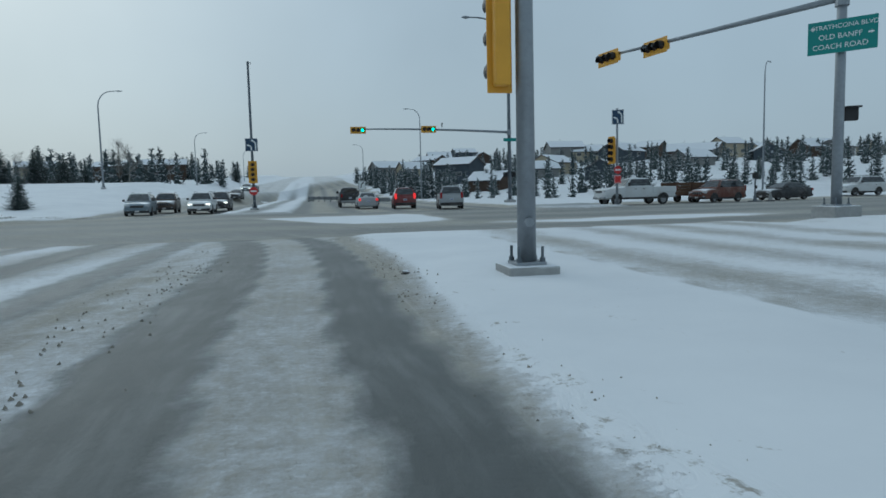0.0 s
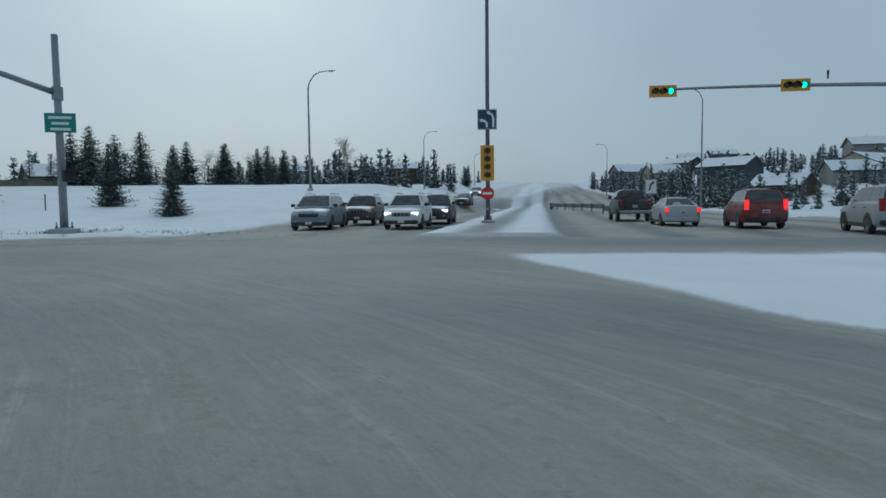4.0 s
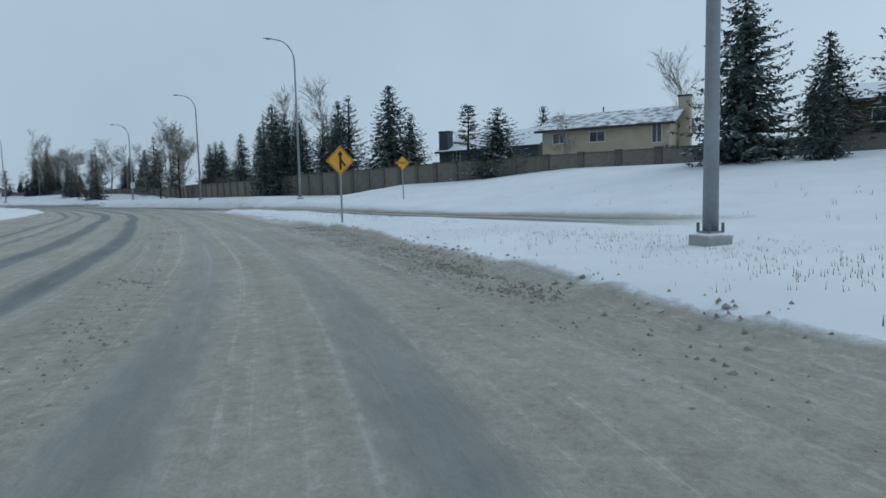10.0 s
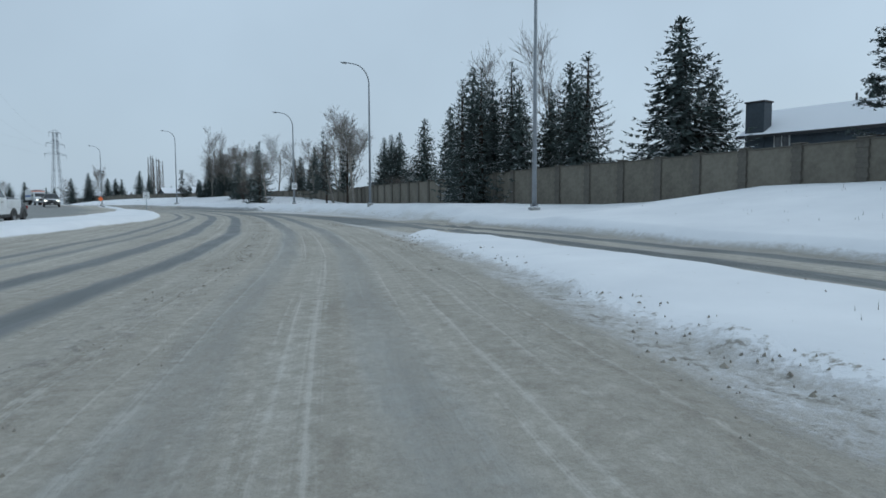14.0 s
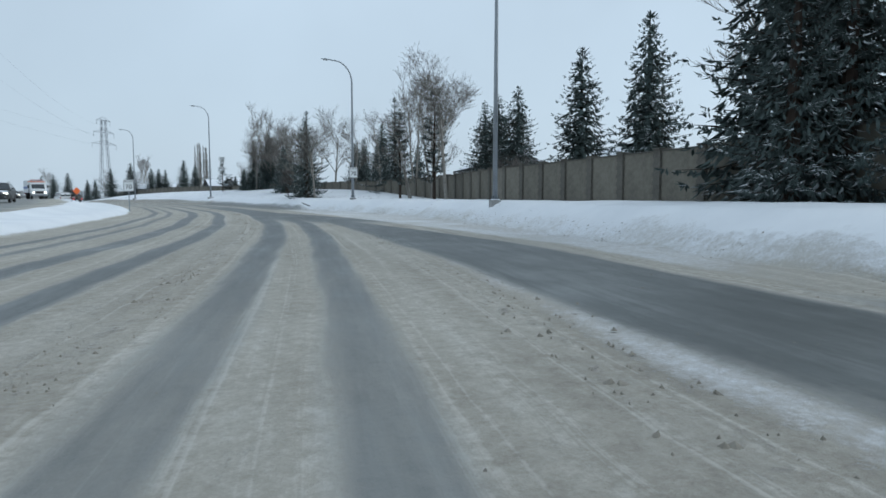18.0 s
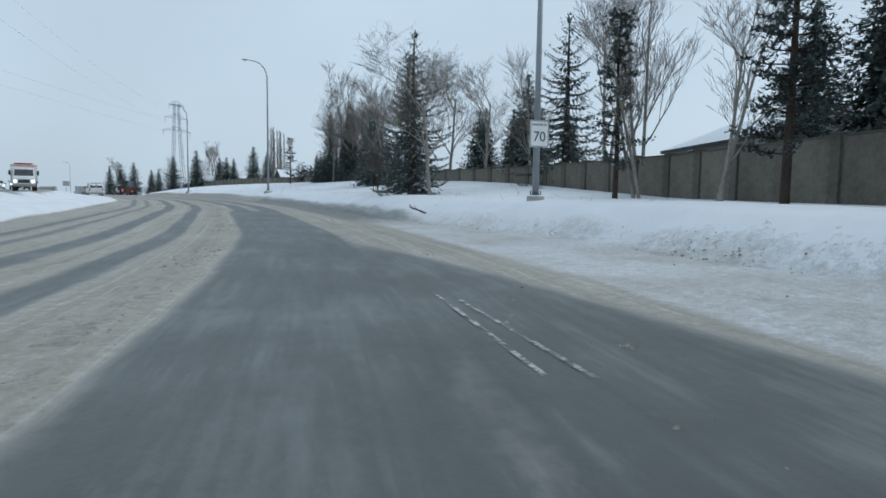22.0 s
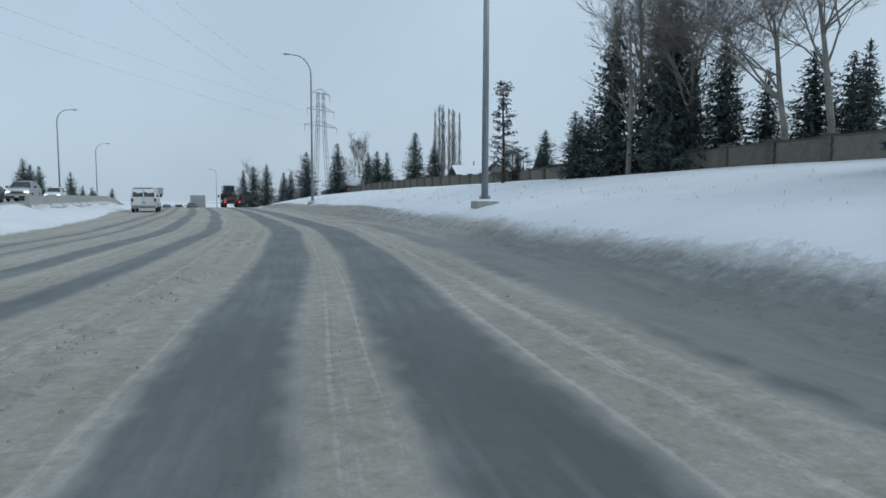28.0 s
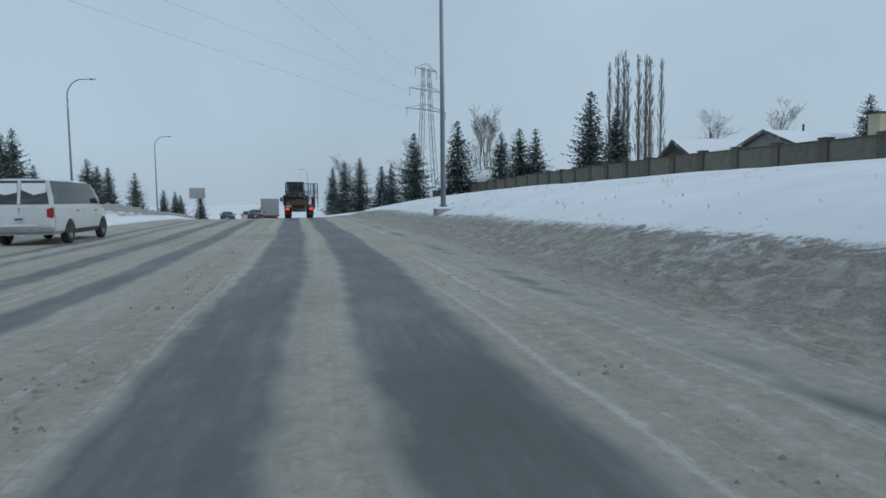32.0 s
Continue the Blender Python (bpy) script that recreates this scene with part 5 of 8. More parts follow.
def poplar_mesh(rng, tall=10.0):
    """A column of near-upright twigs round one straight stem."""
    wood, twig = bmesh.new(), bmesh.new()
    tube(wood, [(0, 0, -0.3), (rng.gauss(0, 0.05), rng.gauss(0, 0.05), tall * 0.5), (rng.gauss(0, 0.06), rng.gauss(0, 0.06), tall)], [0.11, 0.07, 0.012], 6)
    for k in range(150):
        f = rng.uniform(0.06, 0.97)
        a = rng.uniform(0, 6.28)
        ln = tall * rng.uniform(0.07, 0.15) * (1.1 - 0.65 * f)
        out = ln * rng.uniform(0.16, 0.3)
        p = Vector((0, 0, f * tall))
        q = p + Vector((math.cos(a) * out, math.sin(a) * out, ln * 0.45))
        e = q + Vector((math.cos(a) * out * 0.25, math.sin(a) * out * 0.25, ln * 0.6))
        tube(twig, [p, q, e], [0.018, 0.013, 0.005], 3, False)
        for _ in range(2):
            b = a + rng.uniform(-1.2, 1.2)
            tube(twig, [q, q + Vector((math.cos(b) * out * 0.35, math.sin(b) * out * 0.35, ln * rng.uniform(0.3, 0.55)))], [0.01, 0.004], 3, False)
    tm, cm = bpy.data.meshes.new("trunk"), bpy.data.meshes.new("crown")
    wood.to_mesh(tm)
    twig.to_mesh(cm)
    wood.free()
    twig.free()
    tm.materials.append(PALE_BARK)
    cm.materials.append(TWIGS)
    return tm, cm


TREE_RNG = random.Random(11)
KINDS = {
    "spruce": [conifer_mesh(TREE_RNG, spread=q, sag=g, gap=h, tier=d, boughs=9, step=0.3, leaf=0.4, hang=3, core=0.3, fill=900, slender=0.19) for q, g, h, d in ((0.26, 0.4, 0.03, 0.34), (0.29, 0.5, 0.08, 0.4), (0.24, 0.32, 0.05, 0.32), (0.3, 0.55, 0.1, 0.42), (0.275, 0.45, 0.12, 0.37))],
    "far_spruce": [conifer_mesh(TREE_RNG, spread=q, tier=1.25, boughs=5, step=1.5, leaf=1.5, hang=1, core=0.75, slender=0.28) for q in (0.2, 0.24, 0.28)],
    "old_spruce": [conifer_mesh(TREE_RNG, spread=q, sag=0.75, lift=0.55, tier=d, boughs=7, step=0.11, leaf=0.27, hang=5, low=w, girth=0.22, gap=0.1, fill=900, slender=0.13) for q, d, w in ((0.25, 0.5, 0.03), (0.28, 0.55, 0.03), (0.23, 0.46, 0.05))],
    "shrub": [bare_mesh(TREE_RNG, 5.0, 0.8, 6, BARK, 0.05, 0.34, deep=3), bare_mesh(TREE_RNG, 5.0, 0.65, 7, BARK, 0.05, 0.38, deep=3)],
    "bush_pine": [pine_mesh(TREE_RNG, 10.0, 0.03, 0.45)],
    "pine": [pine_mesh(TREE_RNG) for _ in range(2)],
    "bare": [bare_mesh(TREE_RNG, upright=0.75, wide=0.25, crook=0.15, thin=0.85), bare_mesh(TREE_RNG, upright=0.6, wide=0.29, crook=0.17), bare_mesh(TREE_RNG, upright=0.85, wide=0.24, first=0.1, stems=2, crook=0.14, few=0.85)],
    "far_bare": [bare_mesh(TREE_RNG, upright=0.7, wide=0.28, deep=3, few=0.62), bare_mesh(TREE_RNG, upright=0.55, wide=0.32, deep=3, few=0.62)],
    "birch": [bare_mesh(TREE_RNG, upright=0.55, wide=0.36, first=0.3, thin=1.15, deep=5), bare_mesh(TREE_RNG, upright=0.35, wide=0.42, first=0.32, thin=1.1, deep=5)],
    "poplar": [poplar_mesh(TREE_RNG) for _ in range(3)],
}
for tm, cm in KINDS["spruce"] + KINDS["pine"] + KINDS["bush_pine"]:
    cm.materials.append(NEEDLES)
for tm, cm in KINDS["old_spruce"]:
    cm.materials.append(NEEDLES_SNOWY)
for tm, cm in KINDS["far_spruce"]:
    cm.materials.append(NEEDLES_HAZED)
TREE_WORDS = {
    "spruce": ("spruce", "dark green spruce dusted with snow, standing in the snow"),
    "old_spruce": ("spruce", "old dark spruce with sagging snow-laden boughs"),
    "far_spruce": ("spruce", "snow-dusted spruce on the far hillside"),
    "far_bare": ("bare_tree", "leafless tree on the far hillside"),
    "shrub": ("shrub", "dense leafless brown shrub growing from the snow"),
    "bush_pine": ("pine", "low bushy dark pine at the foot of the wall"),
    "pine": ("pine", "open-crowned dark pine with a bare lower trunk"),
    "bare": ("bare_tree", "leafless grey-brown tree with fine winter twigs"),
    "birch": ("bare_tree", "pale-barked leafless tree with spreading limbs"),
    "poplar": ("poplar", "tall slender leafless poplar with upright twigs"),
}


def plant(kind, x, y, tall, group, label="", z=None, slim=1.0):
    name, words = TREE_WORDS[kind]
    tm, cm = TREE_RNG.choice(KINDS[kind])
    k = tall / (5.0 if kind == "shrub" else 10.0)
    w = k * slim * TREE_RNG.uniform(0.92, 1.15)
    ob = new(name)
    ob.empty_display_size = 0.2
    ob.matrix_basis = pose(x, y, height(x, y) - 0.05 if z is None else z, 0, 0, TREE_RNG.uniform(0, 360)) @ Matrix.Diagonal((w, w, k, 1))
    size = "small " if tall < 4.5 else ("tall " if tall > 11 else "")
    tagged(ob, label or size + words, "tree", group)
    part("trunk", tm, None, ob)
    part("crown", cm, None, ob)
    return ob


# kind, place, height of the tip above the road
CORNER = [
    ("spruce", -75.3, 33.0, 12.3),
    ("spruce", -72.1, 36.0, 6.6),
    ("spruce", -83.7, 39.3, 10.8),
    ("spruce", -79.0, 42.3, 11.8),
    ("spruce", -79.1, 44.4, 13.2),
    ("spruce", -79.9, 47.5, 11.7),
    ("old_spruce", -72.5, 46.7, 14.0),
    ("spruce", -75.1, 50.7, 10.9),
    ("spruce", -70.2, 51.5, 11.8),
]
BANK = [
    ("spruce", -91.9, 69.4, 10.7),
    ("old_spruce", -86.5, 71.4, 14.5),
    ("spruce", -51.7, 52.7, 5.5),
    ("spruce", -70.9, 76.0, 9.9),
    ("spruce", -68.5, 76.4, 10.5),
    ("spruce", -70.5, 81.7, 10.1),
    ("spruce", -69.2, 84.4, 10.7),
    ("spruce", -43.5, 55.9, 5.7),
    ("spruce", -73.3, 97.0, 10.7),
    ("spruce", -67.4, 97.7, 10.1),
    ("spruce", -34.0, 51.5, 3.8),
    ("spruce", -69.8, 111.6, 11.2),
    ("pine", -69.4, 69.8, 7.3),
    ("pine", -70.2, 72.9, 7.2),
    ("bare", -75.7, 103.7, 10.4),
    ("bare", -75.5, 116.1, 10.8),
    ("bare", -100.1, 75.7, 11.4),
    ("spruce", -75.8, 97.1, 10.4),
    ("spruce", -70.0, 101.4, 10.7),
    ("spruce", -63.3, 100.0, 9.6),
    ("spruce", -57.5, 98.0, 8.7),
    ("spruce", -62.5, 113.0, 8.0),
]
BANK_MORE = [
    ("bare", -60.4, 120.7, 13.3),
    ("spruce", -56.4, 114.9, 8.2),
    ("spruce", -63.1, 137.3, 7.6),
    ("bare", -45.7, 94.1, 9.9),
    ("spruce", -60.6, 176.6, 9.2),
    ("spruce", -60.5, 189.1, 10.1),
]
GARDENS = [
    ("spruce", -103.9, 2.3, 13.0),
    ("spruce", -106.2, 3.9, 10.1),
    ("old_spruce", -113.4, -6.7, 13.7),
    ("spruce", -114.0, -8.4, 13.3),
    ("old_spruce", -105.5, -14.2, 10.9),
    ("old_spruce", -106.2, -12.9, 11.8),
    ("old_spruce", -107.3, -10.8, 12.2),
    ("pine", -96.5, 12.8, 9.4),
    ("spruce", -87.9, 17.2, 7.8),
    ("spruce", -140.7, 14.7, 14.5),
    ("spruce", -122.3, -28.2, 10.7),
    ("spruce", -131.8, -38.0, 10.6),
    ("spruce", -140.8, -46.9, 11.2),
    ("spruce", -118.7, -22.8, 11.2),
    ("spruce", -109.2, -15.2, 12.6),
    ("spruce", -108.8, -13.2, 11.3),
    ("spruce", -105.8, -9.5, 10.3),
    ("spruce", -108.1, -7.8, 9.8),
    ("spruce", -105.7, -5.0, 10.4),
]
GARDENS_MORE = [
    ("bare", -116.2, -10.5, 17.2),
    ("bare", -115.2, -16.6, 16.6),
    ("bare", -111.0, 32.9, 16.5),
    ("bare", -95.0, 22.0, 8.2),
]
GROVE = [
    ("bare", -149.6, -68.9, 13.2),
    ("old_spruce", -145.6, -63.1, 13.6),
    ("pine", -128.8, -44.5, 10.8),
    ("birch", -126.2, -41.3, 13.0),
    ("spruce", -138.1, -43.7, 11.2),
    ("bare", -145.4, -59.9, 16.5),
    ("bare", -146.7, -58.2, 17.6),
    ("spruce", -153.5, -72.1, 11.8),
    ("old_spruce", -134.8, -67.1, 11.2),
    ("old_spruce", -138.7, -71.7, 11.0),
    ("shrub", -141.0, -77.6, 5.8),
    ("shrub", -131.0, -38.6, 5.3),
    ("shrub", -133.4, -39.6, 5.1),
    ("shrub", -129.6, -36.4, 4.9),
    ("shrub", -142.4, -75.3, 6.2),
    ("shrub", -139.6, -74.6, 4.0),
    ("birch", -132.7, -63.5, 10.4),
    ("bare", -151.0, -79.0, 14.9),
    ("spruce", -166.1, -87.3, 11.4),
    ("spruce", -158.7, -76.8, 9.8),
    ("spruce", -151.4, -90.8, 9.3),
    ("spruce", -150.3, -87.7, 8.4),
    ("bare", -159.5, -107.9, 14.7),
    ("birch", -161.0, -105.2, 13.6),
    ("pine", -135.3, -53.7, 10.2),
    ("bare", -136.1, -52.9, 10.6),
    ("bare", -133.0, -48.1, 10.3),
    ("bare", -151.0, -49.1, 9.1),
]
GROVE_MORE = [
    ("pine", -139.3, -43.7, 9.3),
    ("bare", -147.3, -83.1, 13.3),
    ("spruce", -148.8, -87.1, 9.1),
    ("spruce", -157.2, -80.7, 10.0),
    ("bare", -149.8, -73.8, 13.1),
    ("spruce", -159.0, -77.8, 9.8),
    ("spruce", -160.3, -75.3, 9.7),
    ("spruce", -165.4, -75.0, 9.6),
    ("bare", -163.1, -109.5, 18.9),
]
SLOPE = [
    ("spruce", -160.5, -109.8, 11.8),
    ("spruce", -160.4, -105.9, 11.7),
    ("spruce", -160.9, -103.5, 9.4),
    ("spruce", -161.4, -112.4, 6.6),
    ("birch", -159.1, -99.4, 13.5),
    ("birch", -158.6, -97.6, 14.0),
    ("spruce", -162.2, -100.1, 7.9),
    ("spruce", -161.3, -97.6, 7.6),
    ("spruce", -151.3, -90.4, 7.7),
    ("bare", -161.8, -105.8, 13.3),
    ("pine", -159.9, -118.7, 9.1),
    ("old_spruce", -168.2, -117.1, 9.5),
    ("spruce", -160.8, -105.3, 8.7),
    ("spruce", -176.9, -128.4, 9.0),
    ("bush_pine", -166.8, -127.0, 5.2),
    ("bush_pine", -167.0, -126.3, 5.9),
    ("bush_pine", -167.4, -125.4, 5.4),
    ("spruce", -175.0, -135.2, 6.0),
    ("spruce", -159.7, -112.0, 6.3),
    ("spruce", -162.4, -102.3, 7.4),
    ("spruce", -162.5, -98.7, 7.5),
    ("spruce", -163.3, -109.0, 13.8),
    ("spruce", -182.0, -166.8, 11.0),
    ("spruce", -186.4, -168.5, 10.1),
    ("spruce", -182.1, -179.1, 9.0),
]
SLOPE_MORE = [
    ("spruce", -182.8, -177.0, 8.7),
    ("spruce", -184.4, -186.9, 9.4),
    ("spruce", -179.9, -189.8, 10.9),
    ("bare", -184.2, -191.5, 13.7),
    ("bare", -188.1, -196.3, 14.1),
    ("spruce", -173.6, -188.4, 9.0),
    ("bare", -176.0, -196.7, 9.4),
    ("spruce", -175.8, -201.9, 6.2),
    ("spruce", -176.8, -208.7, 6.3),
    ("spruce", -179.2, -226.6, 8.7),
    ("spruce", -179.8, -238.1, 8.5),
    ("spruce", -180.1, -247.5, 8.1),
    ("spruce", -192.5, -148.5, 8.6),
    ("pine", -174.3, -130.6, 7.1),
    ("spruce", -171.3, -127.1, 7.3),
    ("bare", -208.0, -176.3, 12.2),
    ("bare", -206.5, -166.9, 11.8),
    ("bare", -184.3, -248.9, 11.3),
    ("poplar", -190.1, -172.8, 15.8),
    ("poplar", -189.7, -170.8, 15.1),
    ("poplar", -189.3, -168.7, 15.1),
    ("poplar", -188.9, -166.7, 14.5),
]
SLOPE_REST = [
    ("poplar", -188.7, -165.1, 13.8),
    ("poplar", -190.4, -174.4, 15.2),
    ("poplar", -189.9, -171.7, 15.9),
    ("poplar", -189.2, -167.6, 14.6),
]
FAR_SIDE = [
    ("spruce", -123.1, -263.0, 15.6),
    ("spruce", -122.1, -257.9, 14.1),
    ("spruce", -123.3, -285.0, 10.0),
    ("spruce", -134.0, -280.0, 11.1),
    ("spruce", -135.6, -284.8, 9.8),
    ("spruce", -137.6, -289.3, 9.7),
    ("spruce", -143.5, -264.2, 7.4),
    ("spruce", -150.4, -327.3, 5.1),
    ("spruce", -153.9, -336.8, 4.7),
    ("spruce", -164.3, -376.1, 4.9),
    ("spruce", -156.5, -357.6, 3.7),
]
# a few stand free and grow broad
BROAD = {(-87.9, 17.2): 1.7, (-96.5, 12.8): 1.45, (-103.9, 2.3): 1.35, (-106.2, 3.9): 1.2, (-113.4, -6.7): 1.25, (-162.2, -100.1): 1.4, (-162.5, -98.7): 1.35, (-161.4, -112.4): 1.4, (-159.7, -112.0): 1.3, (-160.9, -103.5): 1.25}
for group, rows in (("trees on the corner bank", CORNER + BANK + BANK_MORE), ("trees behind the wall", GARDENS + GARDENS_MORE), ("trees at the bend", GROVE + GROVE_MORE), ("trees up the slope", SLOPE + SLOPE_MORE + SLOPE_REST), ("trees on the far side", FAR_SIDE)):
    for kind, x, y, tip in rows:
        plant(kind, x, y, max(tip - height(x, y), 1.5), group, slim=BROAD.get((x, y), 1.0) * (1.0 if "spruce" not in kind else 1.22 if group == "trees at the bend" else (1.3 if y < -120 else 1.02) if group == "trees up the slope" else ((1.42 if tip < 7 else 1.62) if group == "trees on the corner bank" else 1.28)))

# ---- houses, pylon and barrier ----
STUCCO = plain("cream_stucco", (0.42, 0.37, 0.27), 0.9, scale=7.0, vary=0.08, bump=0.3, spec=0.2)
SIDING_BLUE = plain("slate_siding", (0.07, 0.085, 0.10), 0.8, scale=6.0, vary=0.15, bump=0.2, spec=0.2)
SIDING_GREY = plain("grey_siding", (0.25, 0.25, 0.24), 0.85, scale=6.0, vary=0.12, bump=0.2, spec=0.2)
SIDING_GREEN = plain("pale_green_siding", (0.27, 0.33, 0.28), 0.85, scale=6.0, vary=0.1, bump=0.2, spec=0.2)
BROWN_BOARD = plain("brown_boards", (0.09, 0.065, 0.05), 0.85, scale=6.0, vary=0.2, bump=0.3, spec=0.2)
SHINGLE = plain("snowy_shingles", (0.12, 0.11, 0.105), 0.9, scale=5.0, vary=0.2, bump=0.5, spec=0.2, snow=0.95)
SHINGLE_THIN = plain("thinly_snowed_shingles", (0.17, 0.16, 0.155), 0.9, scale=4.0, vary=0.2, bump=0.5, spec=0.2, snow=0.22)
TRIM = plain("house_trim", (0.55, 0.55, 0.53), 0.7, scale=5.0, vary=0.06, bump=0.05)
DARK_TRIM = plain("dark_trim", (0.03, 0.03, 0.032), 0.7, scale=5.0, vary=0.1, bump=0.05)


def house(x, y, z, turn, long, deep, tall, rise, wall_m, label, windows=(), chimney=None, hip=False, group="houses", over=0.5, roof_m=None):
    """Long along x, its front on -y; windows: (x, z, w, h) on the front."""
    ob = thing("house", pose(x, y, z, 0, 0, turn), label, "house", group)
    bm = bmesh.new()
    box(bm, -long / 2, long / 2, -deep / 2, deep / 2, -1.5, tall)
    if not hip:
        for sx in (-1, 1):
            q = [bm.verts.new((sx * long / 2, yy, zz)) for yy, zz in ((-deep / 2, tall), (deep / 2, tall), (0, tall + rise))]
            bm.faces.new(q if sx < 0 else q[::-1])
    part("wall", bm, wall_m, ob)
    L, D = long / 2 + over, deep / 2 + over
    dz = rise * over / (deep / 2)
    inx = (deep / 2 + over) if hip else 0.0
    bm = bmesh.new()
    lo, hi = tall - dz, tall + rise
    v = [bm.verts.new(c) for c in ((-L, -D, lo), (L, -D, lo), (L, D, lo), (-L, D, lo), (-L + inx, 0, hi), (L - inx, 0, hi))]
    faces = [(0, 1, 5, 4), (2, 3, 4, 5)] + ([(1, 2, 5), (3, 0, 4)] if hip else [])
    fs = [bm.faces.new([v[i] for i in f]) for f in faces]
    bmesh.ops.recalc_face_normals(bm, faces=bm.faces)
    if sum(f.normal.z for f in bm.faces) < 0:
        bmesh.ops.reverse_faces(bm, faces=bm.faces)
    bmesh.ops.solidify(bm, geom=bm.faces[:], thickness=0.22)
    part("roof", bm, roof_m or SHINGLE, ob, "roof under a sheet of snow")
    for sy in (-1, 1):
        bm = bmesh.new()
        box(bm, -L, L, sy * D - 0.03, sy * D + 0.03, lo - 0.2, lo + 0.02)
        part("fascia", bm, DARK_TRIM, ob)
    for wx, wz, ww, wh in windows:
        fr = bmesh.new()
        for x0, x1, z0, z1 in ((-ww / 2 - 0.07, ww / 2 + 0.07, wh / 2, wh / 2 + 0.08), (-ww / 2 - 0.07, ww / 2 + 0.07, -wh / 2 - 0.08, -wh / 2), (-ww / 2 - 0.07, -ww / 2, -wh / 2, wh / 2), (ww / 2, ww / 2 + 0.07, -wh / 2, wh / 2), (-0.03, 0.03, -wh / 2, wh / 2)):
            box(fr, x0, x1, -0.07, 0.02, z0, z1)
        w = part("window", fr, TRIM, ob)
        w.location = (wx, -deep / 2, wz)
        pn = bmesh.new()
        box(pn, -ww / 2, ww / 2, -0.025, -0.005, -wh / 2, wh / 2)
        part("pane", pn, GLASS, w)
    if chimney:
        cx, cy, cw, cd, top, cm = chimney
        bm = bmesh.new()
        box(bm, cx - cw / 2, cx + cw / 2, cy - cd / 2, cy + cd / 2, 0, top, 0.02)
        ch = part("chimney", bm, cm, ob)
        bm = bmesh.new()
        box(bm, cx - cw / 2 - 0.08, cx + cw / 2 + 0.08, cy - cd / 2 - 0.08, cy + cd / 2 + 0.08, top, top + 0.12, 0.02)
        part("chimney_cap", bm, DARK_TRIM, ch)
    bm = bmesh.new()
    tube(bm, [(-long * 0.12, 0.4, tall + rise * 0.6), (-long * 0.12, 0.4, tall + rise + 0.55)], [0.07, 0.07], 8)
    part("vent_pipe", bm, DARK_TRIM, ob)
    return ob


house(-101.3, 26.2, 1.9, 74, 11.6, 8.5, 4.95, 1.6, STUCCO, "cream stucco house with a thinly snowed low roof behind the wall", ((-4.1, 3.95, 1.2, 0.85), (-0.5, 3.9, 1.35, 0.85), (4.75, 3.85, 0.75, 1.45)), (6.35, -0.6, 1.0, 0.9, 7.2, STUCCO), False, "houses", 0.6, SHINGLE_THIN)
house(-113.3, 13.5, 2.0, 64, 14, 8.0, 4.2, 2.0, SIDING_BLUE, "slate-blue house with a brick chimney and snowy roof", ((-4.4, 3.3, 1.0, 1.3),), (-6.4, -3.6, 1.4, 1.0, 6.3, SIDING_BLUE))
house(-97.5, 49, 2.6, 84, 13, 9, 5.0, 1.6, BROWN_BOARD, "brown house with a snowy roof among the spruces", ((-3, 3.6, 1.2, 1.0), (3, 3.6, 1.2, 1.0)))
house(-112, 62, 3.2, 80, 12, 9, 4.8, 1.8, SIDING_GREY, "grey house with a snowy roof among the spruces", ((-3, 3.6, 1.2, 1.0),))
house(-79.5, 84, 2.6, 60, 11, 8, 2.6, 1.6, SIDING_GREY, "low grey house with a snowy roof behind the bank", ((-2, 1.8, 1.2, 0.9),))
house(-144, -33, 0.4, 55, 10, 8.5, 3.0, 2.6, SIDING_GREEN, "pale green gabled house behind the wall", ((-2, 2.0, 1.1, 1.1),), (1.5, 0.5, 1.0, 0.8, 6.2, SIDING_GREEN))
house(-153, -52, 1.8, 45, 12, 9, 3.0, 1.8, SIDING_GREY, "grey house with a snowy roof behind the bare trees", ((-2, 2.0, 1.1, 1.1),))
house(-134, 8, 1.8, 50, 12, 9, 3.2, 1.8, SIDING_GREY, "grey house with a snowy roof behind the wall", ((-2, 2.0, 1.1, 1.1),))
house(-190.2, -150.6, 1.6, 179, 11, 7.5, 2.6, 1.7, SIDING_GREY, "grey gabled house with a snowy roof and a boxed cream chimney", ((2.6, 1.8, 1.2, 0.9),), (0.4, -4.1, 1.7, 0.8, 5.1, STUCCO))
house(-184.9, -154.6, 1.7, 158, 7, 7, 2.4, 1.5, SIDING_BLUE, "low blue house under a sheet of snow", ((-2, 1.6, 1.2, 0.9),))
house(-177.6, -128.5, 2.0, 149, 7.5, 7, 2.4, 1.7, SIDING_GREY, "low grey house with a deep snowy roof behind the wall", ((-2, 1.6, 1.2, 0.9),))
house(-188, -190, 0.5, 140, 10, 8, 3.0, 1.6, SIDING_GREY, "grey gabled house far along the road", ((-2, 1.8, 1.2, 0.9),))
# the hillside beyond the crossing
HILL_RNG = random.Random(5)
TONES = [SIDING_GREY, STUCCO, SIDING_BLUE, BROWN_BOARD]
c_, s_ = math.cos(HEAD_0), math.sin(HEAD_0)
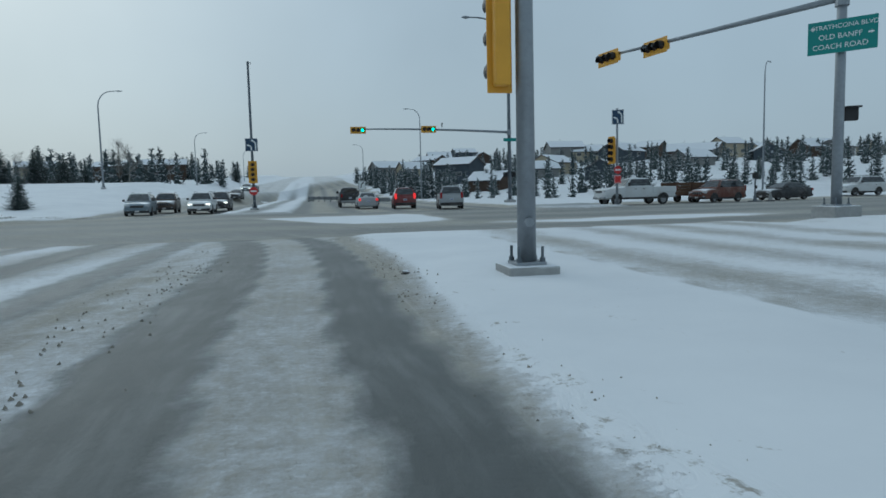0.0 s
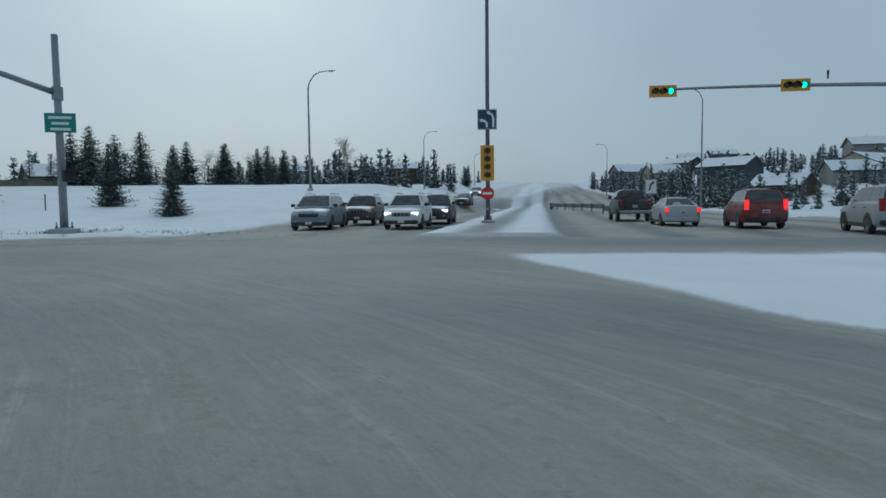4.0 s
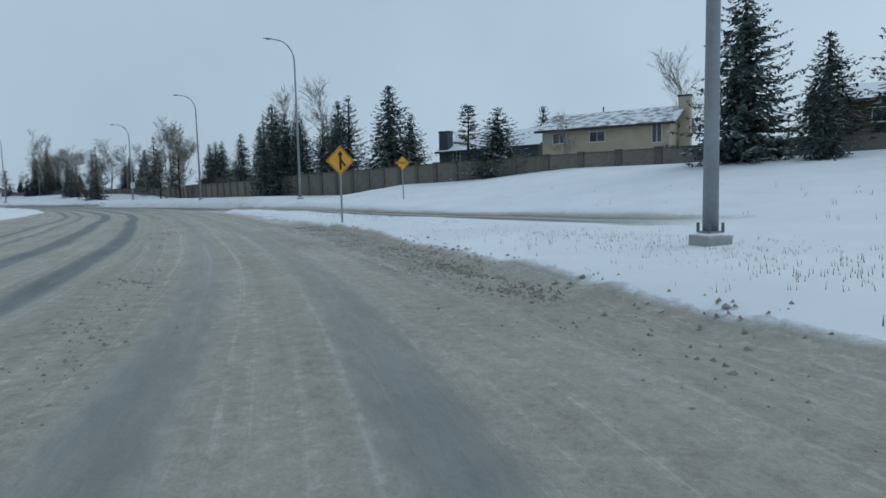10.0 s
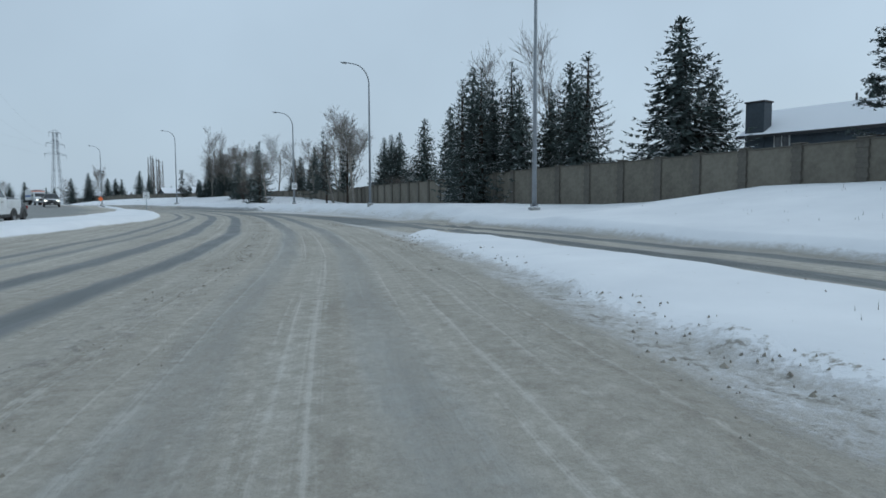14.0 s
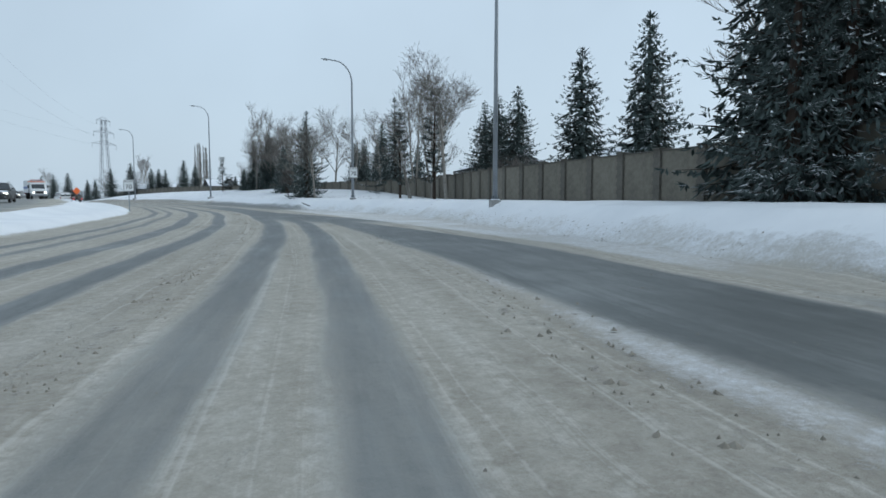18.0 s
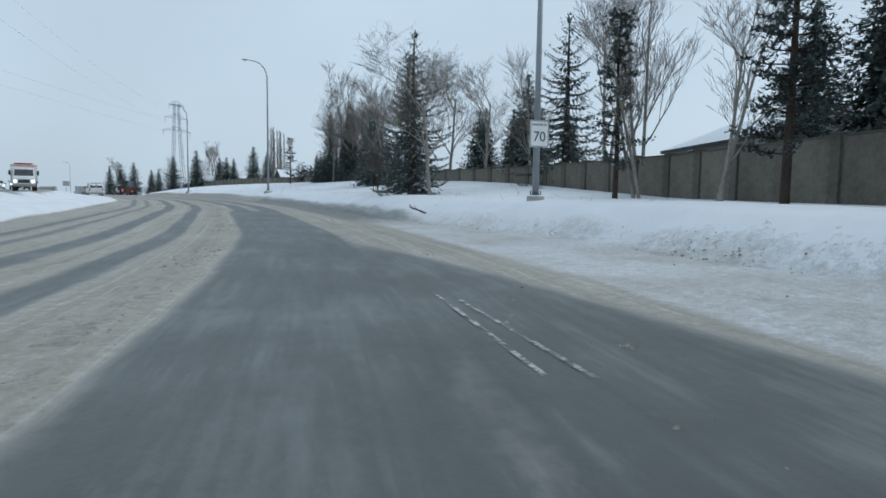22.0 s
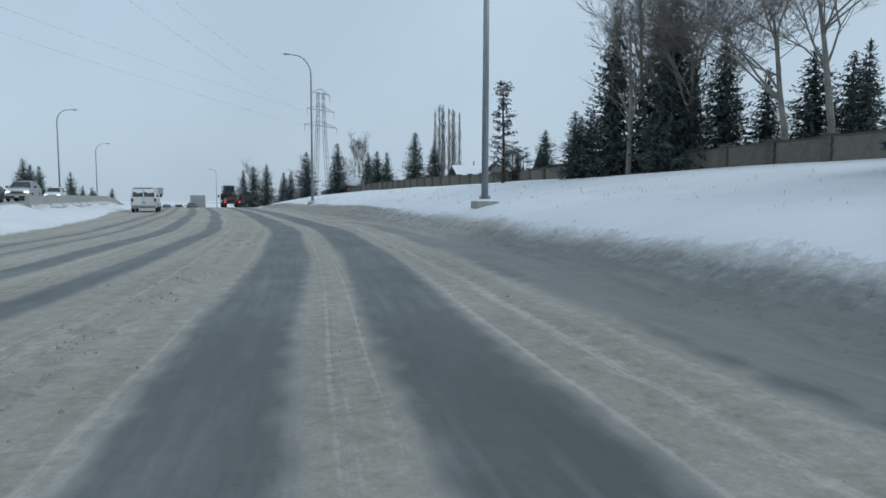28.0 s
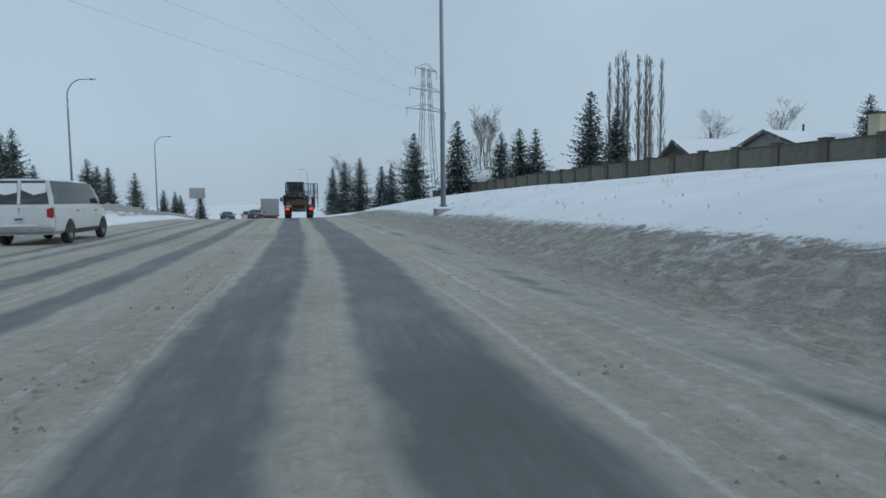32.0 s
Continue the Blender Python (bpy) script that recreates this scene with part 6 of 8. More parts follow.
for k in range(30):
    a_ = HILL_RNG.uniform(165, 300)
    b_ = 24 + (k + HILL_RNG.uniform(0.1, 0.9)) * 7.0
    hx, hy = b_ * c_ - a_ * s_, b_ * s_ + a_ * c_
    house(hx, hy, height(hx, hy) + 0.5, HILL_RNG.uniform(-60, 50), HILL_RNG.uniform(9, 13), 9, HILL_RNG.choice((2.6, 2.8, 4.6)), HILL_RNG.uniform(1.8, 2.8), TONES[k % 4], "hillside house with a snow-covered roof among spruces", ((-3, 1.7, 1.3, 1.0), (2.5, 1.7, 1.6, 1.0)), None, False, "houses on the hillside")
for a_, b_, turn, tone in ((138, 66, 62, SIDING_BLUE), (150, 96, 20, SIDING_GREY), (146, 41, -35, BROWN_BOARD), (156, 122, 75, SIDING_BLUE), (160, 58, 10, SIDING_GREY)):
    hx, hy = b_ * c_ - a_ * s_, b_ * s_ + a_ * c_
    house(hx, hy, height(hx, hy) + 0.1, turn, 8.5, 7, 2.3, 2.0, tone, "dark hillside house with a deep snowy roof among small spruces", ((-2, 1.7, 1.3, 1.0),), None, False, "houses on the hillside")
for a_, b_, turn in ((215, -46, 20), (235, -66, -10), (225, -85, 35), (255, -54, 10)):
    hx, hy = b_ * c_ - a_ * s_, b_ * s_ + a_ * c_
    house(hx, hy, height(hx, hy) + 0.4, turn, 13, 9, 4.4, 1.8, TONES[a_ % 4], "hillside house with a snow-covered roof among spruces", ((-3, 2.0, 1.3, 1.1), (2.5, 2.0, 1.6, 1.1)), None, False, "houses on the hillside")


def pylon(x, y, tall, turn):
    z = height(x, y)
    ob = thing("pylon", pose(x, y, z, 0, 0, turn), "tall steel lattice power pylon with two legs and cross arms", "pylon")
    half = 2.1
    for sx in (-1, 1):
        leg = bmesh.new()
        n = 13
        prev = None
        for k in range(n + 1):
            q = k / n
            cx = sx * (half * (1 - q) ** 1.6 + 0.95)
            w = 0.55 * (1 - 0.55 * q)
            ring = [Vector((cx + ox * w, oy * w, q * tall)) for ox, oy in ((-1, -1), (1, -1), (1, 1), (-1, 1))]
            if prev:
                for i in range(4):
                    tube(leg, [prev[i], ring[i]], [0.07, 0.07], 4, False)
                    tube(leg, [prev[i], ring[(i + 1) % 4]], [0.035, 0.035], 3, False)
            prev = ring
        part("leg", leg, PYLON_STEEL, ob)
    for q, reach in ((0.70, 6.2), (0.84, 5.2), (0.985, 3.4)):
        arm = bmesh.new()
        zz = q * tall
        for oy in (-0.35, 0.35):
            tube(arm, [(-reach, 0, zz), (-1, oy, zz + 0.1), (1, oy, zz + 0.1), (reach, 0, zz)], [0.05, 0.06, 0.06, 0.05], 4)
            tube(arm, [(-reach, 0, zz), (0, oy, zz + 1.3), (reach, 0, zz)], [0.045, 0.05, 0.045], 4)
        a = part("cross_arm", arm, PYLON_STEEL, ob)
        for sx in (-1, 1):
            ins = bmesh.new()
            tube(ins, [(sx * reach * 0.96, 0, zz), (sx * reach * 0.96, 0, zz - 1.6)], [0.06, 0.06], 5)
            part("insulator", ins, PYLON_STEEL, a)
    return ob, z


py_, pz_ = pylon(-199, -242.5, 29.0, 24)
for q, reach, px, py, pz in ((0.70, -6.0, -138.0, -208.0, 27.1), (0.84, -5.0, -148.2, -203.3, 27.0), (0.84, 5.0, -160.3, -197.6, 26.8), (0.985, 3.3, -165.7, -195.1, 26.8)):
    ca, sa = math.cos(radians(24)), math.sin(radians(24))
    p0 = Vector((-199 + ca * reach, -242.5 + sa * reach, pz_ + 29.0 * q - 1.6))
    p1 = p0 + (Vector((px, py, pz)) - p0) * 2.2
    bm = bmesh.new()
    tube(bm, [p0.lerp(p1, k / 30) - Vector((0, 0, 2.0 * (1 - (2 * k / 30 - 1) ** 2))) for k in range(31)], [0.013] * 31, 4, False)
    tagged(part("power_line", bm, PYLON_STEEL), "dark power line sagging high over the road", "cable", "power lines")

# concrete barrier along the raised carriageway
for k in range(28):
    s0 = 254 + 4.0 * k
    x0, y0, h0 = place(s0, -14.3)
    x1, y1, _ = place(s0 + 4.0, -14.3)
    fall = 0.034 * max(s0 - 286, 0) * float(ease(s0 + 2, 280, 320))
    if k == 0:
        me = bpy.data.meshes.new("barrier_block")
        bm = bmesh.new()
        prof = [(-0.3, 0), (-0.3, 0.1), (-0.14, 0.35), (-0.1, 0.95), (0.1, 0.95), (0.14, 0.35), (0.3, 0.1), (0.3, 0)]
        rings = [[bm.verts.new((xx, yy, zz)) for yy, zz in prof] for xx in (0.01, 3.99)]
        for i in range(len(prof) - 1):
            bm.faces.new((rings[0][i], rings[1][i], rings[1][i + 1], rings[0][i + 1]))
        bm.faces.new(rings[0][::-1])
        bm.faces.new(rings[1])
        bmesh.ops.recalc_face_normals(bm, faces=bm.faces)
        bm.to_mesh(me)
        bm.free()
        me.materials.append(CONCRETE)
        barrier = thing("barrier", Matrix(), "grey concrete road barrier between the carriageways, snow at its foot", "barrier")
    ob = part("barrier_block", me, None, barrier)
    ob.matrix_basis = pose(x0, y0, 0.42 - fall, 0, 0, math.degrees(math.atan2(y1 - y0, x1 - x0)))
# parapet of the northern leg
par = thing("guard_rail", Matrix(), "dark steel guard rail along the northern road", "barrier")
PP = [Vector(v) for v in ((-25.5, 128, 2.2), (-22, 106, 1.0), (-15, 92, 0.9), (-6, 74, 0.9))]
for a, b in zip(PP, PP[1:]):
    d = (b - a).length
    n = int(d / 3)
    for k in range(n):
        p, q = a.lerp(b, k / n), a.lerp(b, (k + 1) / n)
        bm = bmesh.new()
        box(bm, 0, (q - p).length - 0.03, -0.05, 0.05, 0.35, 0.82, 0.02)
        o = part("rail_panel", bm, DARK_STEEL, par)
        bm = bmesh.new()
        box(bm, -0.06, 0.06, -0.14, -0.05, -0.6, 0.9, 0.01)
        w = part("post", bm, DARK_STEEL, par)
        w.matrix_basis = pose(p.x, p.y, height(p.x, p.y), 0, 0, math.degrees(math.atan2(b.y - a.y, b.x - a.x)))
        o.matrix_basis = pose(p.x, p.y, height(p.x, p.y), 0, 0, math.degrees(math.atan2(b.y - a.y, b.x - a.x)))

from functools import lru_cache

# ---- vehicles, standing where they are met ----
def paint(name, color, metal=0.2, dirt=0.25):
    return plain(name, color, 0.38, metal, scale=2.2, vary=0.06, bump=0.0, snow=0.08, dirt=dirt)


WHITE_PAINT = paint("white_car_paint", (0.66, 0.68, 0.69), 0.0, 0.4)
SILVER_PAINT = paint("silver_car_paint", (0.36, 0.38, 0.4))
BLUE_GREY_PAINT = paint("blue_grey_car_paint", (0.17, 0.22, 0.26))
BROWN_PAINT = paint("brown_car_paint", (0.09, 0.065, 0.055))
DARK_PAINT = paint("charcoal_car_paint", (0.03, 0.032, 0.036))
RED_PAINT = paint("red_car_paint", (0.17, 0.024, 0.026))
COPPER_PAINT = paint("copper_car_paint", (0.13, 0.04, 0.024))
WOOD = plain("raw_boards", (0.11, 0.078, 0.04), 0.8, scale=5.0, vary=0.2, bump=0.3)
TRAILER_BOARD = plain("weathered_brown_boards", (0.13, 0.075, 0.045), 0.85, scale=5.0, vary=0.25, bump=0.3)
RUST = plain("rusty_steel", (0.075, 0.04, 0.028), 0.75, 0.3, scale=8.0, vary=0.35, bump=0.2)
MACHINE = plain("machine_black", (0.03, 0.03, 0.032), 0.6, 0.2, scale=6.0, vary=0.3, bump=0.1, dirt=0.3)
MESH_GREY = plain("wire_mesh_grey", (0.2, 0.22, 0.24), 0.6, 0.3, scale=9.0, vary=0.2, bump=0.0)
BLUE_STRIPE = plain("blue_stripe", (0.03, 0.1, 0.32), 0.4, scale=5.0, vary=0.05, bump=0.0)
CAR_SNOW = plain("car_roof_snow", (0.77, 0.79, 0.82), 0.8, scale=6.0, vary=0.04, bump=0.4)


def finish(ob, angle=34):
    for p in ob.data.polygons:
        p.use_smooth = True
    ob.data.set_sharp_from_angle(angle=radians(angle))
    return ob


def loft(rings):
    """A closed skin through rings of equally many points."""
    bm = bmesh.new()
    vs = [[bm.verts.new(p) for p in r] for r in rings]
    n = len(rings[0])
    for a, b in zip(vs, vs[1:]):
        for k in range(n):
            bm.faces.new((a[k], a[(k + 1) % n], b[(k + 1) % n], b[k]))
    bm.faces.new(vs[0][::-1])
    bm.faces.new(vs[-1])
    bmesh.ops.recalc_face_normals(bm, faces=bm.faces[:])
    return bm


def slab(points, thick):
    """A flat pane through its corners, with thickness towards its front."""
    bm = bmesh.new()
    a = [Vector(p) for p in points]
    n = (a[1] - a[0]).cross(a[2] - a[0]).normalized() * thick
    lo, hi = [bm.verts.new(p) for p in a], [bm.verts.new(p + n) for p in a]
    k = len(a)
    bm.faces.new(lo[::-1])
    bm.faces.new(hi)
    for i in range(k):
        bm.faces.new((lo[i], lo[(i + 1) % k], hi[(i + 1) % k], hi[i]))
    return bm


@lru_cache(maxsize=None)
def tyre_mesh(r, w):
    bm = bmesh.new()
    n = 22
    prof = [(-w / 2, r * 0.62), (-w / 2, r * 0.9), (-w * 0.36, r), (w * 0.36, r), (w / 2, r * 0.9), (w / 2, r * 0.62)]
    rings = [[bm.verts.new((x, q * math.cos(2 * math.pi * k / n), q * math.sin(2 * math.pi * k / n))) for x, q in prof] for k in range(n)]
    for k in range(n):
        a, b = rings[k], rings[(k + 1) % n]
        for i in range(len(prof)):
            bm.faces.new((a[i], a[(i + 1) % 6], b[(i + 1) % 6], b[i]))
    bmesh.ops.recalc_face_normals(bm, faces=bm.faces[:])
    me = bpy.data.meshes.new("tyre")
    bm.to_mesh(me)
    bm.free()
    me.materials.append(TYRE)
    return me


@lru_cache(maxsize=None)
def rim_mesh(r, w):
    """A dished rim with five spokes, facing both ways."""
    bm = bmesh.new()
    n = 20
    for side in (-1, 1):
        x0, x1 = side * w * 0.30, side * w * 0.46
        hub = [bm.verts.new((x1, r * 0.2 * math.cos(2 * math.pi * k / n), r * 0.2 * math.sin(2 * math.pi * k / n))) for k in range(n)]
        rim = [bm.verts.new((x1 if k % 4 < 2 else x0, r * 0.56 * math.cos(2 * math.pi * k / n), r * 0.56 * math.sin(2 * math.pi * k / n))) for k in range(n)]
        out = [bm.verts.new((x1, r * 0.64 * math.cos(2 * math.pi * k / n), r * 0.64 * math.sin(2 * math.pi * k / n))) for k in range(n)]
        bm.faces.new(hub)
        for a, b in ((hub, rim), (rim, out)):
            for k in range(n):
                bm.faces.new((a[k], a[(k + 1) % n], b[(k + 1) % n], b[k]))
    bmesh.ops.recalc_face_normals(bm, faces=bm.faces[:])
    me = bpy.data.meshes.new("rim")
    bm.to_mesh(me)
    bm.free()
    me.materials.append(RIM)
    return me


def wheel(top, x, y, r, w=0.22, z=None):
    ob = new("wheel")
    ob.parent = top
    ob.matrix_basis = pose(x, y, r if z is None else z)
    part("tyre", tyre_mesh(r, w), None, ob)
    part("rim", rim_mesh(r, w), None, ob)
    return ob


def skin(stations):
    """Body rings: (y, underside, top, half width, roundness of the shoulder)."""
    rings = []
    for y, z0, z1, w, rd in stations:
        h = z1 - z0
        half = [(0, z0), (w * 0.86, z0), (w * 0.97, z0 + h * 0.12), (w, z0 + h * 0.42), (w * 0.985, z1 - h * 0.3), (w - rd * 0.35, z1 - rd * 0.45), (w - rd, z1 - 0.012), (w * 0.5, z1 + 0.012)]
        pts = [(x, y, z) for x, z in half] + [(0, y, z1 + 0.018)] + [(-x, y, z) for x, z in half[:0:-1]]
        rings.append(pts)
    return loft(rings)


# length, width, height, underside, bonnet, waist, deck; then along y: cowl, roof front, roof rear, tail of the cabin; wheel radius, axles, roof half width
SHAPES = {
    "sedan": (4.75, 1.8, 1.45, 0.2, 0.92, 0.98, 1.02, 0.95, 0.1, -1.0, -1.75, 0.32, 1.42, -1.36, 0.56),
    "suv": (4.6, 1.88, 1.76, 0.27, 1.07, 1.13, None, 1.0, 0.35, -1.75, -2.2, 0.35, 1.4, -1.3, 0.62),
    "minivan": (4.95, 1.95, 1.75, 0.22, 1.05, 1.1, None, 1.45, 0.5, -2.05, -2.42, 0.34, 1.55, -1.5, 0.68),
    "jeep": (4.5, 1.85, 1.75, 0.3, 1.12, 1.16, None, 0.8, 0.3, -1.95, -2.2, 0.37, 1.45, -1.3, 0.66),
    "pickup": (6.1, 2.02, 2.02, 0.46, 1.36, 1.39, 1.27, 1.35, 0.8, -0.75, -0.95, 0.41, 2.05, -1.85, 0.7),
    "van": (5.6, 2.0, 2.08, 0.33, 1.2, 1.22, None, 1.95, 1.25, -2.6, -2.78, 0.36, 1.95, -1.55, 0.78),
}


def car(kind, m, colour, label, category="car", lamps=False, tails=False, snowy=False):
    L, W, H, z0, bonnet, waist, deck, y0, y1, y2, y3, r, fa, ra, rw = SHAPES[kind]
    hw, f, t = W / 2, L / 2, -L / 2
    top = thing(kind if kind not in ("jeep",) else "suv", m, label, category)
    rear = waist if deck is None else deck
    st = [(f - 0.02, z0 + 0.12, bonnet - 0.32, hw * 0.72, 0.1), (f - 0.12, z0, bonnet - 0.2, hw * 0.9, 0.12), (f - 0.45, z0, bonnet - 0.07, hw * 0.98, 0.14), (y0, z0, bonnet, hw, 0.14),
          (y0 - 0.35, z0, waist, hw, 0.1), (y3 + 0.4 if y3 + 0.4 < y0 - 0.4 else y0 - 0.6, z0, waist, hw, 0.1)]
    if deck is None:
        st += [(y3 + 0.05, z0, waist, hw * 0.98, 0.1), (t + 0.1, z0 + 0.02, waist - 0.06, hw * 0.94, 0.12), (t, z0 + 0.14, waist - 0.25, hw * 0.86, 0.1)]
    elif kind == "pickup":
        st += [(y3 + 0.05, z0, waist, hw, 0.1), (y3 + 0.02, z0, deck, hw * 0.97, 0.05), (t + 0.14, z0 + 0.05, deck, hw * 0.97, 0.05), (t + 0.1, z0 + 0.1, deck - 0.1, hw * 0.9, 0.05)]
    else:
        st += [(y3 + 0.1, z0, waist + 0.02, hw * 0.99, 0.12), (y3 - 0.12, z0, rear, hw * 0.97, 0.14), (t + 0.12, z0 + 0.02, rear - 0.03, hw * 0.9, 0.14), (t, z0 + 0.16, rear - 0.3, hw * 0.76, 0.12)]
    finish(part("body", skin(st), colour, top))
    # cabin
    bw = hw * 0.95
    cab = []
    for y, zt, w in ((y0 + 0.04, waist + 0.01, rw), (y1, H - 0.05, rw), ((y1 + y2) / 2, H, rw), (y2, H - 0.04, rw), (y3, waist + 0.02, rw)):
        k = (zt - waist) / (H - waist)
        wt = bw * (1 - k) + w * k
        half = [(bw, waist - 0.06), (bw * 0.6 + wt * 0.4, waist + (zt - waist) * 0.4), (wt + 0.02, zt - 0.07 * k), (wt - 0.1, zt - 0.01), (wt * 0.5, zt + 0.015 * k)]
        cab.append([(x, y, z) for x, z in half] + [(0, y, zt + 0.02 * k)] + [(-x, y, z) for x, z in half[::-1]])
    finish(part("cabin", loft(cab), colour, top))
    # panes
    zt = H - 0.09

    def wide(z):
        k = (z - waist) / (H - waist)
        return bw * (1 - k) + (rw + 0.02) * k

    def on_front(z):
        k = (z - waist) / (H - 0.05 - waist)
        return y0 + 0.04 + (y1 - y0 - 0.04) * k

    def on_rear(z):
        k = (z - waist) / (H - 0.04 - waist)
        return y3 + (y2 - y3) * k

    za, zb = waist + 0.05, zt
    part("windscreen", slab([(-wide(za) + 0.1, on_front(za) + 0.002, za), (-wide(zb) + 0.1, on_front(zb) + 0.002, zb), (wide(zb) - 0.1, on_front(zb) + 0.002, zb), (wide(za) - 0.1, on_front(za) + 0.002, za)], 0.016), GLASS, top)
    part("rear_window", slab([(wide(za) - 0.12, on_rear(za) - 0.002, za), (wide(zb) - 0.12, on_rear(zb) - 0.002, zb), (-wide(zb) + 0.12, on_rear(zb) - 0.002, zb), (-wide(za) + 0.12, on_rear(za) - 0.002, za)], 0.016), CAR_SNOW if snowy and kind != "van" else GLASS, top)
    lo_f, hi_f = on_front(za) - 0.22, on_front(zb) - 0.1
    lo_r, hi_r = on_rear(za) + 0.14, on_rear(zb) + 0.1
    n = {"sedan": 2, "suv": 3, "minivan": 3, "jeep": 3, "pickup": 2, "van": 3}[kind]
    for i in range(n):
        a0, a1 = lo_f + (lo_r - lo_f) * i / n, lo_f + (lo_r - lo_f) * (i + 1) / n - 0.07
        b0, b1 = hi_f + (hi_r - hi_f) * i / n, hi_f + (hi_r - hi_f) * (i + 1) / n - 0.07
        for sd in (-1, 1):
            q = [(sd * (wide(za) + 0.0), a0, za), (sd * (wide(zb) + 0.0), b0, zb), (sd * (wide(zb) + 0.0), b1, zb), (sd * (wide(za) + 0.0), a1, za)]
            part("side_window", slab(q[::-1] if sd > 0 else q, 0.02), GLASS, top)
    # doors' shut lines and sills
    for sd in (-1, 1):
        part("sill", box(bmesh.new(), sd * hw * 0.93 - 0.05, sd * hw * 0.93 + 0.05, ra + r * 1.25, fa - r * 1.25, z0 - 0.03, z0 + 0.13, 0.02), PLASTIC, top)
        for yy in (lo_f - 0.25, (lo_f + lo_r) / 2):
            part("door_handle", box(bmesh.new(), sd * (hw + 0.005) - 0.015, sd * (hw + 0.005) + 0.015, yy - 0.42, yy - 0.24, waist - 0.2, waist - 0.165, 0.008), PLASTIC, top)
        x = sd * (bw + 0.13)
        part("mirror", box(bmesh.new(), x - 0.1, x + 0.1, lo_f - 0.1, lo_f + 0.04, waist + 0.02, waist + (0.3 if kind in ("pickup", "van") else 0.18), 0.035), PLASTIC, top)
        for ay in (fa, ra):
            bm = bmesh.new()
            k = 20
            x0, x1 = sd * hw * 0.86, sd * (hw + 0.006)
            ring = [(ay + (r + 0.075) * math.cos(math.pi * 2 * j / k), r + (r + 0.075) * math.sin(math.pi * 2 * j / k)) for j in range(k)]
            ring = [(y, max(z, z0 + 0.01)) for y, z in ring]
            a = [bm.verts.new((x0, y, z)) for y, z in ring]
            b = [bm.verts.new((x1, y, z)) for y, z in ring]
            bm.faces.new(b if sd > 0 else b[::-1])
            for j in range(k):
                bm.faces.new((a[j], a[(j + 1) % k], b[(j + 1) % k], b[j]))
            bmesh.ops.recalc_face_normals(bm, faces=bm.faces[:])
            part("wheel_arch", bm, PLASTIC, top)
            wheel(top, sd * (hw - 0.10), ay, r)
        # lights
        zl = bonnet - 0.29
        part("headlight", box(bmesh.new(), sd * hw * 0.70 - 0.17, sd * hw * 0.70 + 0.17, f - 0.28, f - 0.045, zl - 0.07, zl + 0.08, 0.03), HEADLIGHT if lamps else HEADLIGHT_OFF, top)
        part("fog_light", box(bmesh.new(), sd * hw * 0.66 - 0.07, sd * hw * 0.66 + 0.07, f - 0.12, f - 0.015, z0 + 0.17, z0 + 0.25, 0.02), HEADLIGHT_OFF, top)
        zr, tall = (rear - 0.2, 0.1) if kind == "sedan" else (waist - 0.08, 0.22)
        if kind in ("van", "pickup"):
            zr, tall = waist - 0.22, 0.15
        part("tail_light", box(bmesh.new(), sd * hw * 0.83 - 0.085, sd * hw * 0.83 + 0.085, t - 0.02, t + 0.16, zr - tall, zr + tall, 0.02), TAIL_ON if tails else TAIL_OFF, top)
    # grille, bumpers, plates
    part("grille", box(bmesh.new(), -hw * 0.48, hw * 0.48, f - 0.13, f - 0.012, bonnet - 0.42, bonnet - 0.24, 0.02), PLASTIC, top)
    if kind in ("jeep", "pickup", "van", "suv"):
        for k in range(5):
            x = (-2 + k) * hw * 0.19
            part("grille_bar", box(bmesh.new(), x - 0.02, x + 0.02, f - 0.014, f + 0.004, bonnet - 0.41, bonnet - 0.25, 0.004), RIM, top)
    part("front_bumper", box(bmesh.new(), -hw * 0.86, hw * 0.86, f - 0.2, f + 0.02, z0 + 0.03, z0 + 0.2, 0.05), STEEL if kind in ("pickup",) else PLASTIC, top)
    part("rear_bumper", box(bmesh.new(), -hw * 0.9, hw * 0.9, t - 0.04, t + 0.18, z0 + 0.06, z0 + 0.26, 0.05), RIM if kind in ("pickup", "van") else (PLASTIC if kind != "sedan" else colour), top)
    part("number_plate", box(bmesh.new(), -0.15, 0.15, t - 0.05, t - 0.012, z0 + 0.42, z0 + 0.57, 0.005), PLATE, top)
    part("number_plate", box(bmesh.new(), -0.15, 0.15, f + 0.02, f + 0.032, z0 + 0.08, z0 + 0.2, 0.004), PLATE, top)
    part("plate_bar", box(bmesh.new(), -0.11, 0.11, t - 0.056, t - 0.05, z0 + 0.46, z0 + 0.52), BLUE_STRIPE, top)
    if kind in ("suv", "jeep", "minivan"):
        for sd in (-1, 1):
            part("roof_rail", tube(bmesh.new(), [(sd * rw * 0.92, y1 - 0.2, H + 0.0), (sd * rw * 0.92, y1 - 0.3, H + 0.05), (sd * rw * 0.92, y2 + 0.2, H + 0.05), (sd * rw * 0.92, y2 + 0.1, H)], [0.018] * 4, 6), PLASTIC, top)
    if kind == "pickup":
        for sd in (-1, 1):
            part("bed_side", box(bmesh.new(), sd * (hw - 0.05) - 0.05, sd * (hw - 0.05) + 0.05, t + 0.06, y3 + 0.0, 0.9, 1.34, 0.03), colour, top)
        part("tailgate", box(bmesh.new(), -hw + 0.1, hw - 0.1, t + 0.03, t + 0.1, 0.85, 1.33, 0.02), colour, top)
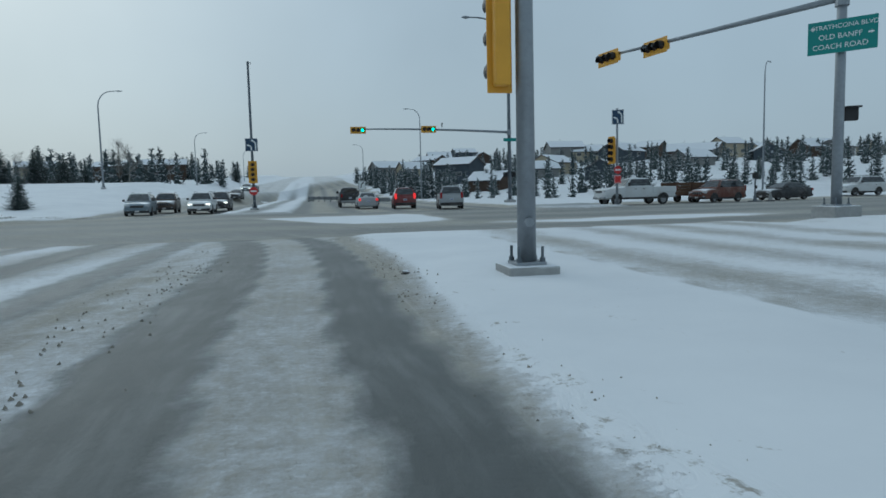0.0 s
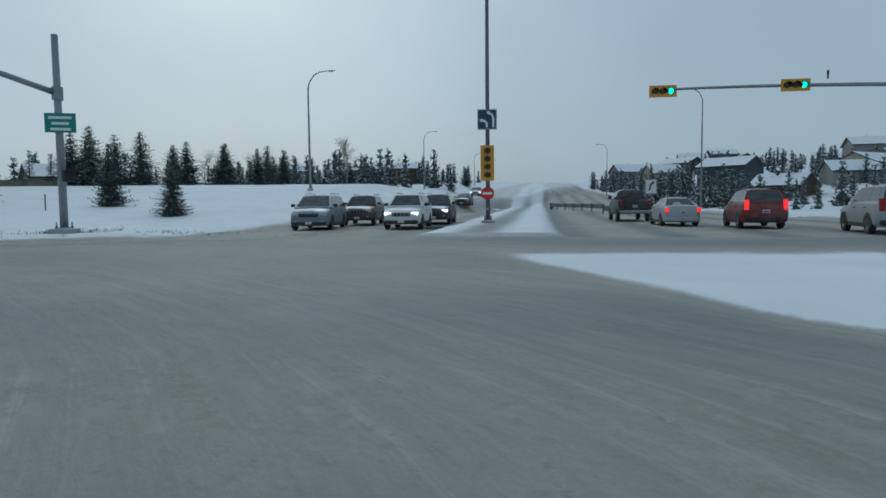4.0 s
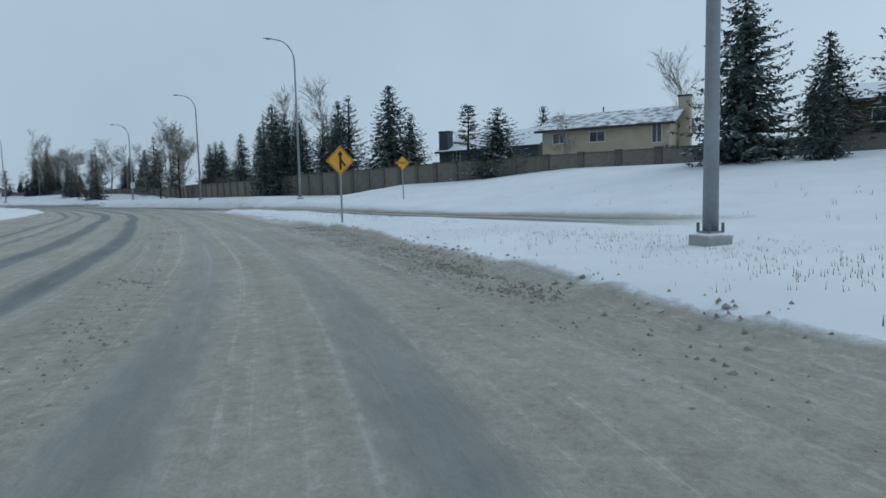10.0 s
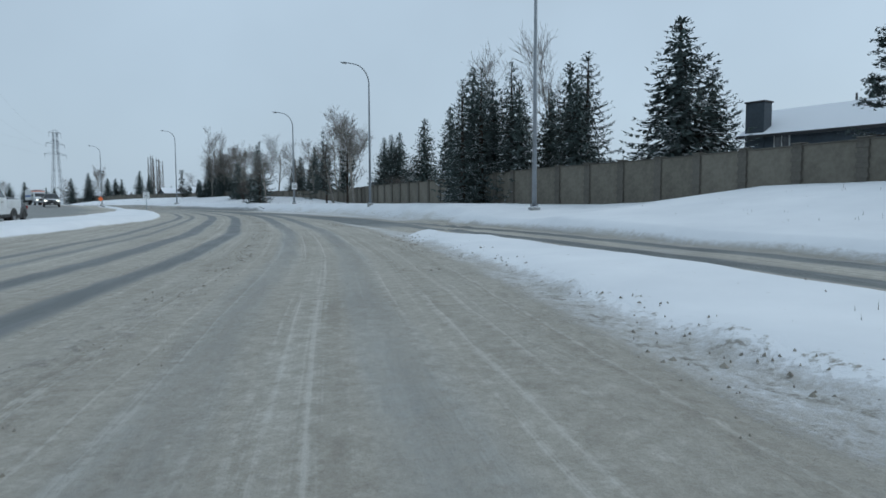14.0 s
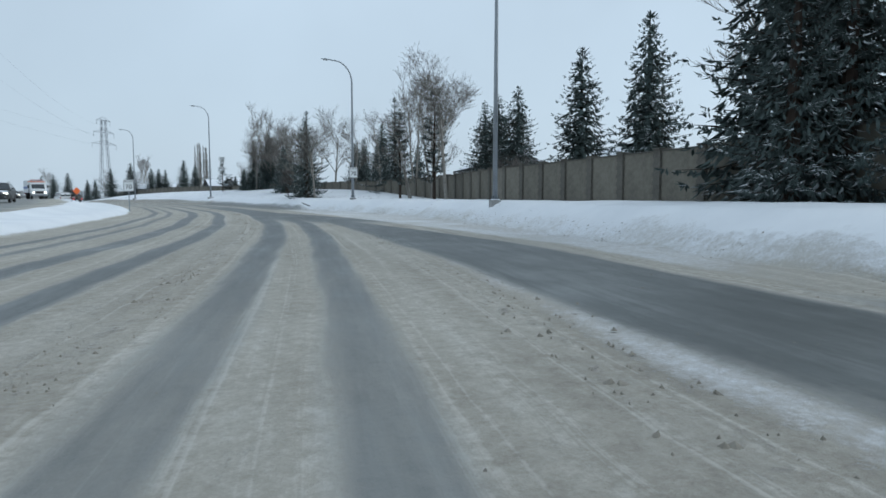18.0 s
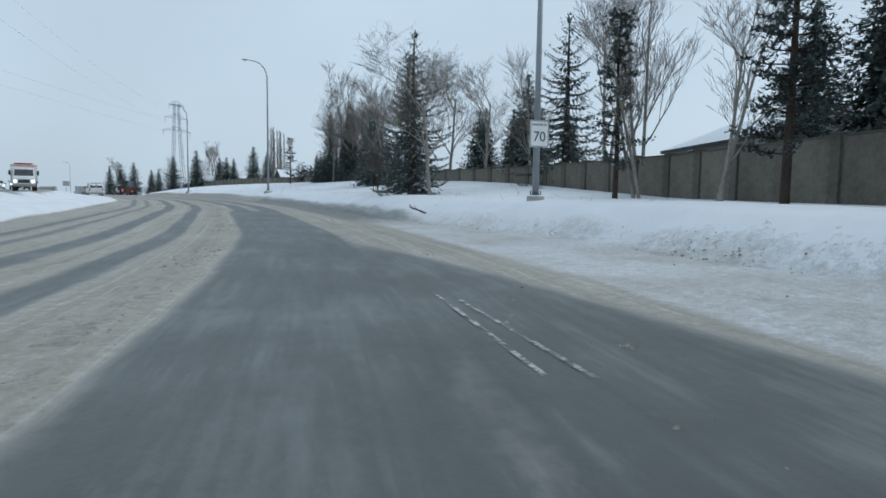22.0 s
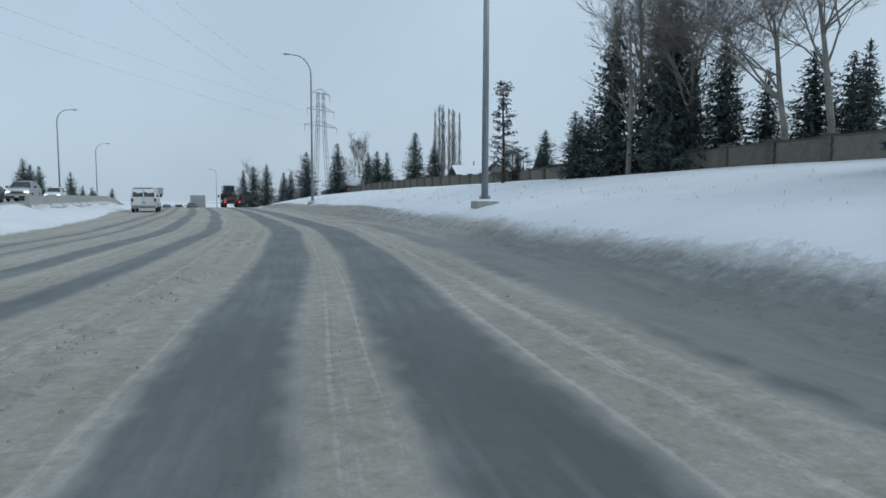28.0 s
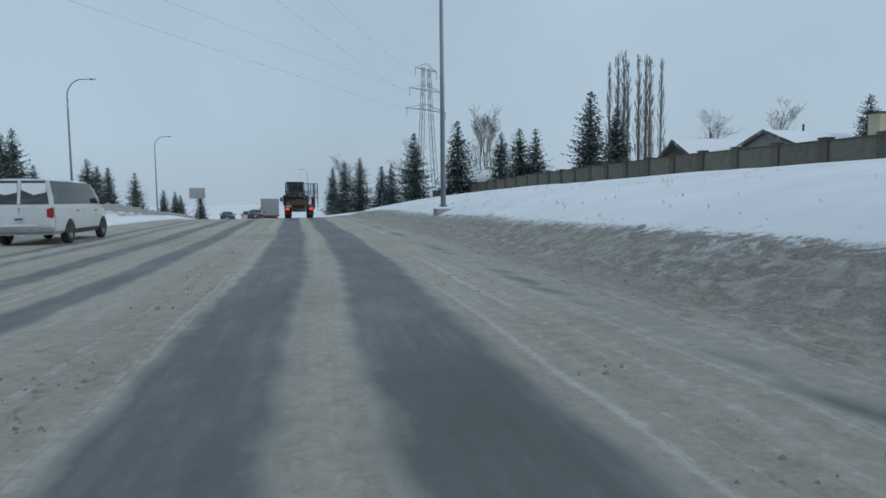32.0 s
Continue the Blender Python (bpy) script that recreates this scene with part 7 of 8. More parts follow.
    if kind == "van":
        for sd in (-1, 1):
            part("rear_door", box(bmesh.new(), min(sd * 0.02, sd * (hw - 0.16)), max(sd * 0.02, sd * (hw - 0.16)), t - 0.018, t + 0.02, z0 + 0.3, waist - 0.03, 0.012), colour, top)
            xs = sorted((sd * 0.06, sd * (hw - 0.26)))
            a0, a1 = waist + 0.07, H - 0.22
            part("snow_patch", slab([(xs[1], on_rear(a0 + 0.36) - 0.02, a0 + 0.34), (xs[1], on_rear(a1) - 0.02, a1 + 0.05), (xs[0], on_rear(a1) - 0.02, a1 + 0.05), (xs[0], on_rear(a0 + 0.42) - 0.02, a0 + 0.42), ((xs[0] + xs[1]) / 2, on_rear(a0 + 0.3) - 0.02, a0 + 0.26)], 0.02), CAR_SNOW, top, "snow stuck to the rear window")
        part("rear_pillar", slab([(0.04, on_rear(za) - 0.02, za), (0.04, on_rear(zb) - 0.02, zb), (-0.04, on_rear(zb) - 0.02, zb), (-0.04, on_rear(za) - 0.02, za)], 0.012), colour, top)
        part("step_bumper_snow", box(bmesh.new(), -hw * 0.6, hw * 0.5, t - 0.03, t + 0.1, z0 + 0.262, z0 + 0.32, 0.03), CAR_SNOW, top)
    if snowy and kind not in ("van",):
        part("roof_snow", box(bmesh.new(), -rw * 0.85, rw * 0.85, y2 + 0.1, y1 - 0.1, H - 0.01, H + 0.05, 0.03), CAR_SNOW, top)
    return top


def at(x, y, head, lift=0.0):
    return pose(x, y, height(x, y) + lift, 0, 0, head)


def along(s, u, back=False, lift=0.0):
    x, y, h = place(s, u)
    return at(x, y, h + (180 if back else 0), lift)


def box_truck(m, cab_paint, box_paint, label, length=7.0, stripe=False, tails=False, tall=3.3):
    """A cab with a tall closed box behind it."""
    top = thing("box_truck", m, label, "truck")
    f, t = length / 2, -length / 2
    finish(part("cab", skin([(f, 0.5, 1.2, 0.85, 0.1), (f - 0.15, 0.45, 1.35, 0.98, 0.12), (f - 0.9, 0.45, 1.5, 1.0, 0.12), (f - 1.4, 0.45, 2.25, 0.95, 0.16), (f - 1.7, 0.45, 2.35, 0.95, 0.16), (f - 2.3, 0.45, 2.35, 0.95, 0.16)]), cab_paint, top))
    part("windscreen", slab([(-0.82, f - 0.93, 1.54), (-0.78, f - 1.36, 2.16), (0.78, f - 1.36, 2.16), (0.82, f - 0.93, 1.54)], 0.03), GLASS, top)
    part("cargo_box", box(bmesh.new(), -1.18, 1.18, t, f - 2.35, 0.95, tall, 0.04), box_paint, top)
    part("box_frame", box(bmesh.new(), -1.2, 1.2, t - 0.02, t + 0.08, 0.85, 1.02, 0.01), DARK_STEEL, top)
    part("chassis", box(bmesh.new(), -0.5, 0.5, t + 0.1, f - 0.6, 0.55, 0.9, 0.02), MACHINE, top)
    part("roller_door", box(bmesh.new(), -1.05, 1.05, t - 0.03, t + 0.01, 1.05, tall - 0.15, 0.01), box_paint, top)
    for k in range(6):
        z = 1.2 + k * (tall - 1.45) / 6
        part("door_rib", box(bmesh.new(), -1.04, 1.04, t - 0.045, t - 0.03, z, z + 0.04), STEEL, top)
    part("bumper", box(bmesh.new(), -0.98, 0.98, f - 0.1, f + 0.08, 0.45, 0.7, 0.04), STEEL, top)
    part("grille", box(bmesh.new(), -0.5, 0.5, f - 0.1, f + 0.03, 0.8, 1.15, 0.02), PLASTIC, top)
    for sd in (-1, 1):
        wheel(top, sd * 0.88, f - 0.95, 0.45, 0.27)
        wheel(top, sd * 0.84, t + 1.6, 0.45, 0.5)
        part("headlight", box(bmesh.new(), sd * 0.74 - 0.13, sd * 0.74 + 0.13, f - 0.14, f + 0.04, 0.85, 1.08, 0.03), HEADLIGHT, top)
        part("tail_light", box(bmesh.new(), sd * 0.95 - 0.12, sd * 0.95 + 0.12, t - 0.04, t + 0.02, 0.72, 0.84, 0.01), TAIL_ON if tails else TAIL_OFF, top)
        part("mirror", box(bmesh.new(), sd * 1.2 - 0.1, sd * 1.2 + 0.1, f - 1.25, f - 1.15, 1.6, 2.05, 0.03), PLASTIC, top)
        if stripe:
            part("stripe", box(bmesh.new(), sd * 1.18 - 0.006, sd * 1.18 + 0.006, t + 0.2, f - 2.5, 1.5, 1.85), BLUE_STRIPE, top)
    if stripe:
        part("light_bar", box(bmesh.new(), -0.8, 0.8, f - 2.4, f - 2.2, tall, tall + 0.1, 0.03), TAIL_OFF, top)
        part("front_stripe", box(bmesh.new(), -1.1, 1.1, f - 2.355, f - 2.345, 2.5, 2.6), ORANGE, top)
    return top


def stake_truck(m):
    """A flatbed with a compact loader, boards and a tall mesh gate on it."""
    top = thing("flatbed_truck", m, "white flatbed truck loaded with a black loader and a wire gate", "truck")
    finish(part("cab", skin([(3.6, 0.55, 1.2, 0.8, 0.1), (3.45, 0.5, 1.3, 0.98, 0.12), (2.5, 0.5, 1.42, 1.0, 0.12), (2.0, 0.5, 2.05, 0.92, 0.16), (1.7, 0.5, 2.12, 0.92, 0.16), (0.7, 0.5, 2.1, 0.92, 0.16), (0.6, 0.5, 1.9, 0.9, 0.1)]), WHITE_PAINT, top))
    part("rear_window", box(bmesh.new(), -0.68, 0.68, 0.57, 0.6, 1.45, 1.85, 0.01), GLASS, top)
    for sd in (-1, 1):
        part("side_window", box(bmesh.new(), sd * 0.96 - 0.02, sd * 0.96 + 0.02, 1.0, 1.85, 1.4, 1.85, 0.01), GLASS, top)
    part("deck", box(bmesh.new(), -1.15, 1.15, -3.3, 0.45, 0.98, 1.1, 0.015), RUST, top)
    part("chassis", box(bmesh.new(), -0.45, 0.45, -3.1, 2.8, 0.55, 0.96, 0.02), MACHINE, top)
    for sd in (-1, 1):
        wheel(top, sd * 0.9, 2.6, 0.42, 0.26)
        wheel(top, sd * 0.84, -1.8, 0.42, 0.52)
        part("mud_flap", box(bmesh.new(), sd * 0.84 - 0.28, sd * 0.84 + 0.28, -2.42, -2.4, 0.3, 0.95), PLASTIC, top)
        part("mirror_arm", tube(bmesh.new(), [(sd * 0.95, 2.0, 1.45), (sd * 1.3, 2.0, 1.5)], [0.02] * 2, 6), PLASTIC, top)
        part("mirror", box(bmesh.new(), sd * 1.32 - 0.1, sd * 1.32 + 0.1, 1.95, 2.05, 1.35, 1.7, 0.03), PLASTIC, top)
        part("tail_light", box(bmesh.new(), sd * 0.88 - 0.13, sd * 0.88 + 0.13, -3.36, -3.3, 0.7, 0.86, 0.015), TAIL_ON, top)
        for k in range(7):
            y = -3.2 + k * 0.58
            part("stake", box(bmesh.new(), sd * 1.13 - 0.025, sd * 1.13 + 0.025, y - 0.03, y + 0.03, 1.1, 1.72), RUST, top)
        for z in (1.3, 1.5, 1.7):
            part("side_rail", box(bmesh.new(), sd * 1.13 - 0.02, sd * 1.13 + 0.02, -3.25, 0.4, z - 0.035, z + 0.035), RUST, top)
        part("exhaust", tube(bmesh.new(), [(sd * 0.95, 0.5, 1.0), (sd * 0.95, 0.5, 2.85)], [0.05, 0.05], 8), DARK_STEEL, top) if sd < 0 else None
    part("tail_board", box(bmesh.new(), -0.72, 0.62, -3.3, -3.25, 1.12, 1.42, 0.01), WOOD, top)
    part("number_plate", box(bmesh.new(), -0.95, -0.62, -3.38, -3.35, 0.92, 1.06), PLATE, top)
    part("plate_bar", box(bmesh.new(), -0.9, -0.67, -3.386, -3.381, 0.96, 1.02), BLUE_STRIPE, top)
    # the gate folded up along the side
    for k, y in enumerate((-3.25, -2.1, -1.9, -0.75)):
        part("gate_post", tube(bmesh.new(), [(1.2, y, 0.75), (1.2, y, 2.75)], [0.03] * 2, 6), DARK_STEEL, top)
    for x in (0.4, 0.74, 0.9, 1.42):
        part("gate_post", tube(bmesh.new(), [(x, -3.2, 1.1 if x < 1.2 else 0.65), (x, -3.2, 2.72)], [0.032] * 2, 6), DARK_STEEL, top)
    for z in (1.62, 2.02, 2.2, 2.72):
        part("gate_rail", tube(bmesh.new(), [(0.4, -3.2, z), (1.42, -3.2, z)], [0.028] * 2, 6), DARK_STEEL, top)
    bm = bmesh.new()
    for k in range(22):
        x = 0.42 + k * 0.046
        box(bm, x - 0.004, x + 0.004, -3.205, -3.197, 1.64, 2.7)
    for k in range(20):
        z = 1.66 + k * 0.053
        box(bm, 0.42, 1.41, -3.196, -3.19, z - 0.004, z + 0.004)
    part("gate_mesh", bm, MESH_GREY, top)
    # the load
    loader = thing("skid_steer_loader", m @ pose(-0.25, -1.55, 1.1), "black compact loader with a caged cab on a truck bed", "loader")
    part("lower_body", box(bmesh.new(), -0.75, 0.75, -1.2, 1.2, 0.18, 0.85, 0.06), MACHINE, loader)
    part("engine_cover", box(bmesh.new(), -0.6, 0.6, -1.35, -0.5, 0.55, 1.0, 0.06), MACHINE, loader)
    for k in range(4):
        part("vent_slat", box(bmesh.new(), 0.25, 0.52, -1.37, -1.34, 0.6 + 0.09 * k, 0.64 + 0.09 * k), STEEL, loader)
    for sd in (-1, 1):
        for y in (-0.42, 0.5):
            part("cab_post", box(bmesh.new(), sd * 0.6 - 0.05, sd * 0.6 + 0.05, y - 0.05, y + 0.05, 0.8, 1.72, 0.01), MACHINE, loader)
        part("lift_arm", box(bmesh.new(), sd * 0.72 - 0.06, sd * 0.72 + 0.06, -1.3, 1.4, 0.95, 1.14, 0.03), MACHINE, loader)
        part("side_mesh", box(bmesh.new(), sd * 0.6 - 0.01, sd * 0.6 + 0.01, -0.4, 0.48, 1.16, 1.66), GLASS, loader)
        for y in (-0.7, 0.65):
            part("tyre", tyre_mesh(0.38, 0.28), None, loader).matrix_basis = pose(sd * 0.82, y, 0.38)
    part("cab_roof", box(bmesh.new(), -0.68, 0.68, -0.52, 0.6, 1.7, 1.8, 0.03), MACHINE, loader)
    part("rear_pane", box(bmesh.new(), -0.54, 0.54, -0.44, -0.42, 1.0, 1.68), GLASS, loader)
    for x in (-0.18, 0.18):
        part("rear_bar", box(bmesh.new(), x - 0.02, x + 0.02, -0.47, -0.44, 1.0, 1.7), MACHINE, loader)
    return top


# the crossing
NORTH = math.degrees(HEAD_0)
car("minivan", at(-23.9, 50.8, NORTH + 187), BLUE_GREY_PAINT, "blue-grey minivan with dirty sides waiting on slushy road", "minivan")
car("jeep", at(-24.3, 56.6, NORTH + 185), BROWN_PAINT, "dark brown off-road car waiting behind a minivan", "suv")
car("suv", at(-19.6, 52.4, NORTH + 182), WHITE_PAINT, "white suv with lit headlights waiting at the crossing", "suv", lamps=True)
car("suv", at(-20.3, 58.6, NORTH + 182), DARK_PAINT, "charcoal suv with lit headlights behind a white one", "suv", lamps=True)
car("sedan", at(-6.8, 57.5, NORTH), SILVER_PAINT, "silver sedan with red tail lights on snowy road", tails=True)
car("pickup", at(-9.6, 66, NORTH), DARK_PAINT, "dark pickup driving on a snowy road", "pickup")
car("suv", at(-3.3, 55.0, NORTH - 4), RED_PAINT, "dark red suv with lit tail lights", "suv", tails=True)
car("suv", at(0.6, 50.0, NORTH - 8), SILVER_PAINT, "silver suv with dirty rear on rutted snow", "suv")
car("pickup", at(14.7, 48.8, NORTH + 94), WHITE_PAINT, "white crew-cab pickup waiting on a snowy side road", "pickup")
car("suv", at(21.8, 50.6, NORTH + 106), COPPER_PAINT, "copper-red suv waiting on a snowy side road", "suv")
car("sedan", at(28.3, 53.0, NORTH + 98), DARK_PAINT, "charcoal sedan waiting on a snowy side road")
car("suv", at(38.2, 58.6, NORTH + 94), WHITE_PAINT, "white suv on a far side road", "suv")
# button post and a snowed-up cone by the side road
post = thing("button_post", at(24.6, 50.2, NORTH + 10), "dark steel crossing-button post on a flat base in snow", "post")
part("pole", tube(bmesh.new(), [(0, 0, 0.08), (0, 0, 2.15)], [0.06, 0.055], 10), DARK_STEEL, post)
part("base_plate", box(bmesh.new(), -0.5, 0.5, -0.25, 0.25, -0.05, 0.06, 0.02), DARK_STEEL, post)
part("collar", tube(bmesh.new(), [(0, 0, 0.06), (0, 0, 0.3), (0, 0, 0.42)], [0.16, 0.11, 0.06], 10), DARK_STEEL, post)
ped_signal(post, 0.0, 2.0, 180)
part("button_box", box(bmesh.new(), -0.07, 0.07, -0.16, -0.05, 1.0, 1.25, 0.015), BLACK, post)
cone = thing("traffic_cone", at(25.7, 50.0, 0), "grey snow-crusted traffic cone standing by the road", "traffic cone")
part("body", tube(bmesh.new(), [(0, 0, 0.04), (0, 0, 0.4), (0, 0, 0.72)], [0.19, 0.11, 0.04], 14), CONCRETE, cone)
part("foot", box(bmesh.new(), -0.24, 0.24, -0.24, 0.24, -0.02, 0.045, 0.015), BLACK, cone)
part("snow_cap", tube(bmesh.new(), [(0, 0, 0.7), (0, 0, 0.78), (0, 0, 0.8)], [0.05, 0.045, 0.015], 10), SNOW, cone)
# a small trailer behind the pickup
trailer = thing("utility_trailer", at(19.9, 52.4, NORTH + 92), "brown boarded utility trailer behind a white pickup", "trailer")
part("bed", box(bmesh.new(), -0.9, 0.9, -1.6, 1.6, 0.55, 0.65, 0.01), RUST, trailer)
for sd in (-1, 1):
    for k in range(4):
        part("board", box(bmesh.new(), sd * 0.92 - 0.025, sd * 0.92 + 0.025, -1.6, 1.6, 0.66 + 0.24 * k, 0.88 + 0.24 * k, 0.006), TRAILER_BOARD, trailer)
    for y in (-1.5, 0, 1.5):
        part("post", box(bmesh.new(), sd * 0.96 - 0.03, sd * 0.96 + 0.03, y - 0.04, y + 0.04, 0.55, 1.66), RUST, trailer)
    wheel(trailer, sd * 1.02, 0.0, 0.33, 0.2)
part("tail_board", box(bmesh.new(), -0.9, 0.9, -1.66, -1.61, 0.66, 1.5, 0.006), TRAILER_BOARD, trailer)
part("drawbar", tube(bmesh.new(), [(0, 1.5, 0.58), (0, 2.9, 0.5)], [0.05, 0.05], 6), RUST, trailer)
# the northern leg, far off
for k, (x, y, col, nm) in enumerate(((-29.5, 92, DARK_PAINT, "dark"), (-34, 112, SILVER_PAINT, "silver"), (-37.5, 128, DARK_PAINT, "dark"))):
    car("sedan", at(x, y, NORTH + 180), col, nm + " sedan far off on a snowy road", lamps=k > 0)
# the long road
car("van", along(268.0, -8.6), WHITE_PAINT, "white cargo van with snow on its rear windows", "van", snowy=True)
stake_truck(along(297.5, 0.0))
car("sedan", along(322, -3.9), DARK_PAINT, "small dark car ahead of a flatbed truck")
box_truck(along(338, -2.0), WHITE_PAINT, SILVER_PAINT, "grey box truck far down the road", tails=True)
car("sedan", along(333, -7.5), DARK_PAINT, "dark sedan far down a slushy road")
car("suv", along(345, -5.0), WHITE_PAINT, "white suv far down a slushy road", "suv")
# the opposite carriageway
box_truck(at(-126, -116, place(240, 0)[2] + 180), WHITE_PAINT, WHITE_PAINT, "white emergency truck with stripes and lit lamps", 6.6, True, tall=2.75)
for x, y, col, kind, nm in ((-131, -138, DARK_PAINT, "sedan", "dark sedan"), (*place(272, -18.4)[:2], SILVER_PAINT, "suv", "silver suv"), (-136.8, -178, WHITE_PAINT, "suv", "white suv"),
                            (-107.5, -76.7, DARK_PAINT, "suv", "dark suv"), (-76.5, -25.5, WHITE_PAINT, "pickup", "white pickup"), (-80.5, -32, DARK_PAINT, "sedan", "charcoal sedan")):
    h = place(lane_of([(x, y)])[0][0], 0)[2]
    car(kind, at(x, y, h + 180), col, nm + " on the opposite carriageway with lit headlights", kind if kind != "sedan" else "car", lamps=True)

# ---- far woods: single trees in front, the rest of the hillside as one stand ----
WOOD_RNG = random.Random(21)
stand = {"far_spruce": ([], []), "far_bare": ([], [])}


def far_tree(kind, a_, b_, tall, single):
    x, y = b_ * c_ - a_ * s_, b_ * s_ + a_ * c_
    if single:
        return plant(kind, x, y, tall, "far trees on the hillside")
    m = np.array(pose(x, y, height(x, y) - 0.1, 0, 0, WOOD_RNG.uniform(0, 360))) @ np.diag((tall / 10, tall / 10, tall / 10, 1))
    vs, fs = stand[kind]
    for me in WOOD_RNG.choice(KINDS[kind]):
        co = np.empty(len(me.vertices) * 3)
        me.vertices.foreach_get("co", co)
        base = sum(len(v) for v in vs)
        vs.append(co.reshape(-1, 3) @ m[:3, :3].T + m[:3, 3])
        fs.extend([tuple(i + base for i in p.vertices) for p in me.polygons])


for k in range(640):
    a_, b_ = 68 + 232 * WOOD_RNG.random() ** 1.35, 19 + 200 * WOOD_RNG.random() ** 1.15
    if (b_ < 30 and a_ < 96) or (b_ < 46 and a_ < 78):
        continue
    far_tree("far_spruce" if WOOD_RNG.random() < 0.94 else "far_bare", a_, b_, WOOD_RNG.uniform(3.0, 4.8) if a_ < 100 else WOOD_RNG.uniform(3.2, 6.2), a_ < 92)
for k in range(170):
    far_tree("far_spruce" if WOOD_RNG.random() < 0.93 else "far_bare", WOOD_RNG.uniform(125, 300), WOOD_RNG.uniform(-120, -22), WOOD_RNG.uniform(4.5, 8.5), k < 25)
for k in range(72):
    far_tree("far_spruce", 110 + 6 * (k % 32), 17 + WOOD_RNG.uniform(0, 6 if k < 24 else 20), WOOD_RNG.uniform(4, 7), k < 8)
for kind, mat, words in (("far_spruce", NEEDLES_HAZED, "far hillside wood of snow-dusted spruces"), ("far_bare", TWIGS, "far leafless trees among the hillside houses")):
    vs, fs = stand[kind]
    wm = bpy.data.meshes.new("far_woods")
    wm.from_pydata(np.concatenate(vs).tolist(), [], fs)
    tagged(part("far_woods", wm, mat), words, "woods", kind="stuff")

# ---- grass, clods and branches in the snow ----
grass_v, grass_f = [], []
g_rng = random.Random(9)


def tuft(x, y, z, n, tall):
    for _ in range(n):
        a = g_rng.uniform(0, 6.28)
        ox, oy = x + g_rng.gauss(0, 0.07), y + g_rng.gauss(0, 0.07)
        h = tall * g_rng.uniform(0.5, 1.2)
        lx, ly = math.cos(a) * h * 0.35, math.sin(a) * h * 0.35
        w = 0.008
        i = len(grass_v)
        grass_v.extend([(ox - w, oy, z - 0.05), (ox + w, oy + w, z - 0.05), (ox + lx * 0.4 + w * 0.6, oy + ly * 0.4, z + h * 0.7), (ox + lx * 0.4 - w * 0.6, oy + ly * 0.4, z + h * 0.7), (ox + lx, oy + ly, z + h)])
        grass_f.extend([(i, i + 1, i + 2, i + 3), (i + 3, i + 2, i + 4)])


spots = []
for _ in range(2600):
    s_ = g_rng.uniform(42, 92)
    e_ = abs(g_rng.gauss(2.4, 1.0)) + 0.7
    spots.append((s_, float(np.interp(s_, EDGE_S, EDGE_U)) + e_, g_rng.choice((1, 1, 2, 3)), g_rng.uniform(0.03, 0.11)))
for _ in range(700):
    s_ = g_rng.uniform(150, 290)
    spots.append((s_, float(np.interp(s_, EDGE_S, EDGE_U)) + g_rng.uniform(2.2, 11), 2, g_rng.uniform(0.05, 0.13)))
for _ in range(120):
    s_ = g_rng.uniform(66, 112)
    spots.append((s_, float(np.interp(s_, EDGE_S, EDGE_U)) + g_rng.uniform(8, 15), 2, 0.15))
xy = [place(s_, u_)[:2] for s_, u_, _, _ in spots]
zs = survey(xy)[0]
for (x, y), z, (_, _, n, h) in zip(xy, zs, spots):
    tuft(x, y, float(z), n, h)
gm = bpy.data.meshes.new("dry_grass")
gm.from_pydata(grass_v, [], grass_f)
tagged(part("dry_grass", gm, GRASS), "thin dry grass blades poking through the snow", "grass", kind="stuff")

# slush clods along the wheel tracks and the plough line
clod_v, clod_f = [], []
# sandy slush, its tone darkened to put the clods' shade into the colour
DIRTY_SHADED = plain("dirty_shaded_slush", (0.27, 0.248, 0.208), 0.85, scale=9.0, vary=0.3, bump=0.4)
pts = []
for _ in range(11500):
    s_ = g_rng.uniform(46, 270)
    r = g_rng.random()
    if r < 0.4:
        u_ = -1.95 + g_rng.gauss(0, 0.26)
    elif r < 0.62:
        u_ = float(np.interp(s_, [40, 66, 112, 122], [4, 2.3, 2.5, 2.3])) + g_rng.gauss(0, 0.3)
    elif r < 0.9:
        u_ = float(np.interp(s_, EDGE_S, EDGE_U)) + g_rng.gauss(0.15, 0.35)
    else:
        u_ = g_rng.uniform(-8, 8)
    pts.append((s_, u_))
for _ in range(1500):
    s_ = g_rng.uniform(64, 83)
    pts.append((s_, float(np.interp(s_, EDGE_S, EDGE_U)) + g_rng.gauss(-0.4, 0.3)))
for _ in range(220):
    pts.append((g_rng.uniform(-2, 17), -2.1 + g_rng.gauss(0, 0.3)))
for _ in range(260):
    pts.append((g_rng.uniform(-2, 19), 1.4 + g_rng.gauss(0, 0.22)))
xy = [place(s_, u_)[:2] for s_, u_ in pts]
zs = survey(xy)[0]
for (x, y), z, (s_, _) in zip(xy, zs, pts):
    r = min(0.022 if s_ < 20 else 0.055, (0.015 if 60 < s_ < 84 else 0.01) + g_rng.expovariate(70 if 60 < s_ < 84 else 100))
    a0 = g_rng.uniform(0, 6.28)
    i = len(clod_v)
    for k in range(5):
        q = r * g_rng.uniform(0.6, 1.3)
        clod_v.append((x + math.cos(a0 + 1.257 * k) * q, y + math.sin(a0 + 1.257 * k) * q, float(z) - 0.02))
    clod_v.append((x + g_rng.gauss(0, r * 0.3), y + g_rng.gauss(0, r * 0.3), float(z) + r * g_rng.uniform(0.25, 0.55)))
    clod_f += [(i + k, i + (k + 1) % 5, i + 5) for k in range(5)]
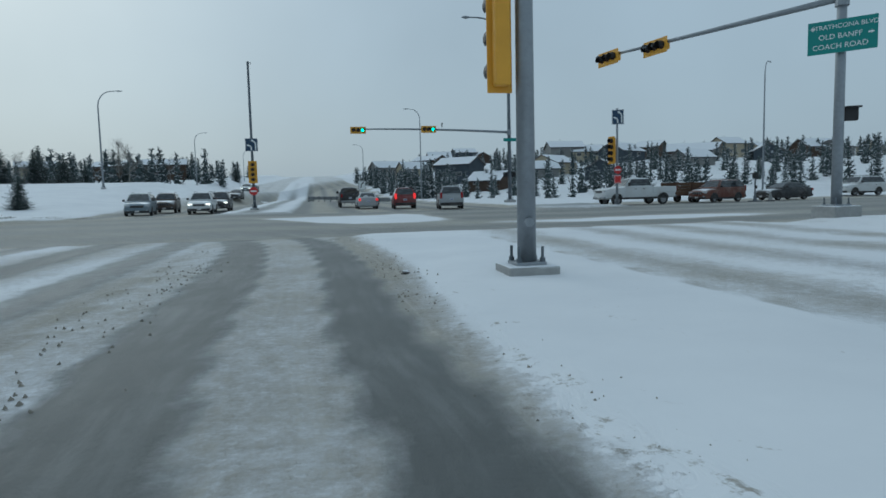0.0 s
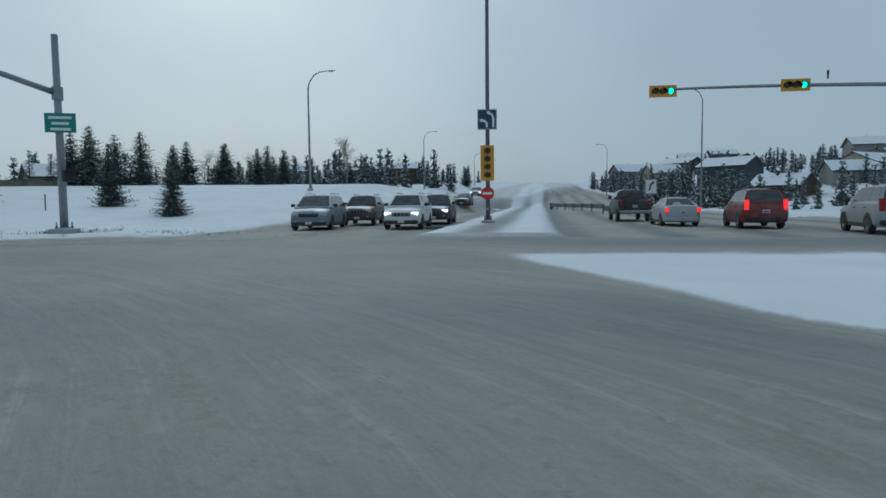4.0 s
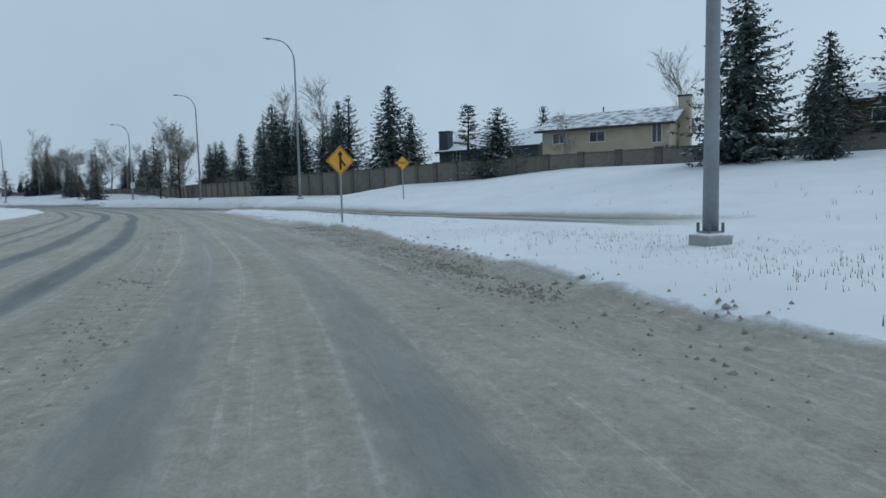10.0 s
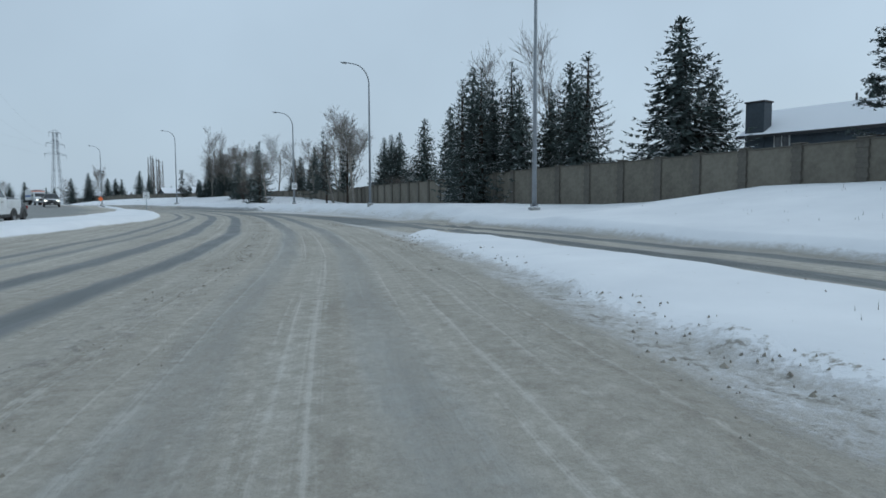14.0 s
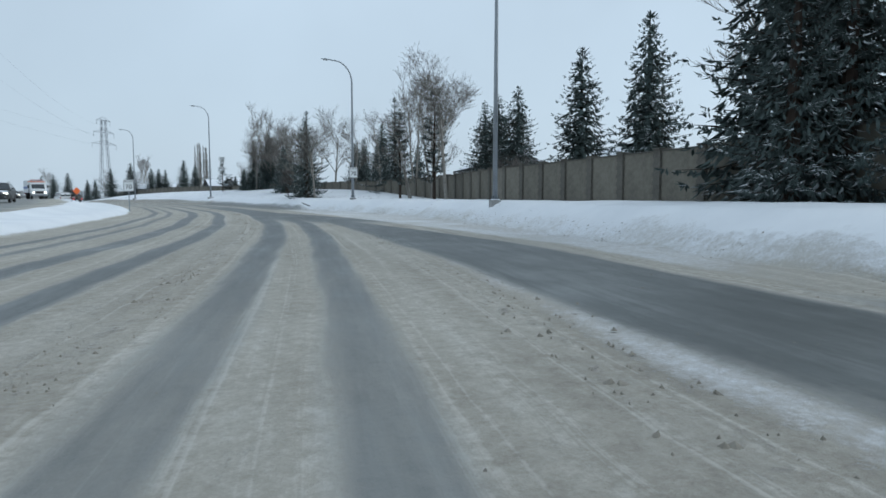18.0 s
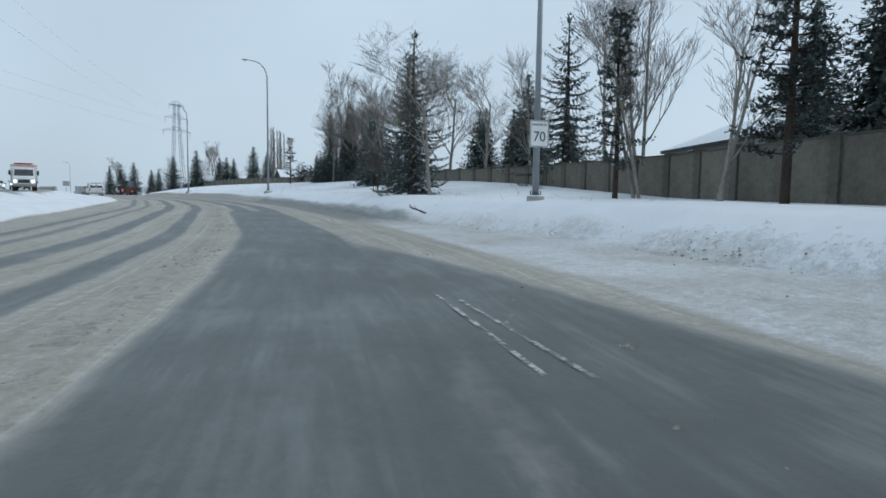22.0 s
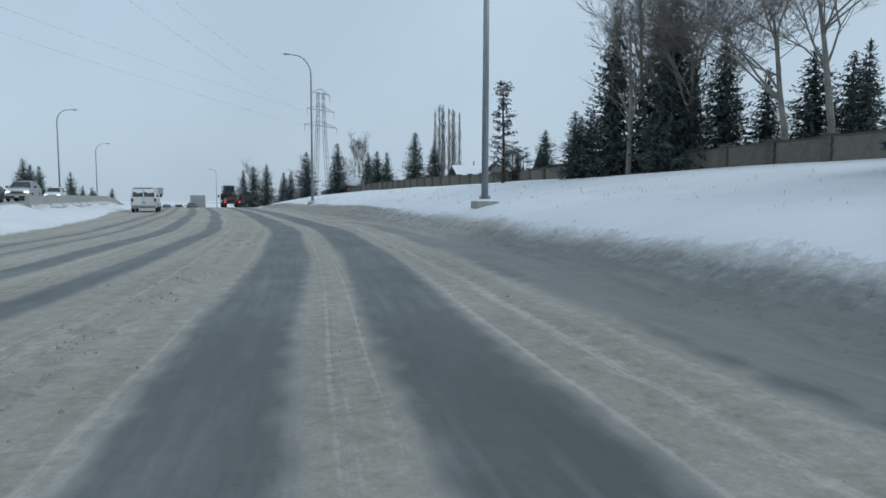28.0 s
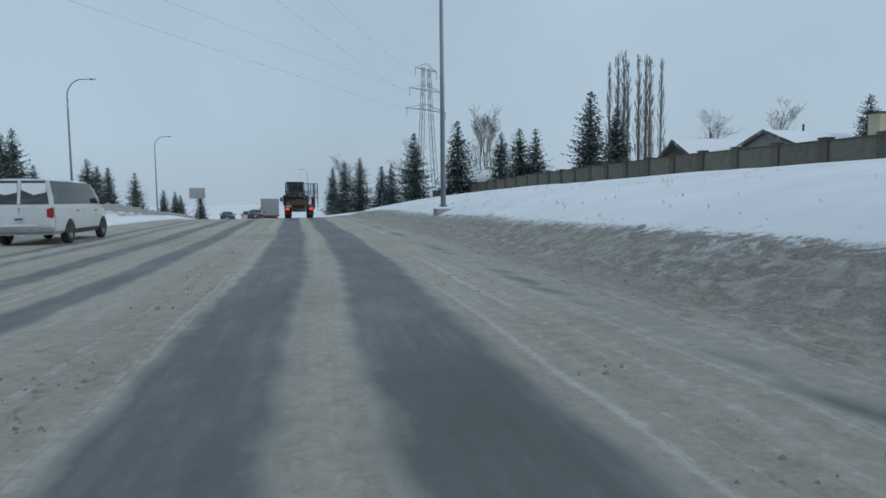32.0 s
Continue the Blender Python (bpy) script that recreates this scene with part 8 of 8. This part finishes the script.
cm_ = bpy.data.meshes.new("slush_clods")
cm_.from_pydata(clod_v, [], clod_f)
tagged(part("slush_clods", cm_, DIRTY_SHADED), "small dirty clods of slush scattered on the road", "slush", kind="stuff")


def lump(name, x, y, r, label, material, seed, category="snow lump"):
    bm = bmesh.new()
    bmesh.ops.create_icosphere(bm, subdivisions=3, radius=r)
    for v in bm.verts:
        v.co *= 1 + 0.35 * noise.noise(v.co * (2.2 / r) * 0.5 + Vector((seed, 0, 0)))
        v.co.z *= 0.55
    ob = part(name, bm, material)
    ob.location = (x, y, height(x, y) + r * 0.2)
    return tagged(smooth(ob), label, category)


ROCK = plain("grey_rock", (0.16, 0.15, 0.14), 0.9, scale=9.0, vary=0.2, bump=0.5, snow=0.4)
lump("snow_chunk", -39.1, 27.6, 0.2, "chunk of packed grey snow lying on the road", DIRTY_SHADED, 1)
lump("rock", -0.6, 10.1, 0.06, "small grey stone on the snowy island", ROCK, 3, "stone")
lump("rock", 0.9, 10.7, 0.08, "small grey stone on the snowy island", ROCK, 4, "stone")
for s_, u_, ln, turn in ((180.6, 6.4, 0.75, 60),):
    x, y, h = place(s_, u_)
    ob = thing("fallen_branch", pose(x, y, height(x, y) + 0.1, 0, 0, h + turn), "broken dark branch lying on the snow bank", "branch")
    bm = bmesh.new()
    tube(bm, [(0, 0, 0), (0.1, ln * 0.4, 0.1), (0.0, ln * 0.75, 0.2), (0.15, ln, 0.36)], [0.045, 0.036, 0.026, 0.012], 7)
    part("limb", bm, BARK, ob)
    for q, sx in ((0.5, 1), (0.7, -1)):
        bm = bmesh.new()
        tube(bm, [(0.06, ln * q, 0.14), (0.06 + sx * 0.22, ln * q + 0.2, 0.3)], [0.025, 0.01], 5)
        part("twig", bm, BARK, ob)

# painted lines that show through the ice
lines = thing("lane_markings", Matrix(), "worn white lane lines showing through thin ice", "road marking", kind="structure")
WET_STONE = plain("wet_kerb_stone", (0.09, 0.09, 0.09), 0.6, scale=8.0, vary=0.2, bump=0.3)
LINE_WHITE = plain("worn_road_paint", (0.44, 0.44, 0.42), 0.75, scale=9.0, vary=0.2, bump=0.1)
# worn through to the road in patches
_nt = LINE_WHITE.node_tree
_wear = node(_nt.nodes, "ShaderNodeTexNoise", Scale=2.6, Detail=8.0, Roughness=0.75)
_geo = _nt.nodes.new("ShaderNodeNewGeometry")
_nt.links.new(_geo.outputs["Position"], _wear.inputs["Vector"])
_cut = ramp(_nt.nodes, [(0.44, (0, 0, 0)), (0.56, (1, 1, 1))])
_nt.links.new(_wear.outputs[0], _cut.inputs[0])
_nt.links.new(_cut.outputs[0], next(n for n in _nt.nodes if n.type == "BSDF_PRINCIPLED").inputs["Alpha"])
for ends in (((162.0, 1.55), (158.0, 1.62)), ((161.3, 1.75), (158.0, 1.95)), ((200, 4.9), (192.4, 5.0), (188.0, 5.1), (182, 5.1)), ((69.9, -1.9), (67.7, -1.75)), ((82, 1.3), (79.5, 1.37), (73.2, 1.57), (70.9, 1.69), (66.0, 2.1)), ((149, 2.1), (144.6, 2.19), (139.1, 2.5), (134.7, 2.72), (128, 2.9))):
    pts = []
    for (s0, u0), (s1, u1) in zip(ends, ends[1:]):
        n = max(2, int(abs(s1 - s0) / 0.5))
        pts += [(s0 + (s1 - s0) * k / n, u0 + (u1 - u0) * k / n) for k in range(n + 1)]
    bm = bmesh.new()
    rows = []
    for s_, u_ in pts:
        q = [place(s_, u_ + d)[:2] for d in (-0.028, 0.028)]
        z_ = height(*q[0]) + 0.01
        rows.append([bm.verts.new((x, y, z_)) for x, y in q])
    for r0, r1 in zip(rows, rows[1:]):
        if (r0[0].co - r1[0].co).length > 1e-3:
            bm.faces.new((r0[0], r0[1], r1[1], r1[0]))
    part("painted_line", bm, LINE_WHITE, lines)

# the edge of the northern median, swept clear of snow
kerb = thing("kerb", pose(-18.1, 50.9, 0.02, 0, 0, 22.2), "dark wet kerb edge at the tip of the snowy median", "kerb", kind="structure")
for k in range(4):
    bm = bmesh.new()
    box(bm, 1.27 * k + 0.01, 1.27 * k + 1.26, 0, 0.18, -0.2, 0.13, 0.02)
    part("kerb_stone", bm, WET_STONE, kerb)
